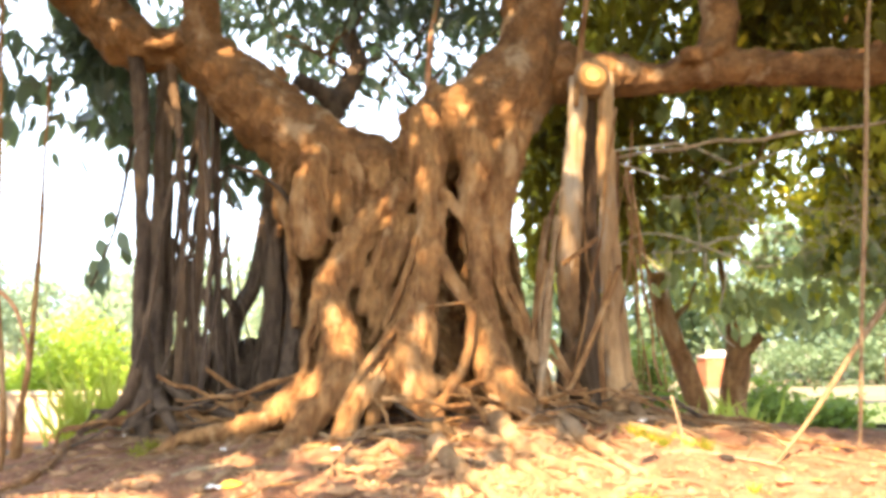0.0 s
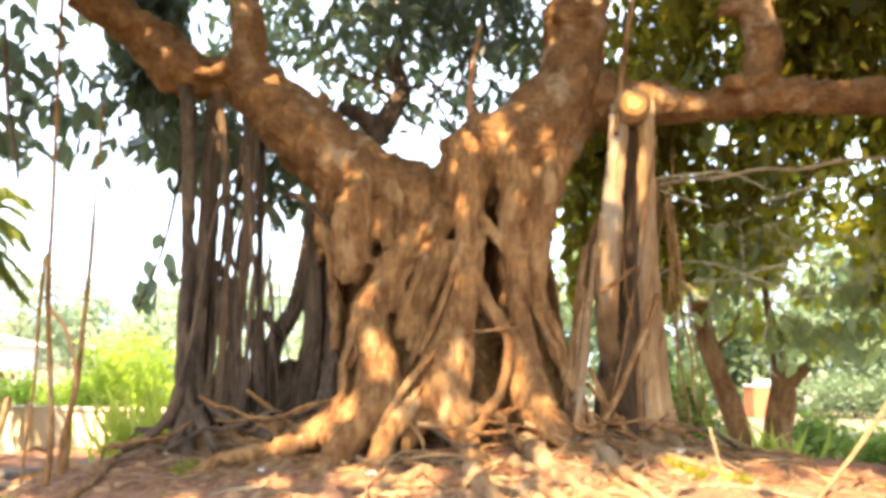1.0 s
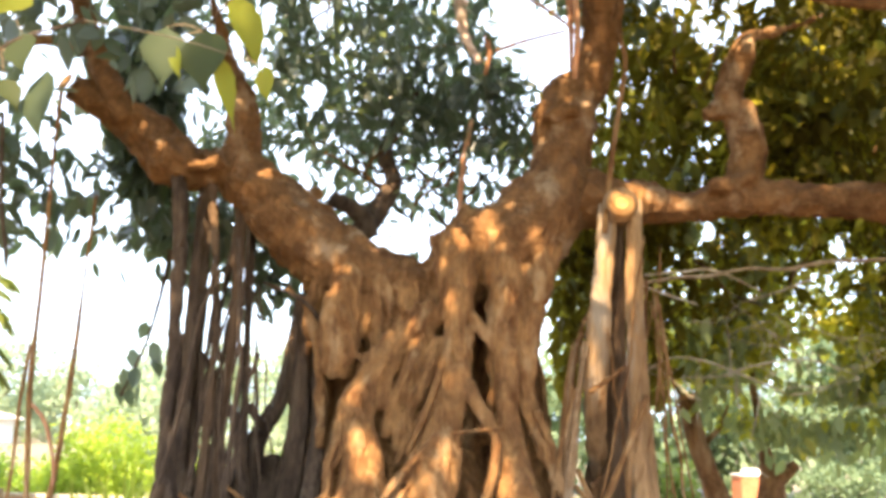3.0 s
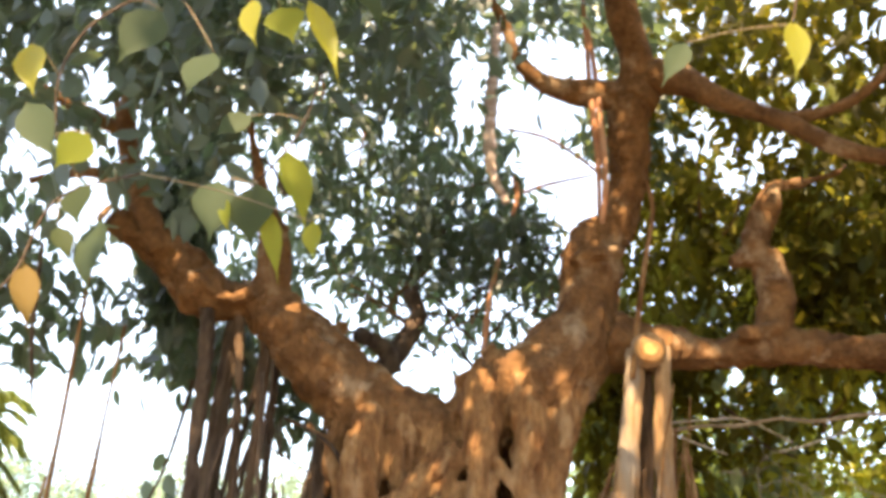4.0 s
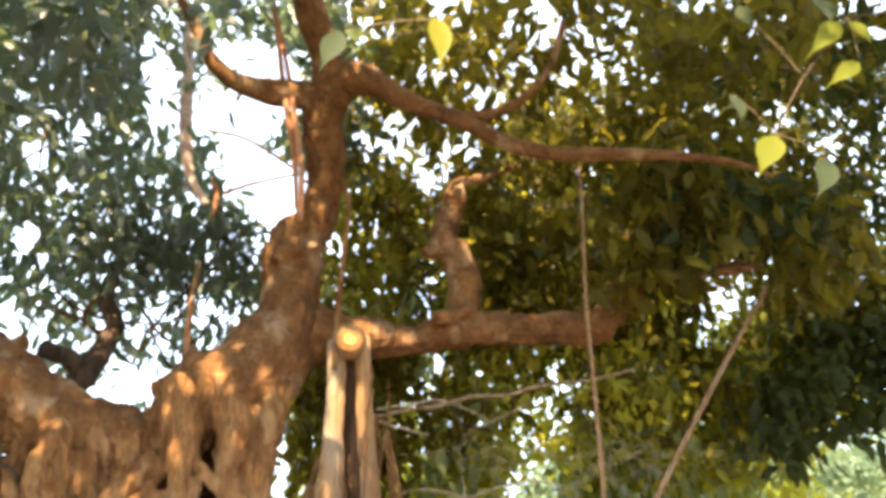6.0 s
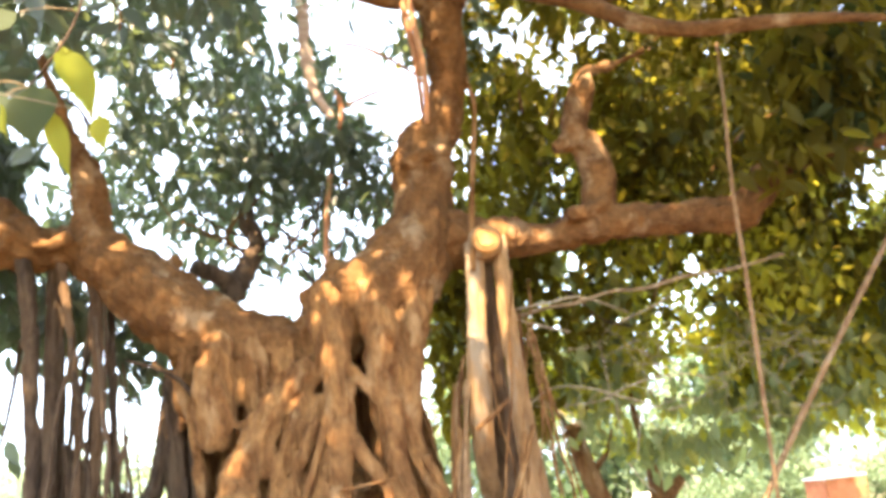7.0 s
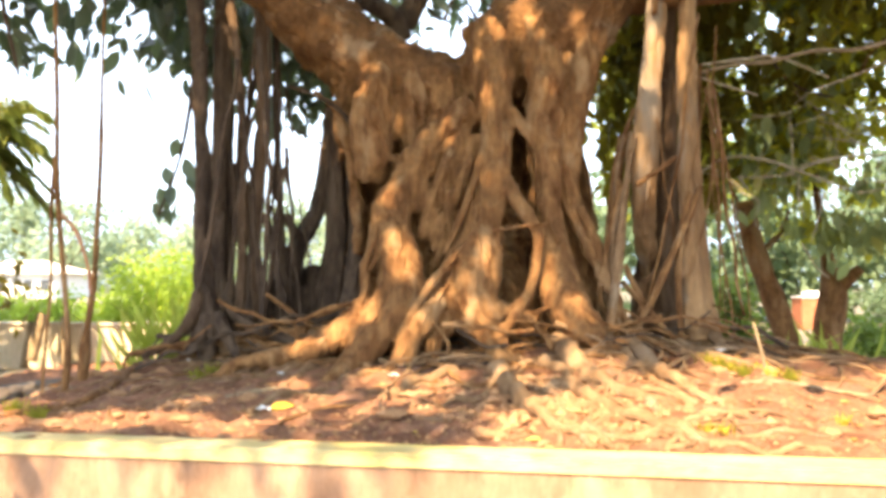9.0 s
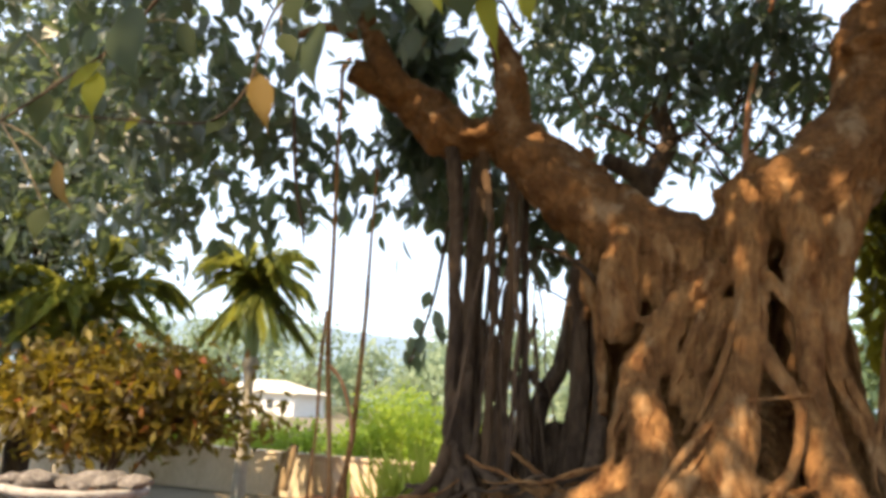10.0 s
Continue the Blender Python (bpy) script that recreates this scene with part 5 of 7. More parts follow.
GAPS += [(0.269, 0.888, 0.026, 0.027), (-0.107, 0.226, 0.027, 0.02), (-0.07, 0.242, 0.031, 0.017), (-0.211, 0.42, 0.013, 0.035), (-0.298, 0.52, 0.027, 0.026), (-0.207, 0.541, 0.019, 0.026), (-0.557, 0.602, 0.032, 0.023)]
GAPS += [(-0.582, 0.546, 0.014, 0.022), (-0.39, 0.485, 0.008, 0.037), (-0.548, 0.179, 0.021, 0.02), (-0.221, 0.316, 0.021, 0.022), (-0.512, 0.362, 0.033, 0.023), (-0.786, 0.455, 0.038, 0.05), (-0.849, 0.44, 0.011, 0.016)]
GAPS += [(-0.741, 0.24, 0.043, 0.033), (-0.538, 0.461, 0.018, 0.017), (-0.602, 0.404, 0.034, 0.021), (-0.782, 0.141, 0.029, 0.049), (-0.555, 0.351, 0.026, 0.012)]
GAPS += [(0.395, 0.099, 0.045, 0.036), (0.42, 0.045, 0.07, 0.014), (0.339, 0.059, 0.03, 0.02), (0.245, 0.059, 0.022, 0.018), (0.333, 0.248, 0.012, 0.015), (0.285, 0.259, 0.012, 0.014), (0.493, 0.04, 0.02, 0.02)]
GAPS += [(-0.065, 0.68, 0.028, 0.054), (0.041, 0.617, 0.06, 0.05), (0.031, 0.537, 0.039, 0.03), (0.099, 0.501, 0.037, 0.05), (0.064, 0.702, 0.062, 0.041), (-0.033, 0.6, 0.023, 0.027), (0.217, 0.58, 0.02, 0.014), (-0.109, 0.25, 0.033, 0.017), (-0.286, 0.536, 0.018, 0.025)]
SHAFTS = []
SHAFTS += [(-1.21, 7.6, 3.02, 0.09), (-1.24, 7.55, 2.75, 0.07), (-1.47, 7.7, 2.98, 0.04), (-0.77, 7.7, 2.99, 0.04), (0.11, 7.6, 3.49, 0.15), (-0.11, 7.6, 3.38, 0.08), (0.3, 7.6, 3.21, 0.06), (0.62, 7.7, 3.3, 0.09)]
SHAFTS += [(0.47, 7.6, 3.12, 0.04), (0.39, 7.6, 2.62, 0.06), (0.2, 7.5, 2.77, 0.04), (-0.17, 7.5, 2.73, 0.06), (-0.72, 7.5, 2.42, 0.06), (-0.94, 7.3, 2.04, 0.09), (-1.1, 7.2, 1.69, 0.04), (-0.99, 7.25, 1.82, 0.06)]
SHAFTS += [(-0.85, 7.15, 1.37, 0.17), (-0.81, 7.05, 1.2, 0.13), (-1.12, 6.95, 0.96, 0.14), (-1.01, 6.9, 0.83, 0.09), (-1.32, 6.85, 0.79, 0.17), (-1.58, 6.8, 0.69, 0.15), (-0.57, 6.92, 1.08, 0.08), (-0.68, 6.8, 0.87, 0.11)]
SHAFTS += [(-0.8, 6.7, 0.68, 0.1), (-0.15, 7.35, 1.96, 0.05), (0.31, 7.2, 1.17, 0.07), (0.27, 7.3, 1.45, 0.04), (0.56, 7, 0.93, 0.08), (0.55, 7.5, 1.78, 0.04), (0.44, 7.55, 2.15, 0.04), (1.21, 7.6, 3.45, 0.1)]
SHAFTS += [(1.21, 7.6, 3.21, 0.1), (1.18, 7.6, 2.99, 0.09), (1.44, 7.6, 3.44, 0.08), (1.45, 7.6, 3.22, 0.08), (1.43, 7.6, 3.01, 0.07), (1.12, 7.55, 2.4, 0.1), (1.13, 7.55, 2.24, 0.08), (1.03, 7.6, 1.81, 0.05)]
SHAFTS += [(1.07, 7.6, 1.52, 0.07), (1.46, 7.6, 2.52, 0.05), (1.26, 7.6, 2.65, 0.04), (-2.72, 7.35, 2.8, 0.04), (-2.56, 7.25, 1.38, 0.04), (-2.53, 7.5, 1.33, 0.04), (-0.52, 7.3, 1.33, 0.03), (-0.29, 6.9, 0.97, 0.04)]
SHAFTS += [(-2.56, 7.3, 4.05, 0.16), (-1.97, 7.5, 3.98, 0.07), (1.1, 7.6, 3.78, 0.11), (1.63, 7.75, 3.94, 0.22), (1.96, 7.8, 3.95, 0.18), (1.36, 7.55, 3.87, 0.12), (-2.98, 7.3, 4.34, 0.04), (-3.85, 7.1, 4.74, 0.06)]
SHAFTS += [(1.6, 6.5, 0.7, 0.28), (2.9, 6, 0.5, 0.2), (0.9, 5.7, 0.5, 0.30), (1.7, 5.3, 0.45, 0.34), (0.3, 5.2, 0.4, 0.4), (-1.4, 5.1, 0.4, 0.42), (-1.9, 5.2, 0.4, 0.22), (-0.6, 5.6, 0.45, 0.28)]
SHAFTS += [(-2.9, 5.0, 0.4, 0.15), (3.3, 5.2, 0.4, 0.22), (-2.3, 5.1, 0.4, 0.3)]
SHAFTS += [(-0.9, 6.3, 0.55, 0.24), (-0.45, 6.15, 0.55, 0.26), (-1.5, 6.2, 0.5, 0.2), (0.1, 6.0, 0.55, 0.22), (-1.1, 5.6, 0.45, 0.22), (-2.0, 5.7, 0.45, 0.16)]
dap = random.Random(19)
SHAFTS += [(dap.uniform(-2.4, 1.3), 7.5, dap.uniform(1.0, 4.7), dap.uniform(0.01, 0.05)) for k in range(44)]
SHAFT_AT, SHAFT_R = np.array(SHAFTS)[:, :3], np.array(SHAFTS)[:, 3]


def shaft(x, y, z):
    """Ways cut through the leaves to place sun on the trunk and the roots."""
    for a, b, c, r in SHAFTS:
        d = Vector((x - a, y - b, z - c))
        if d.z > 0.6 and (d - SUN_TO * d.dot(SUN_TO)).length < 0.6 * r:
            return True
    return False


def unlit(pos, along, size):
    """Which leaves stand clear of the ways by which the sun comes through."""
    mid = pos + along / np.linalg.norm(along, axis=1, keepdims=True) * size[:, None] * 0.5
    to, ok = np.array(SUN_TO), np.ones(len(pos), bool)
    wobble = np.random.default_rng(3).uniform(0.62, 1.15, len(pos))
    for c, r in zip(SHAFT_AT, SHAFT_R):
        d = mid - c
        up = d @ to
        ok &= (up < 0.5) | (np.linalg.norm(d - up[:, None] * to, axis=1) > 0.95 * r * wobble + 0.13 * size)
    k = (mid[:, 2] - 0.4) / to[2]
    gx, gy = mid[:, 0] - to[0] * k, mid[:, 1] - to[1] * k
    odd = np.arange(len(mid)) % 12
    ok &= ~((gx < -3.0) & (gy > 11.0) & (gy < 15.0) & (odd > 0))
    ok &= ~((gx < -5.0) & (gy > 6.8) & (gy < 11.0) & (odd > 3))
    u, v = mid[:, 0] / np.maximum(mid[:, 1], 0.5), (mid[:, 2] - 1.6) / np.maximum(mid[:, 1], 0.5)
    for a, b, c, d in GAPS:
        ok &= (mid[:, 1] < 4) | (((u - a) / (0.9 * c)) ** 2 + ((v - b) / (0.9 * d)) ** 2 > 1) | (np.arange(len(mid)) % 5 == 0)
    return ok


def airy(x, y, z):
    """Gaps between the great limbs, where hardly a leaf hangs."""
    u, v = x / max(y, 0.5), (z - 1.6) / max(y, 0.5)
    if shaft(x, y, z):
        return False
    return all(((u - a) / c) ** 2 + ((v - b) / d) ** 2 > 1 for a, b, c, d in GAPS) or rng.random() < 0.1


def lit_wall(x, y, z):
    k = (z - 0.4) / SUN_TO.z
    gx, gy = x - SUN_TO.x * k, y - SUN_TO.y * k
    return gx < -3.4 and 10.8 < gy < 17 and rng.random() < 0.97


def open_sky(x, y, z):
    """Leaves stay out of the open patch of sky beside the tree, and leave the far wall in the sun."""
    if lit_wall(x, y, z):
        return False
    if x / y < -0.36 and rng.random() < 0.5:
        return False
    return not (x / y < -0.30 and z < 1.5 + 0.25 * y) and airy(x, y, z)


# limits of the added leaf roof, leaving wanted spots in the sun
def roof_edge(x, y, z):
    return y > (-1.0 if x > -2 else -2.6) and (x < 2.0 or y < 3.6 or 6.0 < y < 8.4 and rng.random() < 0.4) and not lit_wall(x, y, z) and airy(x, y, z)


crown("crown", [
    (490, (-8, 9.2, 4.0), (1.2, 12.5, 9.5), -0.18, open_sky),
    (310, (-7.5, 7.8, 5.4), (2.0, 9.5, 9.0), -0.12, open_sky),
    (130, (-5.2, 3.4, 4.7), (-1.6, 6.4, 7.2), 0.0, airy),
    (150, (-6.5, 8.0, 3.4), (-3.2, 9.5, 5.6), 0.0, open_sky),
    (46, (-1.14, 8.6, 4.86), (0.65, 9.4, 5.89), -0.6, None),
    (26, (-2.7, 9.0, 3.1), (-1.9, 9.4, 3.8), -0.9, None),
    (130, (-3.4, 5.2, 5.2), (-0.7, 6.4, 7.8), -0.25, airy),
], LEAF, "dense dark green fig leaves with gaps of sky", length=0.26, width=0.74)
crown("crown", [
    (620, (1.3, 9.0, 3.4), (9.5, 12.5, 9.5), -0.08, airy),
    (330, (2.9, 8.5, 3.6), (9.5, 10.2, 6.4), -0.02, airy),
], LEAF_OLIVE, "olive and yellow-green fig leaves", length=0.21)
# shade of the right-hand crown is put into this darker leaf
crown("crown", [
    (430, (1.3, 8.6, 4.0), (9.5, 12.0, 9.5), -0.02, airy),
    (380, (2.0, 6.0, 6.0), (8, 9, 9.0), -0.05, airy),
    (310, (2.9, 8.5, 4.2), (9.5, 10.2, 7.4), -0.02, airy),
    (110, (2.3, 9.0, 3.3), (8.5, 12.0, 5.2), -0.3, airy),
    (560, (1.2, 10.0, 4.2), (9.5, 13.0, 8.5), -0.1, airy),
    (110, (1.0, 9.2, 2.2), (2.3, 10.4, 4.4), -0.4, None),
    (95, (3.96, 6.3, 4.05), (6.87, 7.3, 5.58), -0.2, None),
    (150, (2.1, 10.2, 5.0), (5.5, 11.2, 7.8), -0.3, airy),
], LEAF_DEEP, "olive-green fig leaves with shade put into their colour", length=0.26, width=0.82)
# darker leaf material imitates the shade at the far right
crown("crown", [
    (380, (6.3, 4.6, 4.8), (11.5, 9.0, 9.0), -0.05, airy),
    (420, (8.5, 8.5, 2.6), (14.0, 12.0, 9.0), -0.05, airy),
], LEAF_DARK, "fig leaves with shade put into their dark colour", length=0.26, width=0.82)
crown("crown", [
    (170, (2.4, 10.0, 2.2), (8.5, 11.8, 3.4), -0.1, airy),
    (190, (1.2, 9.5, 3.2), (8.5, 12.5, 5.0), -0.1, airy),
    (60, (3.5, 10.0, 1.75), (5.8, 11.4, 2.7), -0.3, airy),
], LEAF_HANG, "drooping olive fig leaves", length=0.22, droop=1.3)
crown("crown", [
    (75, (-6.6, 8.3, 3.5), (-2.5, 9.6, 5.8), 0.0, lambda x, y, z: open_sky(x, y, z + 0.25)),
    (26, (-5.5, 8.0, 3.9), (-3.2, 8.8, 5.4), -0.4, lambda x, y, z: not lit_wall(x, y, z)),
    (50, (-6.5, 8.2, 3.5), (-3.3, 9.4, 6.1), -0.3, lambda x, y, z: z - 1.6 > 0.21 * y and not lit_wall(x, y, z)),
    (66, (-6.7, 8.0, 4.2), (-3.4, 8.8, 6.6), -0.4, lambda x, y, z: not lit_wall(x, y, z)),
    (30, (-6.0, 6.6, 3.2), (-3.3, 8.0, 4.8), -0.5, lambda x, y, z: not lit_wall(x, y, z)),
], LEAF, "drooping dark leaves against the sky", length=0.27, droop=1.3, width=0.85)
# sunlight on this foliage is put into the yellower leaf
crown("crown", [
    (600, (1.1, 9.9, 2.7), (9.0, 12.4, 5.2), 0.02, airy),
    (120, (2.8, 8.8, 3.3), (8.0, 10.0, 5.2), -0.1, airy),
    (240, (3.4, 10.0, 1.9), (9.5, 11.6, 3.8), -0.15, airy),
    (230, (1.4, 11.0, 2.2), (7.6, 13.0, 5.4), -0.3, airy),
], LEAF_SUN, "yellow-green fig leaves with sunlight put into their colour", length=0.19)
crown("crown", [
    (290, (-6.5, 2.6, 5.4), (1.4, 7.2, 8.6), 0.08, airy),
    (130, (-3.6, 5.0, 6.0), (0.6, 7.5, 8.0), -0.2, airy),
    (95, (-5.8, 3.9, 3.8), (-1.7, 5.2, 5.2), -0.2, airy),
], LEAF, "overhanging fig leaves above the path", length=0.19)
crown("crown", [
    (420, (-11.5, 6.2, 2.4), (-5.2, 9.0, 7.4), -0.3, lambda x, y, z: not lit_wall(x, y, z) and x / y < -0.76 and z - 1.45 > 0.21 * y - 0.35 * (x / y + 0.76)),
    (260, (-9.5, 5.0, 3.6), (-4.0, 7.5, 6.4), -0.25, lambda x, y, z: not lit_wall(x, y, z) and x / y < -0.60 and z - 1.45 > 0.34 * y),
], LEAF, "dense shaded olive foliage beside the palm", length=0.24, width=0.85)
crown("crown", [
    # leaf roof overhead, largely out of view, added to shade trunk and soil
    (3300, (-5.8, -2.6, 8.6), (9, 4.2, 11.4), 0.0, roof_edge),
    (600, (-3.5, -1.0, 8.8), (2.5, 3.2, 11.0), -0.2, roof_edge),
    (170, (-4.5, -2.6, 8.8), (0.6, 0.6, 10.4), -0.4, roof_edge),
    # unseen side foliage, added to cut light from the right
    (420, (6.0, -4.0, 2.8), (11.0, 4.0, 9.0), -0.2, None),
    (1250, (-5.8, 4.2, 8.8), (9, 11.5, 11.4), 0.05, roof_edge),
    # unseen leaves behind the camera, added to cut fill light
    (1500, (-10, -11, 8.6), (10, -4.8, 11.0), -0.05, None),
    # small unseen patch, added to shade the soil at right
    (130, (1.2, -2.4, 8.8), (5.4, -0.3, 9.8), -0.3, None),
], LEAF, "high fig leaves, mostly added out of view to cast shade", length=0.23, freq=0.42)
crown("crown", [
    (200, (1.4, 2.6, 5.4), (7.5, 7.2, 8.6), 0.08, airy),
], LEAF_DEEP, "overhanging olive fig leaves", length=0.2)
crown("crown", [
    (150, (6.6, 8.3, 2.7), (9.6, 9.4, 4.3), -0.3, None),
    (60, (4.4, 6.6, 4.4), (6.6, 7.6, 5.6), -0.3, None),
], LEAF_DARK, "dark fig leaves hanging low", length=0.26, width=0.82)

# bare branches behind the fork and among the leaves
for i in range(46):
    if i < 26:
        x, y, z, a = rr.uniform(-1.5, 0.3), rr.uniform(9.0, 10.4), rr.uniform(4.0, 4.9), rr.uniform(0.3, 2.8)
    elif i < 36:
        x, y, z, a = rr.uniform(-4.5, -1.0), rr.uniform(8.2, 9.4), rr.uniform(5.0, 7.0), rr.uniform(-0.3, 2.6)
    else:
        x, y, z, a = rr.uniform(1.8, 5.0), rr.uniform(8.6, 10.0), rr.uniform(3.4, 6.0), rr.uniform(-0.6, 2.2)
    r, pts = rr.uniform(0.010, 0.026), []
    for k in range(rr.randint(5, 9)):
        pts.append((x, y, z, r))
        x, y, z, a, r = x + math.cos(a) * 0.2, y + rr.uniform(-0.06, 0.06), z + math.sin(a) * 0.2, a + rr.uniform(-0.5, 0.5), r * 0.86
    part("branch", limb(pts, 6, 0.15, 500 + i, 0.07, 6.0), rr.choice((BARK_DARK, BARK_LIMB)), banyan)

part("branch", limb([(4.09, 7.40, 4.19, 0.093), (4.39, 7.20, 4.28, 0.075), (4.79, 7.00, 4.25, 0.063), (5.18, 6.90, 4.25, 0.046), (5.47, 6.80, 4.25, 0.029)], 8, 0.15, 77, 0.06, 7.0), BARK_LIMB, banyan)

# leafy twigs that hang close over the path
NEAR = []
NEAR.append(([(-0.26, 2.95, 4.76, 0.014), (-0.51, 2.92, 4.48, 0.011), (-0.64, 2.90, 4.48, 0.011), (-0.94, 2.85, 4.23, 0.010), (-1.11, 2.80, 4.02, 0.007), (-1.18, 2.75, 3.92, 0.006)], [(-0.78, 2.88, 4.54, 0.02, -0.04, -0.39, 0.96, LEAF_YOUNG), (-0.67, 2.88, 4.39, 0.23, -0.04, -0.29, 0.65, LEAF_GREY), (-0.51, 2.88, 4.55, 0.15, -0.04, -0.34, 0.82, LEAF_PALE), (-0.80, 2.88, 4.20, 0.20, -0.04, -0.33, 0.59, LEAF_DARK), (-1.21, 2.88, 4.03, 0.05, -0.04, -0.25, 0.91, LEAF_YOUNG), (-1.08, 2.88, 3.99, 0.09, -0.04, -0.19, 1.60, LEAF_PALE), (-0.96, 2.88, 4.04, 0.19, -0.04, -0.40, 0.47, LEAF_YOUNG), (-0.58, 2.88, 4.37, 0.10, -0.04, -0.19, 0.89, LEAF_DARK)], "leafy twig with young yellow-green leaves"))
NEAR.append(([(-1.43, 2.95, 4.28, 0.012), (-1.61, 2.92, 4.13, 0.010), (-1.76, 2.90, 4.02, 0.009), (-1.93, 2.90, 3.86, 0.008), (-2.01, 2.92, 3.63, 0.006), (-1.98, 2.95, 3.36, 0.005)], [(-1.88, 2.90, 4.20, -0.31, -0.04, 0.01, 0.81, LEAF_DARK), (-1.61, 2.90, 3.97, -0.13, -0.04, -0.28, 1.27, LEAF_GREY), (-1.34, 2.90, 3.76, -0.08, -0.04, -0.22, 1.60, LEAF_GREY), (-2.16, 2.90, 3.78, 0.08, -0.04, -0.27, 0.98, LEAF_YOUNG), (-1.80, 2.90, 3.34, -0.09, -0.04, -0.17, 1.48, LEAF_PALE), (-2.11, 2.90, 3.48, 0.20, -0.04, -0.27, 0.93, LEAF_GREY), (-1.79, 2.90, 3.11, 0.04, -0.04, -0.18, 1.59, LEAF_DARK), (-2.18, 2.90, 4.33, -0.05, -0.04, -0.17, 1.19, LEAF_DARK)], "leafy twig hanging low"))
NEAR.append(([(-0.90, 3.05, 3.77, 0.008), (-0.94, 3.05, 3.53, 0.007), (-1.01, 3.05, 3.37, 0.006), (-1.14, 3.10, 3.23, 0.006)], [(-1.02, 3.08, 3.40, 0.15, -0.04, -0.36, 0.70, LEAF_PALE), (-1.29, 3.08, 3.24, 0.02, -0.04, -0.28, 1.28, LEAF_GREY), (-1.12, 3.08, 3.23, 0.02, -0.04, -0.29, 1.42, LEAF_DARK), (-1.25, 3.08, 3.16, 0.05, -0.04, -0.17, 0.59, LEAF_PALE), (-1.06, 3.08, 3.12, 0.10, -0.04, -0.32, 0.48, LEAF_PALE), (-1.19, 3.08, 3.56, -0.14, -0.04, -0.12, 1.24, LEAF_GREY)], "leafy twig of dark old leaves"))
NEAR.append(([(1.31, 3.20, 4.51, 0.007), (1.27, 3.20, 4.37, 0.007), (1.24, 3.20, 4.22, 0.007)], [(1.24, 3.20, 4.24, -0.01, -0.04, -0.32, 0.78, LEAF_YOUNG), (0.75, 3.20, 4.10, -0.12, -0.04, -0.24, 0.85, LEAF_GREY)], "twig with one bright yellow leaf"))
NEAR.append(([(-2.28, 2.85, 3.32, 0.011), (-2.52, 2.82, 2.99, 0.010), (-2.63, 2.80, 2.88, 0.008), (-2.81, 2.75, 2.74, 0.008), (-3.07, 2.70, 2.56, 0.007), (-3.25, 2.70, 2.48, 0.007)], [(-2.53, 2.78, 3.07, 0.10, -0.04, -0.37, 1.25, LEAF_GREY), (-2.64, 2.78, 2.82, -0.14, -0.04, -0.14, 0.88, LEAF_PALE), (-2.65, 2.78, 2.78, 0.03, -0.04, -0.22, 0.91, LEAF_PALE), (-2.92, 2.78, 2.72, 0.01, -0.04, -0.21, 1.02, LEAF_DARK), (-3.09, 2.78, 3.00, -0.06, -0.04, -0.16, 1.33, LEAF_DARK), (-2.81, 2.78, 2.40, 0.13, -0.04, -0.22, 0.75, LEAF_RUST), (-2.84, 2.78, 2.20, 0.01, -0.04, -0.16, 1.17, LEAF_DARK), (-3.15, 2.78, 2.69, -0.02, -0.04, -0.17, 1.32, LEAF_PALE), (-2.25, 2.78, 2.96, 0.14, -0.04, -0.21, 0.68, LEAF_DARK)], "leafy twig hanging low"))
NEAR.append(([(-1.55, 2.90, 3.17, 0.008), (-1.87, 2.90, 3.04, 0.007), (-1.97, 2.90, 2.71, 0.007), (-2.12, 2.90, 2.57, 0.007), (-2.34, 2.90, 2.57, 0.006), (-2.56, 2.90, 2.60, 0.006), (-2.94, 2.90, 2.65, 0.006)], [(-1.95, 2.92, 2.77, 0.10, -0.04, -0.27, 0.71, LEAF_RUST), (-1.68, 2.92, 2.97, 0.01, -0.04, -0.31, 1.16, LEAF_GREY), (-1.85, 2.92, 2.93, 0.10, -0.04, -0.15, 0.93, LEAF_DARK), (-2.08, 2.92, 2.59, -0.07, -0.04, -0.09, 1.43, LEAF_DARK), (-2.52, 2.92, 2.62, -0.05, -0.04, -0.09, 1.39, LEAF_PALE), (-0.82, 2.92, 3.00, 0.03, -0.04, -0.17, 0.87, LEAF_PALE)], "leafy twig with a dry brown leaf"))
NEAR.append(([(4.83, 3.30, 5.02, 0.015), (4.25, 3.30, 4.65, 0.012), (3.92, 3.30, 4.53, 0.010), (3.46, 3.30, 4.09, 0.008), (3.16, 3.30, 3.70, 0.006)], [(3.82, 3.28, 4.50, -0.32, -0.04, -0.28, 0.60, LEAF_PALE), (3.88, 3.28, 4.51, 0.09, -0.04, -0.17, 1.30, LEAF_PALE), (3.15, 3.28, 3.68, -0.20, -0.04, -0.26, 0.91, LEAF_PALE), (3.87, 3.28, 4.21, -0.31, -0.04, -0.20, 0.57, LEAF_PALE), (3.45, 3.28, 3.55, -0.16, -0.04, -0.25, 0.96, LEAF_GREY), (2.93, 3.28, 3.93, 0.00, -0.04, -0.19, 1.32, LEAF_GREY), (3.70, 3.28, 4.67, 0.03, -0.04, -0.20, 1.56, LEAF_GREY), (3.12, 3.28, 4.55, 0.03, -0.04, -0.17, 1.05, LEAF_DARK)], "leafy twig with pale green leaves"))
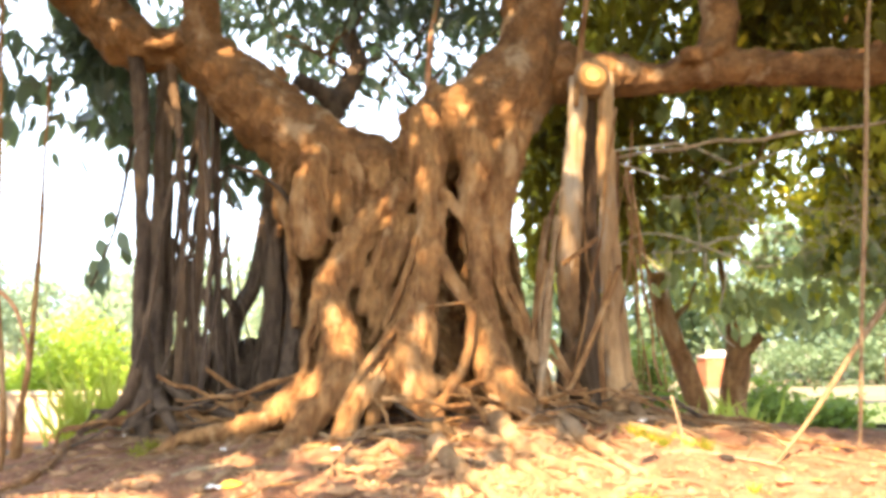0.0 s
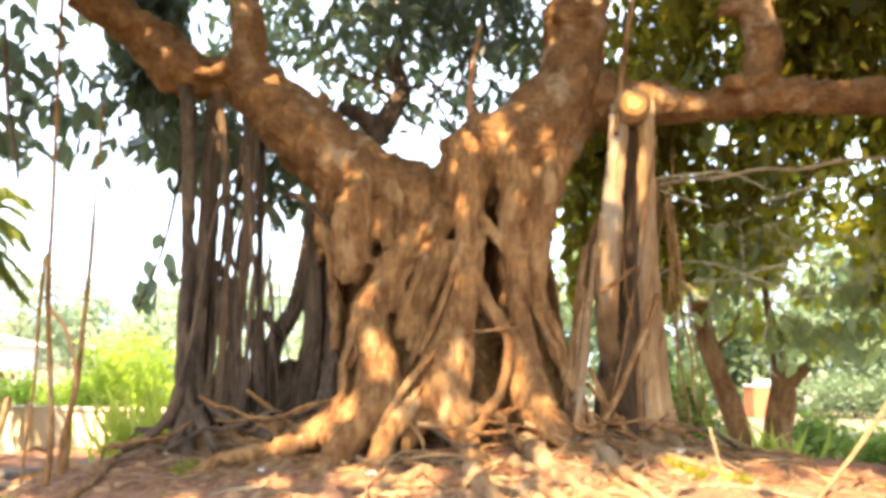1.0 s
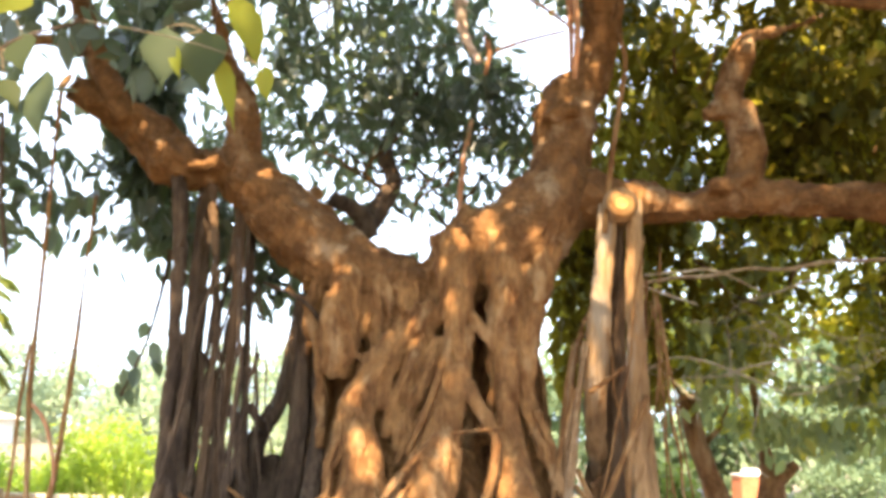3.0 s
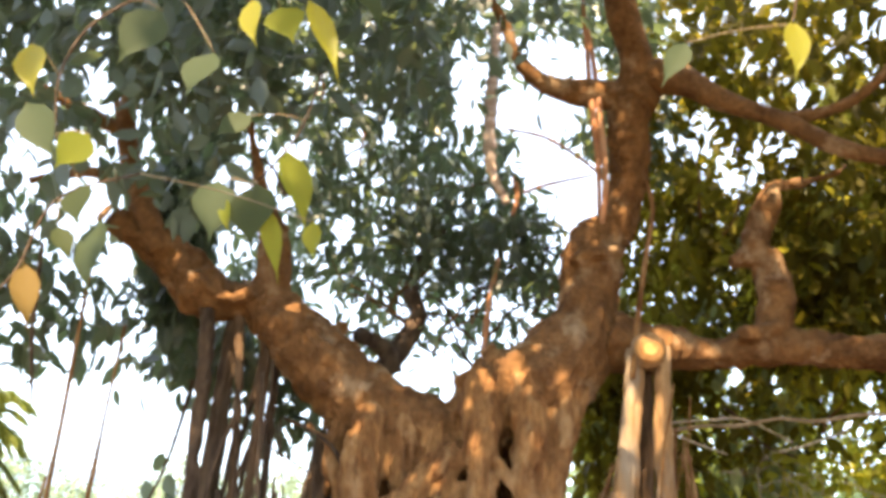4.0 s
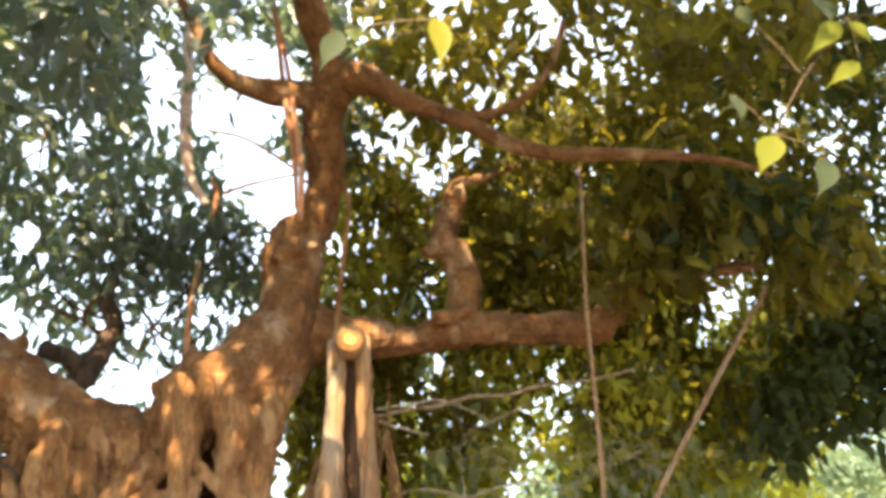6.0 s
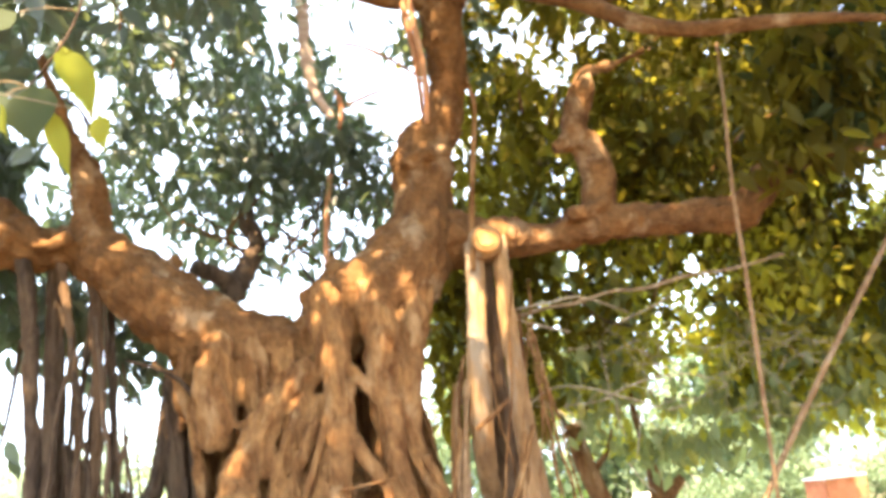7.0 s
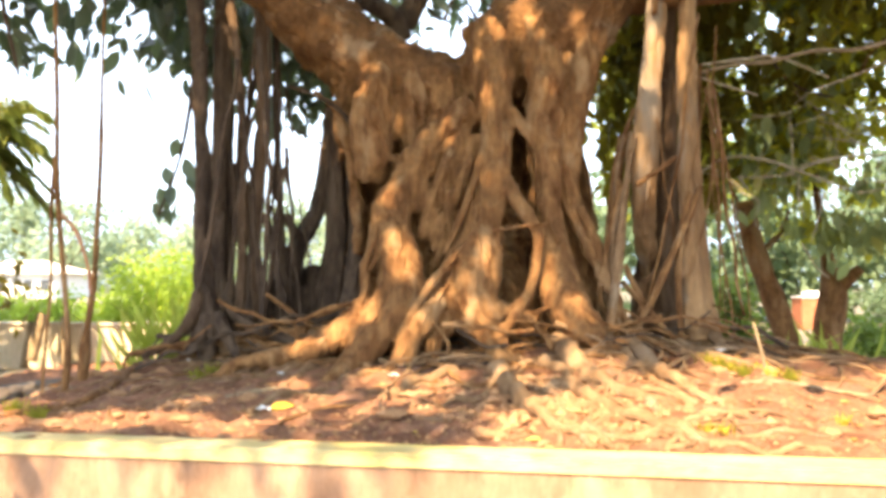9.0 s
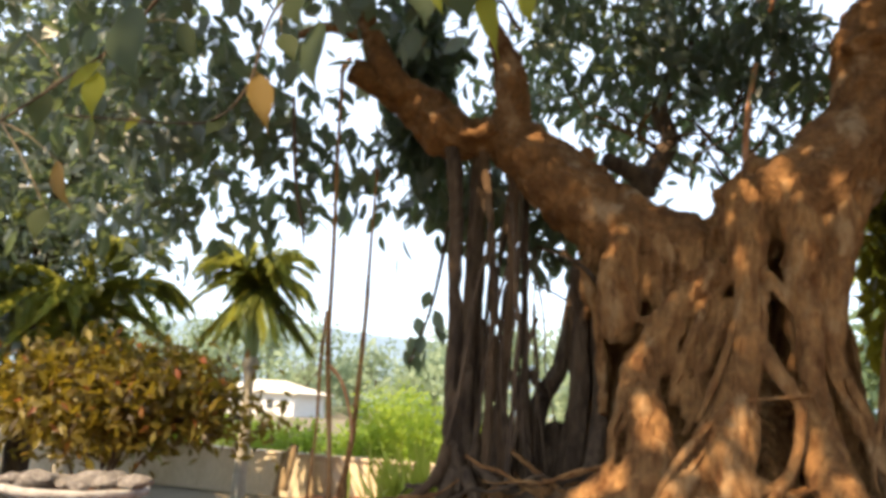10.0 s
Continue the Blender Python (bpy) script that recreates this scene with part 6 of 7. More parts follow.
for i, (line, blades, label) in enumerate(NEAR):
    tw = part("twig", limb([(x, y, z, r * 0.8) for x, y, z, r in line], 6, 0.1, i * 4.4, 0.05, 12.0), BARK_DARK, banyan, label)
    for j, (x, y, z, dx, dy, dz, wide, m) in enumerate(blades):
        d, size = np.array([[dx, dy, dz]]), math.sqrt(dx * dx + dy * dy + dz * dz)
        nn = np.array([[rr.uniform(-0.5, 0.5), -1.0, rr.uniform(-0.1, 0.5)]])
        part("leaf", leaves("leaf", np.array([[x, y, z]]), d, nn, np.array([size]), BROAD, BROAD_F, wide), m, tw)
        top = min(line, key=lambda v: (v[0] - x) ** 2 + (v[2] - z) ** 2)
        part("stalk", limb([(*top[:3], 0.003), ((top[0] + x) / 2, (top[1] + y) / 2, (top[2] + z) / 2 + 0.02, 0.0025), (x, y, z, 0.002)], 5, 0.0, j, 0.05), TWIG, tw)
SPRIGS = []
SPRIGS.append(([(-3.24, 8.60, 3.48, 0.019), (-3.31, 8.60, 2.93, 0.016), (-3.41, 8.60, 2.45, 0.012), (-3.61, 8.60, 1.92, 0.009)], [(-3.78, 8.60, 3.31, 0.154), (-3.82, 8.60, 3.09, 0.102), (-3.41, 8.60, 2.72, 0.125), (-3.35, 8.60, 2.51, 0.136), (-3.55, 8.60, 2.43, 0.137), (-3.48, 8.60, 2.24, 0.137), (-3.67, 8.60, 2.07, 0.137), (-3.42, 8.60, 2.09, 0.124), (-3.62, 8.60, 2.22, 0.125), (-3.31, 8.60, 2.33, 0.123), (-3.55, 8.60, 2.01, 0.112)], "hanging sprig of dark fig leaves"))
for i, (line, spots, label) in enumerate(SPRIGS):
    tw = part("twig", limb([(x, y, z, r * 1.4) for x, y, z, r in line], 6, 0.1, i * 4.4, 0.05, 12.0), BARK_DARK, banyan, label)
    for j, (x, y, z, r) in enumerate(spots):
        d = np.array([[rr.uniform(-0.6, 0.6), rr.uniform(-0.4, 0.4), -1.0]])
        nn = np.array([[rr.uniform(-1.6, 1.6), -1.0, rr.uniform(0.1, 0.8)]])
        me = leaves("leaf", np.array([[x, y, z]]), d, nn, np.array([r * rr.uniform(1.9, 2.5)]), BROAD, BROAD_F, 0.95)
        part("leaf", me, LEAF, tw)
        top = min(line, key=lambda v: (v[0] - x) ** 2 + (v[2] - z) ** 2)
        part("stalk", limb([(*top[:3], 0.003), ((top[0] + x) / 2, (top[1] + y) / 2, (top[2] + z) / 2 + 0.02, 0.0025), (x, y, z, 0.002)], 5, 0.0, j, 0.05), TWIG, tw)


# ---- beyond the bed ----
def bush(name, label, category, centre, size, n, material, length=0.09, group="", stems=5, seed=1, droop=0.1, shape=SLIM, faces=SLIM_F, width=1.6, stemmat=None):
    """A shrub: stems from the ground and a clumpy, uneven head of small leaves."""
    g = np.random.default_rng(seed)
    ob = thing(name, label, category, group, at=(centre[0], centre[1], 0))
    c = np.array((0, 0, centre[2]))
    d = g.normal(size=(n, 3))
    d /= np.linalg.norm(d, axis=1, keepdims=True)
    rad = np.array([min(1.25, max(0.3, 0.68 + 0.62 * noise.noise(Vector(v) * 2.0 + Vector((seed, 0, 0))) + 0.5 * noise.noise(Vector(v) * 4.5 + Vector((0, seed, 0))))) for v in d])
    rad[g.random(n) < 0.07] *= 1.18
    p = c + d * np.array(size) * (rad * g.uniform(0.55, 1.05, n) ** 0.6)[:, None]
    p[:, 2] = np.maximum(p[:, 2], 0.05)
    part("crown", leaves("crown", *sprays(g, p, 6, length * 1.8, length, droop, length * 2.2), shape, faces, width), material, ob)
    q = random.Random(seed)
    for k in range(stems):
        e = Vector((q.uniform(-0.6, 0.6) * size[0], q.uniform(-0.6, 0.6) * size[1], centre[2] + q.uniform(-0.2, 0.4) * size[2]))
        part("stem", limb([(q.uniform(-0.1, 0.1), q.uniform(-0.1, 0.1), -0.05, 0.02 + 0.012 * size[2]), (e.x * 0.4, e.y * 0.4, e.z * 0.5, 0.016), (e.x, e.y, e.z, 0.006)], 6, 0.15, k), stemmat or BARK_DARK, ob)
    return ob


def tree(name, label, base, height, spread, n, material, length, seed, group="", trunk_r=0.14, low=0.35):
    """A tree: tapered trunk, limbs and a crown of leaf clumps with gaps."""
    q, g = random.Random(seed), np.random.default_rng(seed)
    ob = thing(name, label, "tree", group, at=base)
    top = height * 0.6
    part("trunk", limb([(0, 0, -0.1, trunk_r * 1.3), (q.uniform(-.1, .1), 0, top * 0.5, trunk_r), (q.uniform(-.2, .2), 0, top, trunk_r * 0.6)], 9, 0.2, seed), BARK_DARK, ob)
    cs = []
    for k in range(9):
        a, h = q.uniform(0, 6.28), q.uniform(low, 0.95) * height
        rr_ = spread * q.uniform(0.35, 0.8) * math.sin(math.pi * min(0.9, max(0.2, h / height)))
        e = (math.cos(a) * rr_, math.sin(a) * rr_, h)
        part("limb", limb([(0, 0, top * q.uniform(0.5, 0.9), trunk_r * 0.5), (e[0] * 0.5, e[1] * 0.5, (h + top) * 0.5, trunk_r * 0.3), (*e, 0.02)], 6, 0.15, k + seed), BARK_DARK, ob)
        cs.append(e)
    cs = np.array(cs)
    p = cs[g.integers(0, len(cs), n)] + g.normal(size=(n, 3)) * (spread * 0.27, spread * 0.27, height * 0.085)
    part("crown", leaves("crown", *sprays(g, p, 7, length * 2, length, 0.4, length * 2), SLIM, SLIM_F, 1.5), material, ob)
    return ob


# boundary wall with leaning posts
bw = thing("boundary_wall", "long low sun-bleached plastered boundary wall", "wall", kind="structure")
bm = bmesh.new()
box(bm, (-26, 12.0, -0.1), (-3.0, 12.2, 0.60), 0.02)
part("wall_body", bm, OLDWALL, bw, smooth=False)
bm = bmesh.new()
box(bm, (-26, 11.97, 0.604), (-3.0, 12.23, 0.66), 0.015)
part("coping", bm, OLDWALL, bw, smooth=False)
for i, pts in enumerate(([(-6.53, 11.40, 0.81, 0.061), (-6.63, 11.30, 0.16, 0.069)], [(-6.71, 11.40, 0.70, 0.044), (-6.75, 11.30, 0.07, 0.052)], [(-6.31, 11.50, 0.76, 0.035), (-6.21, 11.40, 0.08, 0.034)], [(-6.57, 11.40, 0.81, 0.062), (-6.68, 11.30, 0.17, 0.071)])):
    tagged(part("fence_post", limb(pts, 7, 0.1, i), TWIG, None), "weathered grey wooden post leaning by the wall", "post", "posts by the wall")

# the fan palm
def palm(name, label, base, height, frond, seed, n=20, trunk_r=0.085):
    q, g = random.Random(seed), np.random.default_rng(seed)
    ob = thing(name, label, "palm", at=base)
    part("trunk", limb([(0, 0, -0.1, trunk_r * 1.25), (0.02, 0, height * 0.3, trunk_r), (0.0, 0, height * 0.58, trunk_r * 0.95), (0.01, 0, height * 0.63, trunk_r * 1.5), (0.0, 0, height * 0.68, trunk_r * 1.1)], 12, 0.06, seed, 0.05), PALMWOOD, ob, "ringed grey palm trunk")
    part("crownshaft", limb([(0, 0, height * 0.66, trunk_r * 1.15), (0, 0, height * 0.8, trunk_r * 1.2), (0, 0, height * 0.97, trunk_r * 0.7)], 12, 0.05, seed), PALMGREEN, ob, "smooth green crownshaft")
    for k in range(n):
        a, lift = k * 2.4 + q.uniform(-.2, .2), q.uniform(-0.6, 2.2)
        d = Vector((math.cos(a), math.sin(a), 0))
        c = Vector((0, 0, height))
        length = frond * q.uniform(0.8, 1.1)
        line = [c + d * (length * u) + Vector((0, 0, length * (lift * u - (0.6 + 0.36 * lift) * u * u))) for u in np.linspace(0, 1, 9)]
        stalk = part("frond", limb([(*v, 0.012 * (1 - 0.7 * i / 8)) for i, v in enumerate(line)], 5, 0.0, k, 0.1), PALMGREEN, ob)
        pos, al, no = [], [], []
        for i in range(1, 9):
            t = (line[i] - line[i - 1]).normalized()
            s = t.cross(Vector((0, 0, 1))).normalized()
            for h in (0, 0.2, 0.4, 0.6, 0.8):
                for sg in (-1, 1):
                    pos.append(line[i - 1].lerp(line[i], h))
                    al.append(t * 0.95 + s * sg * 0.65 + Vector((0, 0, -0.25 + q.uniform(-0.15, 0.15))))
                    no.append(Vector((0, 0, 1)) + s * sg * 0.3)
        m = len(pos)
        part("leaflet", leaves("leaflet", np.array(pos), np.array(al), np.array(no), frond * 0.40 * g.uniform(0.8, 1.1, m), SLIM, SLIM_F, 0.24), PALMLEAF, stalk)
    return ob


palm("palm_tree", "slim palm with grey trunk and tuft of drooping fronds", (-6.93, 10.60, 0.0), 3.02, 0.80, 3, 44)
palm("palm_tree", "low feathery palm beside the dark shrub", (-9.22, 9.60, 0.0), 2.5, 1.5, 8, 20)
palm("palm_tree", "low feathery palm beside the dark shrub", (-11.35, 9.20, 0.0), 2.9, 1.5, 9, 20)

# shrubs behind the wall
q = random.Random(11)
bush("green_bush", "bright green leafy bush behind the low wall", "bush", (-5.55, 13.20, 0.85), (1.25, 0.9, 1.0), 720, LEAF_FAR, 0.10, "bushes behind the wall", seed=2)
bush("green_bush", "bright green leafy bush behind the low wall", "bush", (-6.48, 13.60, 0.5), (1.3, 0.7, 0.75), 420, LEAF_FAR, 0.10, "bushes behind the wall", seed=3)
for i in range(9):
    bush("hedge_bush", "green hedge bush behind the low wall", "bush", (-17 + i * 1.7, 15.5 + q.uniform(-.6, .6), 0.55), (1.15, 0.7, 0.62 + q.uniform(-.1, .15)), 330, LEAF_FAR, 0.11, "bushes behind the wall", seed=20 + i)
bush("croton_bush", "dense croton shrub with dark red and yellow leaves", "bush", (-7.06, 8.00, 1.40), (1.75, 1.1, 0.52), 1900, LEAF_CROTON, 0.17, stems=9, seed=5, droop=0.2, width=1.05)
bush("croton_bush", "dense croton shrub with dark red and yellow leaves", "bush", (-10.60, 8.30, 1.1), (1.3, 0.9, 0.95), 1100, LEAF_CROTON, 0.17, stems=7, seed=6, droop=0.2, width=1.05)

# the dark tree at the side
tree("shade_tree", "dark leafy tree beyond the croton shrub", (-10.17, 9.80, 0.0), 7.0, 2.3, 1300, LEAF, 0.2, 31, trunk_r=0.16, low=0.3)
tree("shade_tree", "dark leafy tree beyond the croton shrub", (-12.59, 9.00, 0.0), 7.5, 2.6, 1100, LEAF, 0.2, 33, trunk_r=0.18, low=0.3)

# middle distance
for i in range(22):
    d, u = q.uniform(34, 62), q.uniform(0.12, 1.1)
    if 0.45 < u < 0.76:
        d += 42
    tree("distant_tree", "distant green tree with haze put into its leaf colour", (-d * u, d, -1.2), q.uniform(3.2, 5.2) * (0.7 + d / 110), q.uniform(2.0, 3.2), 230, LEAF_HAZE, 0.32, 50 + i, "distant trees", 0.13)
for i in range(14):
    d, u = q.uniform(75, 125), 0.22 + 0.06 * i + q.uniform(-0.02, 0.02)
    tree("distant_tree", "distant green tree with haze put into its leaf colour", (-d * u, d, -1.5), q.uniform(8.0, 14.0), q.uniform(3.5, 5.5), 230, LEAF_HAZE, 0.6, 250 + i, "distant trees", 0.2)
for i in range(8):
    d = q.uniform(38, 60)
    tree("distant_tree", "distant green tree with haze put into its leaf colour", (d * q.uniform(0.15, 0.75), d, -0.3), q.uniform(5, 8), q.uniform(2.6, 3.6), 260, LEAF_HAZE, 0.32, 90 + i, "distant trees", 0.13)

house = thing("house", "low white house with a pale hipped roof among trees", "house", at=(-45.2, 72.5, -0.45))
bm = bmesh.new()
box(bm, (-4.6, -3, 0), (4.4, 3, 2.55), 0.02)
part("wall", bm, WHITE, house, smooth=False)
bm = bmesh.new()
ev = [bm.verts.new(v) for v in ((-5.2, -3.6, 2.5), (5.0, -3.6, 2.5), (5.0, 3.6, 2.5), (-5.2, 3.6, 2.5), (-5.2, -3.6, 2.62), (5.0, -3.6, 2.62), (5.0, 3.6, 2.62), (-5.2, 3.6, 2.62), (-1.8, 0, 3.75), (1.6, 0, 3.75))]
for f in ((3, 2, 1, 0), (0, 1, 5, 4), (1, 2, 6, 5), (2, 3, 7, 6), (3, 0, 4, 7), (4, 5, 9, 8), (5, 6, 9), (6, 7, 8, 9), (7, 4, 8)):
    bm.faces.new([ev[k] for k in f])
part("roof", bm, ROOFM, house, "pale hipped roof", smooth=False)
for x in (-3.2, -0.6, 1.9, 3.4):
    bm = bmesh.new()
    box(bm, (x - 0.45, -3.06, 1.0), (x + 0.45, -2.98, 2.05), 0.01)
    w = part("window", bm, WHITE, house, smooth=False)
    bm = bmesh.new()
    box(bm, (x - 0.37, -3.08, 1.08), (x + 0.37, -3.03, 1.97))
    part("pane", bm, SHADE_GLASS, w, "dark glass", smooth=False)

# hills whose haze comes from their bluish colour
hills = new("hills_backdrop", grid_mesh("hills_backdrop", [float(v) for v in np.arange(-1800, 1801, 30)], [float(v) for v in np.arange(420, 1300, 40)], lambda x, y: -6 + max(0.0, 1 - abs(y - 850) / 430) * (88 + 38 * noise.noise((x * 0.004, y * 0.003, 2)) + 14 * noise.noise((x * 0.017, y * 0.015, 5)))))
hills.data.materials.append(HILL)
tagged(hills, "wooded hills on the horizon, haze put into their blue-green", "hills", kind="structure")

# ---- right of the banyan ----
st = thing("small_tree", "young tree with a leaning bare trunk and a sawn top", "tree", "small trees behind the banyan")
cutm = (2.90, 11.50, 2.26, 0.179)
part("cut_top", limb([(cutm[0], cutm[1], cutm[2] - 0.04, 0.12), (cutm[0] - 0.01, cutm[1], cutm[2] + 0.03, 0.10)], 12, 0.1, 2), CUT_RING, st, "dark sawn top")
for k, pts in enumerate(([(2.94, 11.50, 2.11, 0.047), (3.10, 11.50, 2.40, 0.031), (3.22, 11.50, 2.62, 0.024)], [(2.87, 11.50, 2.11, 0.039), (2.78, 11.50, 2.37, 0.023), (2.64, 11.50, 2.52, 0.016)], [(3.06, 11.50, 1.59, 0.047), (3.30, 11.40, 1.87, 0.031), (3.42, 11.40, 2.16, 0.016)])):
    part("branch", limb(pts, 6, 0.15, k), BARK, st)
part("trunk", limb([(2.90, 11.50, 2.22, 0.132), (2.99, 11.50, 1.81, 0.132), (3.12, 11.50, 1.37, 0.140), (3.28, 11.50, 0.94, 0.149), (3.42, 11.50, 0.51, 0.165), (3.46, 11.50, 0.26, 0.190), (3.48, 11.50, -0.03, 0.206)], 12, 0.15, 3), BARK, st, "leaning dark bare trunk")
st2 = thing("small_tree", "small forked tree with a broad grey trunk", "tree", "small trees behind the banyan")
part("trunk", limb([(4.02, 11.60, 1.25, 0.161), (3.99, 11.60, 0.93, 0.177), (3.93, 11.60, 0.57, 0.193), (3.88, 11.60, 0.21, 0.217), (3.85, 11.60, -0.04, 0.242)], 12, 0.15, 6), BARK, st2)
for k, pts in enumerate(([(4.01, 11.60, 1.15, 0.145), (3.94, 11.60, 1.58, 0.080), (3.89, 11.60, 2.02, 0.064), (3.86, 11.70, 2.48, 0.049), (4.01, 11.80, 3.09, 0.033)], [(4.02, 11.60, 1.15, 0.129), (4.17, 11.50, 1.30, 0.096), (4.30, 11.45, 1.43, 0.064)])):
    part("limb", limb(pts, 9, 0.12, 9 + k), BARK, st2)
DRY = []
DRY.append([(1.77, 9.60, 2.23, 0.014), (2.20, 9.60, 2.56, 0.014), (2.65, 9.70, 2.57, 0.017), (3.09, 9.80, 2.44, 0.019), (3.53, 9.90, 2.29, 0.019), (3.75, 10.00, 2.23, 0.015), (4.11, 10.00, 2.29, 0.012)])
DRY.append([(2.91, 9.80, 2.42, 0.015), (3.34, 9.80, 2.56, 0.015), (3.73, 9.90, 2.63, 0.015), (4.09, 9.90, 2.62, 0.012)])
DRY.append([(3.00, 9.80, 2.41, 0.011), (2.99, 9.80, 2.79, 0.011), (2.97, 9.80, 3.05, 0.007)])
DRY.append([(3.06, 9.80, 2.41, 0.011), (3.02, 9.70, 2.15, 0.011), (3.07, 9.70, 1.97, 0.007)])
DRY.append([(3.32, 9.80, 2.22, 0.012), (3.25, 9.80, 1.91, 0.011), (3.17, 9.80, 1.66, 0.007)])
DRY.append([(2.10, 9.70, 2.49, 0.011), (2.46, 9.70, 2.38, 0.011), (3.03, 9.80, 2.41, 0.011)])
DRY.append([(2.34, 9.70, 2.48, 0.011), (2.51, 9.70, 2.23, 0.011), (2.62, 9.70, 2.10, 0.007)])
DRY.append([(3.11, 9.90, 1.67, 0.012), (3.25, 9.90, 1.42, 0.012), (3.39, 9.90, 1.29, 0.008)])
DRY.append([(1.78, 8.60, 3.33, 0.013), (2.21, 8.70, 3.40, 0.017), (2.57, 8.80, 3.44, 0.017), (3.08, 8.90, 3.25, 0.011)])
DRY.append([(2.97, 9.00, 3.16, 0.014), (3.28, 9.00, 3.26, 0.014), (3.62, 9.00, 3.40, 0.014), (3.84, 9.00, 3.51, 0.011)])
DRY.append([(1.77, 8.60, 3.22, 0.013), (2.04, 8.70, 3.15, 0.013), (2.38, 8.80, 3.07, 0.010)])
for k in range(64):
    x, y, z, a = q.uniform(2.3, 5.4), q.uniform(9.0, 9.8), q.uniform(1.8, 3.1), q.uniform(-0.9, 3.4)
    line, r = [], q.uniform(0.005, 0.009)
    for i in range(q.randint(5, 9)):
        line.append((x, y, z, r))
        x, y, z, a, r = x + math.cos(a) * 0.13, y + q.uniform(-0.05, 0.05), z + math.sin(a) * 0.08, a + q.uniform(-0.5, 0.5), r * 0.9
    DRY.append(line)
for k, pts in enumerate(DRY):
    part("branch", limb([(x, y, z, r * 0.75) for x, y, z, r in pts], 6, 0.15, 30 + k, 0.05, 8.0), PALETWIG, st2, "bare dry twig" if k == 0 else "")
crown("crown", [(300, (2.2, 10.2, 2.4), (7.5, 12.5, 4.6), 0.0, airy)], LEAF_SUN, "thin yellow-green foliage", st2, length=0.15)
for i, (x, y, w, h, n) in enumerate(((3.08, 13.5, 0.62, 0.85, 380), (3.35, 13.0, 0.35, 0.35, 120), (4.66, 12.2, 0.42, 0.42, 170), (5.64, 12.6, 0.7, 0.22, 200), (2.77, 13.5, 0.6, 0.4, 160))):
    bush("green_bush", "low bush behind the banyan, shade put into its green", "bush", (x, y, 0.1 + h * 0.75), (w, 0.6, h), n, LEAF_LOW, 0.11, "bushes behind the banyan", seed=70 + i)
for i in range(7):
    tree("background_tree", "dense tree across the grass, haze put into its green", ((5.0, 8.4, 13.5, 16.5, 20.0, 23.5, 27.0)[i], 30 + q.uniform(-2.0, 3.0), -0.1), q.uniform(5.0, 7.0), 3.3, 620, LEAF_MID, 0.36, 120 + i, "trees behind the banyan", 0.16, 0.18)
for i in range(6):
    bush("hedge_bush", "dark green hedge bush in the distance", "bush", (10.8 + i * 2.6, 26 + q.uniform(-1, 1), 0.7), (1.8, 0.9, 0.95), 300, LEAF_MID, 0.16, "far hedge", seed=140 + i)

pillar = thing("gate_pillar", "orange brick gate pillar with a white cap", "pillar", "gate pillars", at=(8.05, 25.0, 0))
bm = bmesh.new()
box(bm, (-0.46, -0.46, -0.3), (0.46, 0.46, 0.84), 0.02)
part("body", bm, BRICKM, pillar, smooth=False)
bm = bmesh.new()
box(bm, (-0.50, -0.50, 0.845), (0.50, 0.50, 0.89), 0.02)
box(bm, (-0.26, -0.26, 0.89), (0.26, 0.26, 1.04), 0.03)
part("cap", bm, WHITE, pillar, "white moulded cap", smooth=False)
copy_thing(pillar, Matrix.Translation((10.15, 18.2, 0.16)))

# ---- things on the bed ----
OLDWHITE = mat("weathered_white_concrete", (0.30, 0.28, 0.26), (0.62, 0.60, 0.57), 3.0, 0.85, 0.5, (1, 1, 1), 22, (0.20, 0.17, 0.15), 0.0, 0.7)
pot = thing("plant_pot", "weathered white concrete plant pot full of rubble", "pot", at=(-5.62, 6.15, -0.09))
part("body", lathe([(0.34, 0.0), (0.40, 0.33), (0.47, 0.64), (0.50, 0.66)], 40), OLDWHITE, pot)
part("rim", lathe([(0.50, 0.66), (0.60, 0.665), (0.61, 0.72), (0.59, 0.735), (0.50, 0.73), (0.47, 0.66), (0.2, 0.65)], 40), OLDWHITE, pot)
part("soil", lathe([(0.485, 0.69), (0.3, 0.72), (0.001, 0.73)], 24), SOIL, pot, "dark potting soil")

def stone_mesh(seed, material=STONE):
    bm = bmesh.new()
    bmesh.ops.create_icosphere(bm, subdivisions=2, radius=1)
    for v in bm.verts:
        v.co *= 1 + 0.45 * noise.noise(v.co * 1.3 + Vector((seed * 7.1, 0, 0)))
        v.co.z *= 0.55
    me = mesh_of(bm, "stone", False)
    me.materials.append(material)
    return me


kinds = [stone_mesh(k) for k in range(5)]
for i in range(95):
    x, y = q.uniform(-4.6, 4.6), q.uniform(4.65, 6.8)
    s = q.uniform(0.018, 0.06) * (1.5 if q.random() < 0.12 else 1)
    ob = new("stone", kinds[i % 5])
    ob.location, ob.rotation_euler, ob.scale = (x, y, rough_soil(x, y) + s * 0.2), (0, 0, q.uniform(0, 6)), (s * q.uniform(0.8, 1.5), s, s)
    tagged(ob, "small reddish-brown stone lying on the soil", "stone", "stones on the soil")

for x, y, w in ((-2.05, 5.95, 0.13), (-2.62, 5.05, 0.12), (-0.55, 5.75, 0.12)):
    ob = new("stone", kinds[2])
    ob.location, ob.rotation_euler, ob.scale = (x, y, rough_soil(x, y) + 0.01), (0, 0, 0.3), (w, w * 0.6, w * 0.35)
    tagged(ob, "flat pale slab of stone half sunk in the soil", "stone", "stones on the soil")
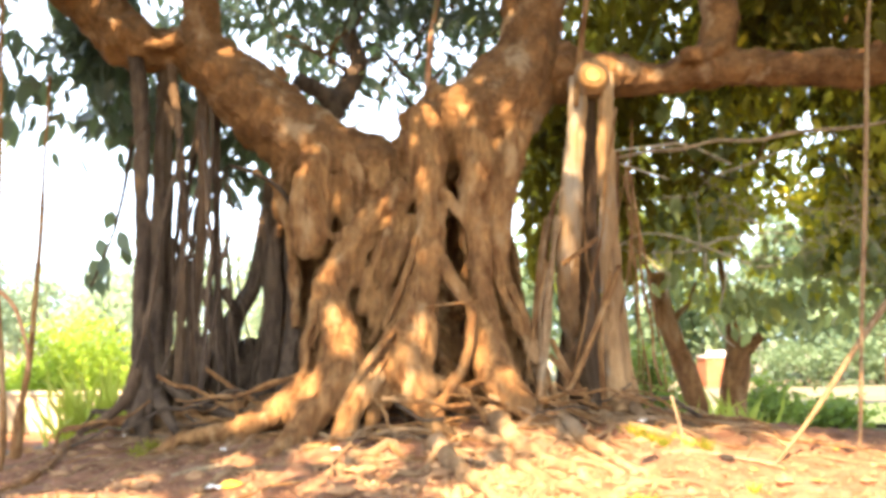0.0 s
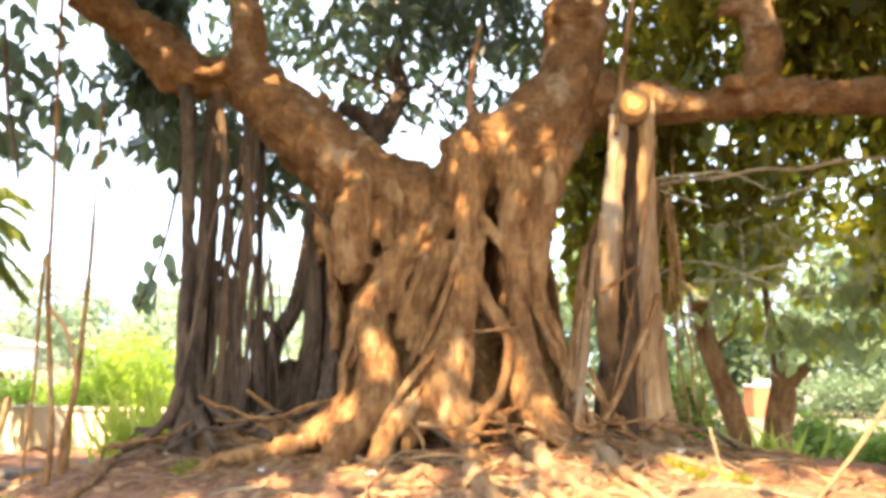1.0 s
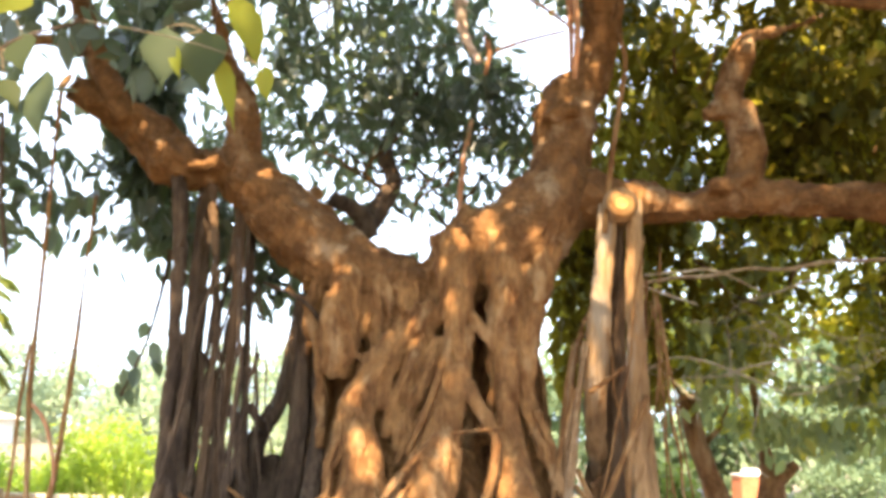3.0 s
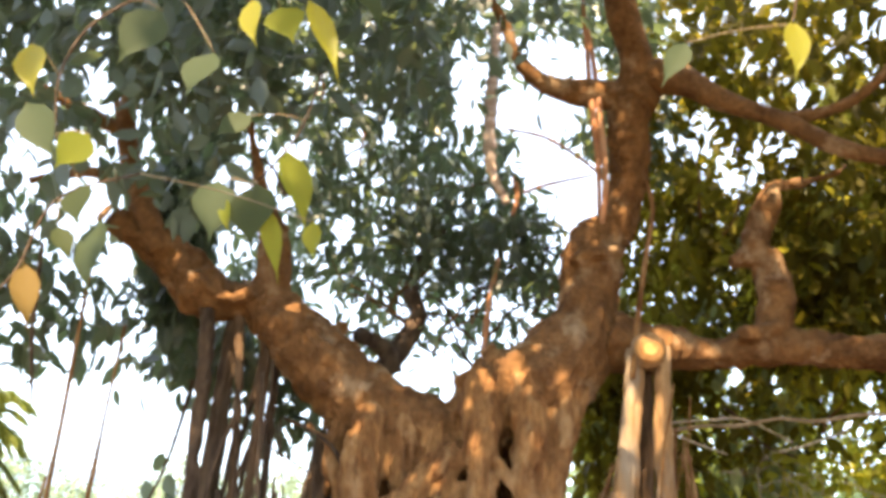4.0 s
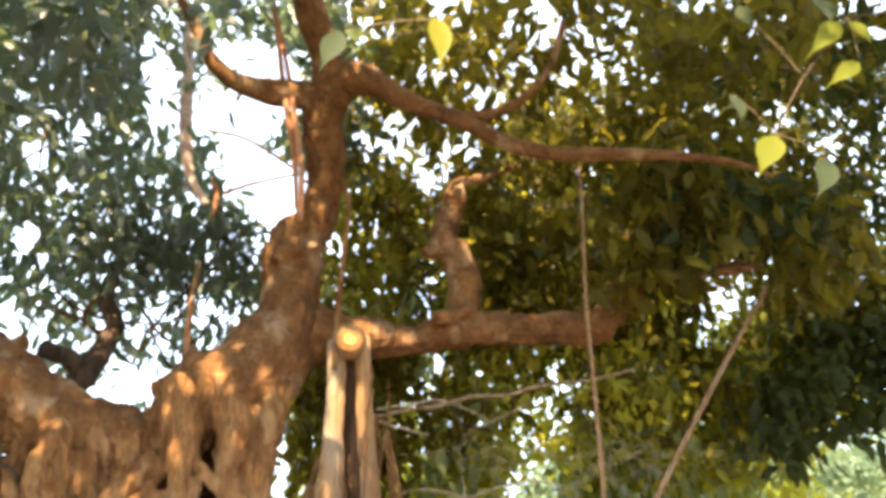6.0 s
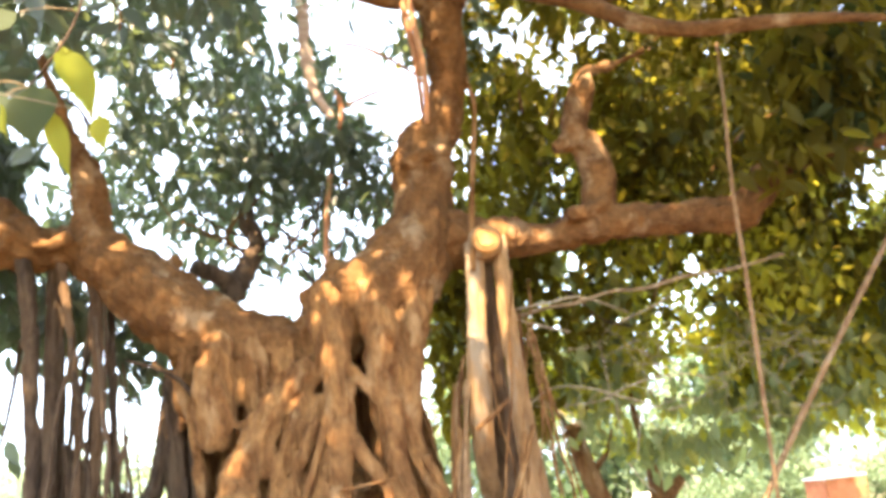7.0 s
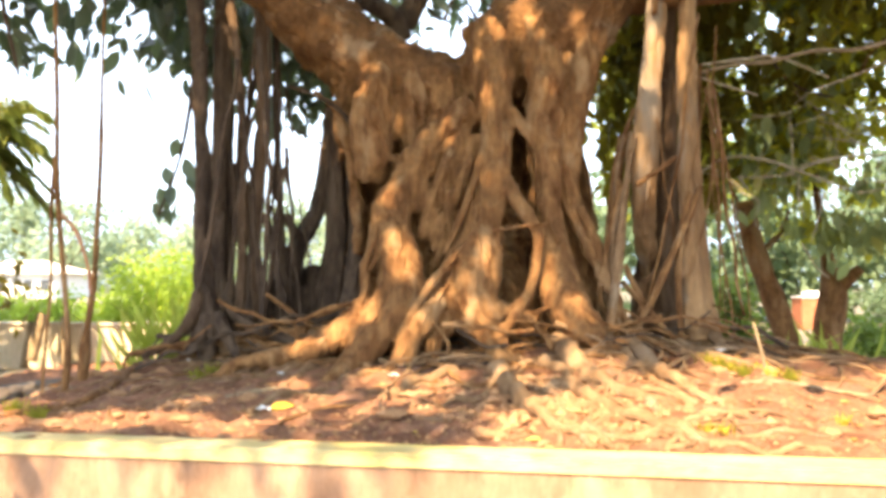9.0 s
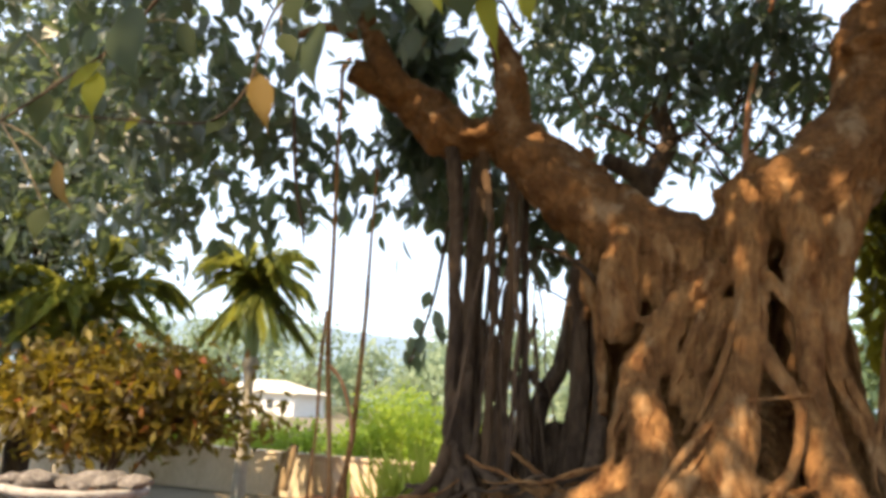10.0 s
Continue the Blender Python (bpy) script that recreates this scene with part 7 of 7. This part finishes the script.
GREYSTONE = mat("grey_rubble", (0.14, 0.12, 0.11), (0.34, 0.31, 0.28), 4.0, 0.9, 0.5)
grey_kinds = [stone_mesh(k + 9, GREYSTONE) for k in range(4)]
for i in range(22):
    a, d, r = i * 2.4, 0.08 + 0.022 * i, q.uniform(0.06, 0.13)
    ob = new("stone", grey_kinds[i % 4])
    ob.location, ob.rotation_euler, ob.scale = (-5.62 + math.cos(a) * d, 6.15 + math.sin(a) * d, 0.635 + r * 0.5), (0, 0, a), (r * 1.3, r, r)
    tagged(ob, "rough grey-brown stone lying in the white pot", "stone", "stones in the pot")
DARKSTONE = mat("dark_rubble", (0.055, 0.042, 0.034), (0.15, 0.12, 0.095), 4.0, 0.95, 0.6)
dark_kinds = [stone_mesh(k + 15, DARKSTONE) for k in range(3)]
heap = random.Random(8)
for i in range(14):
    x, y, r = -4.95 + 0.09 * i + heap.uniform(-0.06, 0.06), 6.25 + 0.05 * i + heap.uniform(-0.2, 0.2), heap.uniform(0.10, 0.19) * (1 - 0.03 * i)
    ob = new("stone", dark_kinds[i % 3])
    ob.location, ob.rotation_euler, ob.scale = (x, y, rough_soil(x, y) + r * 0.35), (0, 0, heap.uniform(0, 6)), (r * 1.4, r, r)
    tagged(ob, "dark earthy stone along the edge of the bed", "stone", "stones edging the bed")

# gravel and litter
g = np.random.default_rng(21)
vs, fs = [], []
for i in range(5200):
    x, y = g.uniform(-5, 6), 4.6 + abs(g.normal()) * 1.3
    s, a = g.uniform(0.005, 0.024), g.uniform(0, 6.28)
    if i > 4300:
        x, y, s = 0.35 + g.normal() * 0.45, 5.5 + g.normal() * 0.3, g.uniform(0.015, 0.045)
    k, z = len(vs), rough_soil(x, y)
    for dx, dy, dz in ((1, 0, 0), (-0.5, 0.8, 0.1), (-0.6, -0.7, 0), (0.1, 0.1, 0.8), (0, 0, -0.6)):
        vs.append((x + s * (dx * math.cos(a) - dy * math.sin(a)), y + s * (dx * math.sin(a) + dy * math.cos(a)), z + s * dz))
    fs += [(k, k + 1, k + 3), (k + 1, k + 2, k + 3), (k + 2, k, k + 3), (k + 1, k, k + 4), (k + 2, k + 1, k + 4), (k, k + 2, k + 4)]
me = bpy.data.meshes.new("gravel")
me.from_pydata(vs, [], fs)
me.materials.append(STONE)
tagged(new("gravel", me), "crumbled soil and gravel strewn over the bed", "gravel", kind="stuff")


def scatter(name, n, lo, hi, length, material, label, category, up=0.05, width=1.0, lift=0.012, shape=FIG, faces=FIG_F):
    x, y = g.uniform(lo[0], hi[0], n), g.uniform(lo[1], hi[1], n)
    p = np.array([(a, b, rough_soil(a, b) + lift) for a, b in zip(x, y)])
    al = np.stack([g.normal(size=n), g.normal(size=n), np.abs(g.normal(size=n)) * up], 1)
    no = np.stack([g.normal(size=n) * 0.25, g.normal(size=n) * 0.25, np.ones(n)], 1)
    me = leaves(name, p, al, no, length * g.uniform(0.6, 1.3, n), shape, faces, width)
    me.materials.append(material)
    return tagged(new(name, me), label, category, kind="stuff")


scatter("leaf_litter", 700, (-5, 4.6), (6, 8.2), 0.075, LITTER, "dry brown fallen leaves on the soil", "leaves")
yl = leaves("fallen_leaf", np.array([(-1.42, 5.41, 0.44)]) + np.array([[0, 0, 0.03]]), np.array([[1.0, 0.2, 0.1]]), np.array([[0, -0.5, 1.0]]), np.array([0.15]), width=1.1)
yl.materials.append(mat("yellow_leaf", (0.75, 0.45, 0.04), (0.85, 0.55, 0.08), 8.0, 0.6, 0.2))
tagged(new("fallen_leaf", yl), "bright yellow fallen leaf on the soil", "leaf")


def grass_tuft(x, y, z, n, h, label, material=GRASS):
    p = np.stack([x + g.normal(size=n) * h * 0.3, y + g.normal(size=n) * h * 0.25, np.full(n, z)], 1)
    al = np.stack([g.normal(size=n) * 0.45, g.normal(size=n) * 0.45, np.ones(n)], 1)
    me = leaves("grass", p, al, g.normal(size=(n, 3)) + (0, 0, 0.2), h * g.uniform(0.5, 1.2, n), np.array([(0, 0.06, 0), (0.6, 0.05, 0.06), (1, 0, -0.12), (0.6, -0.05, 0.06), (0, -0.06, 0)]), [(0, 1, 4), (1, 3, 4), (1, 2, 3)], 0.7)
    me.materials.append(material)
    tagged(new("grass_tuft", me), label, "grass", kind="stuff")


for x, y, z, r in [(-2.33, 6.53, 0.51, 0.005), (-2.29, 6.73, 0.53, 0.005), (-2.75, 5.13, 0.42, 0.004), (-3.12, 5.49, 0.41, 0.004), (1.49, 6.41, 0.63, 0.004), (1.59, 6.29, 0.61, 0.004), (1.41, 6.52, 0.65, 0.004), (1.88, 6.24, 0.59, 0.004)]:
    grass_tuft(x, y, z - 0.02, 60, 0.11, "small green weed on the soil", LEAF_PALE)
for x, y, z, r in [(-3.72, 8.80, 0.50, 0.006), (-3.55, 8.70, 0.54, 0.006), (-3.40, 8.80, 0.56, 0.006), (-3.28, 8.60, 0.58, 0.006)]:
    grass_tuft(x, y, soil_height(x, y) - 0.03, 34, 0.74, "tall bright grass beside the bed")
grass_tuft(3.12, 9.4, 0.35, 40, 0.5, "thin grass behind the roots")

for i, pts in enumerate(([(1.35, 6.00, 0.56, 0.012), (1.65, 6.11, 0.58, 0.016), (1.90, 6.13, 0.57, 0.016), (2.14, 5.98, 0.54, 0.012), (2.30, 5.95, 0.52, 0.012)], [(1.70, 6.40, 0.96, 0.008), (1.75, 6.40, 0.76, 0.013), (1.79, 6.40, 0.55, 0.013)], [(-1.83, 5.79, 0.47, 0.020), (-1.68, 5.93, 0.49, 0.024), (-1.51, 6.06, 0.50, 0.020)], [(-5.33, 7.30, 0.10, 0.024), (-5.10, 7.31, 0.23, 0.024), (-5.02, 7.31, 0.23, 0.018)])):
    tagged(part("dry_stick", limb(pts, 6, 0.15, i, 0.04, 9.0), TWIG, None), "thin dry stick lying on the soil", "stick", "sticks on the soil")


# scraps blown onto the bed
SCRAP = mat("pale_plastic", (0.72, 0.70, 0.64), (0.80, 0.78, 0.74), 9.0, 0.5, 0.2)
BLUE = mat("blue_plastic", (0.22, 0.32, 0.52), (0.34, 0.44, 0.62), 6.0, 0.45, 0.3)


def crumpled(name, label, at, size, material, seed):
    bm = bmesh.new()
    bmesh.ops.create_grid(bm, x_segments=7, y_segments=5, size=0.5)
    for v in bm.verts:
        n = noise.noise_vector(v.co * 3.1 + Vector((seed, 0, 0)))
        v.co = Vector((v.co.x * size[0], v.co.y * size[1], 0)) + Vector((n.x, n.y, n.z + 0.3)) * size[2]
    bmesh.ops.solidify(bm, geom=bm.faces[:], thickness=0.004)
    ob = new(name, mesh_of(bm, name, False))
    ob.data.materials.append(material)
    ob.location, ob.rotation_euler = at, (0, 0, seed)
    return tagged(ob, label, "litter", "scraps on the bed")


for i, (x, y, z, r) in enumerate([(-1.14, 6.99, 0.63, 0.005), (-1.65, 6.40, 0.53, 0.004), (-1.45, 5.41, 0.44, 0.004), (1.58, 6.89, 0.70, 0.005), (-0.81, 6.37, 0.56, 0.004), (-2.72, 7.30, 0.63, 0.005)]):
    k = (1.6, 0.6, 0.9, 0.9, 0.7, 0.6)[i]
    crumpled("plastic_scrap", "crumpled pale plastic scrap lying on the soil", (x, y, rough_soil(x, y) + 0.03), (0.09 * k, 0.06 * k, 0.03 * k), SCRAP, i * 1.7)
bx, by, bz, br = (2.99, 7.60, 0.43, 0.006)
crumpled("plastic_bag", "crumpled blue plastic bag behind the roots", (bx, by, bz), (0.34, 0.22, 0.12), BLUE, 2.0)
bx, by, bz, br = (2.83, 7.70, 0.47, 0.006)
crumpled("plastic_bag", "crumpled blue plastic bag behind the roots", (bx, by, bz), (0.22, 0.16, 0.10), BLUE, 4.0)
YELLOWWEED = leaf_mat("yellow_weed", (0.40, 0.34, 0.03), (0.56, 0.46, 0.05), (0.5, 0.42, 0.04), 0.4, 0.6)
for x, y, z, r in [(1.46, 6.49, 0.65, 0.004), (1.52, 6.39, 0.63, 0.004), (1.60, 6.34, 0.61, 0.004), (1.75, 6.45, 0.63, 0.004), (1.76, 6.22, 0.59, 0.004), (1.90, 6.25, 0.59, 0.004), (1.18, 5.04, 0.44, 0.003), (1.11, 5.06, 0.44, 0.003), (1.89, 5.29, 0.45, 0.004)]:
    grass_tuft(x, y, rough_soil(x, y) - 0.01, 34, 0.08, "low yellow weed on the soil", YELLOWWEED)
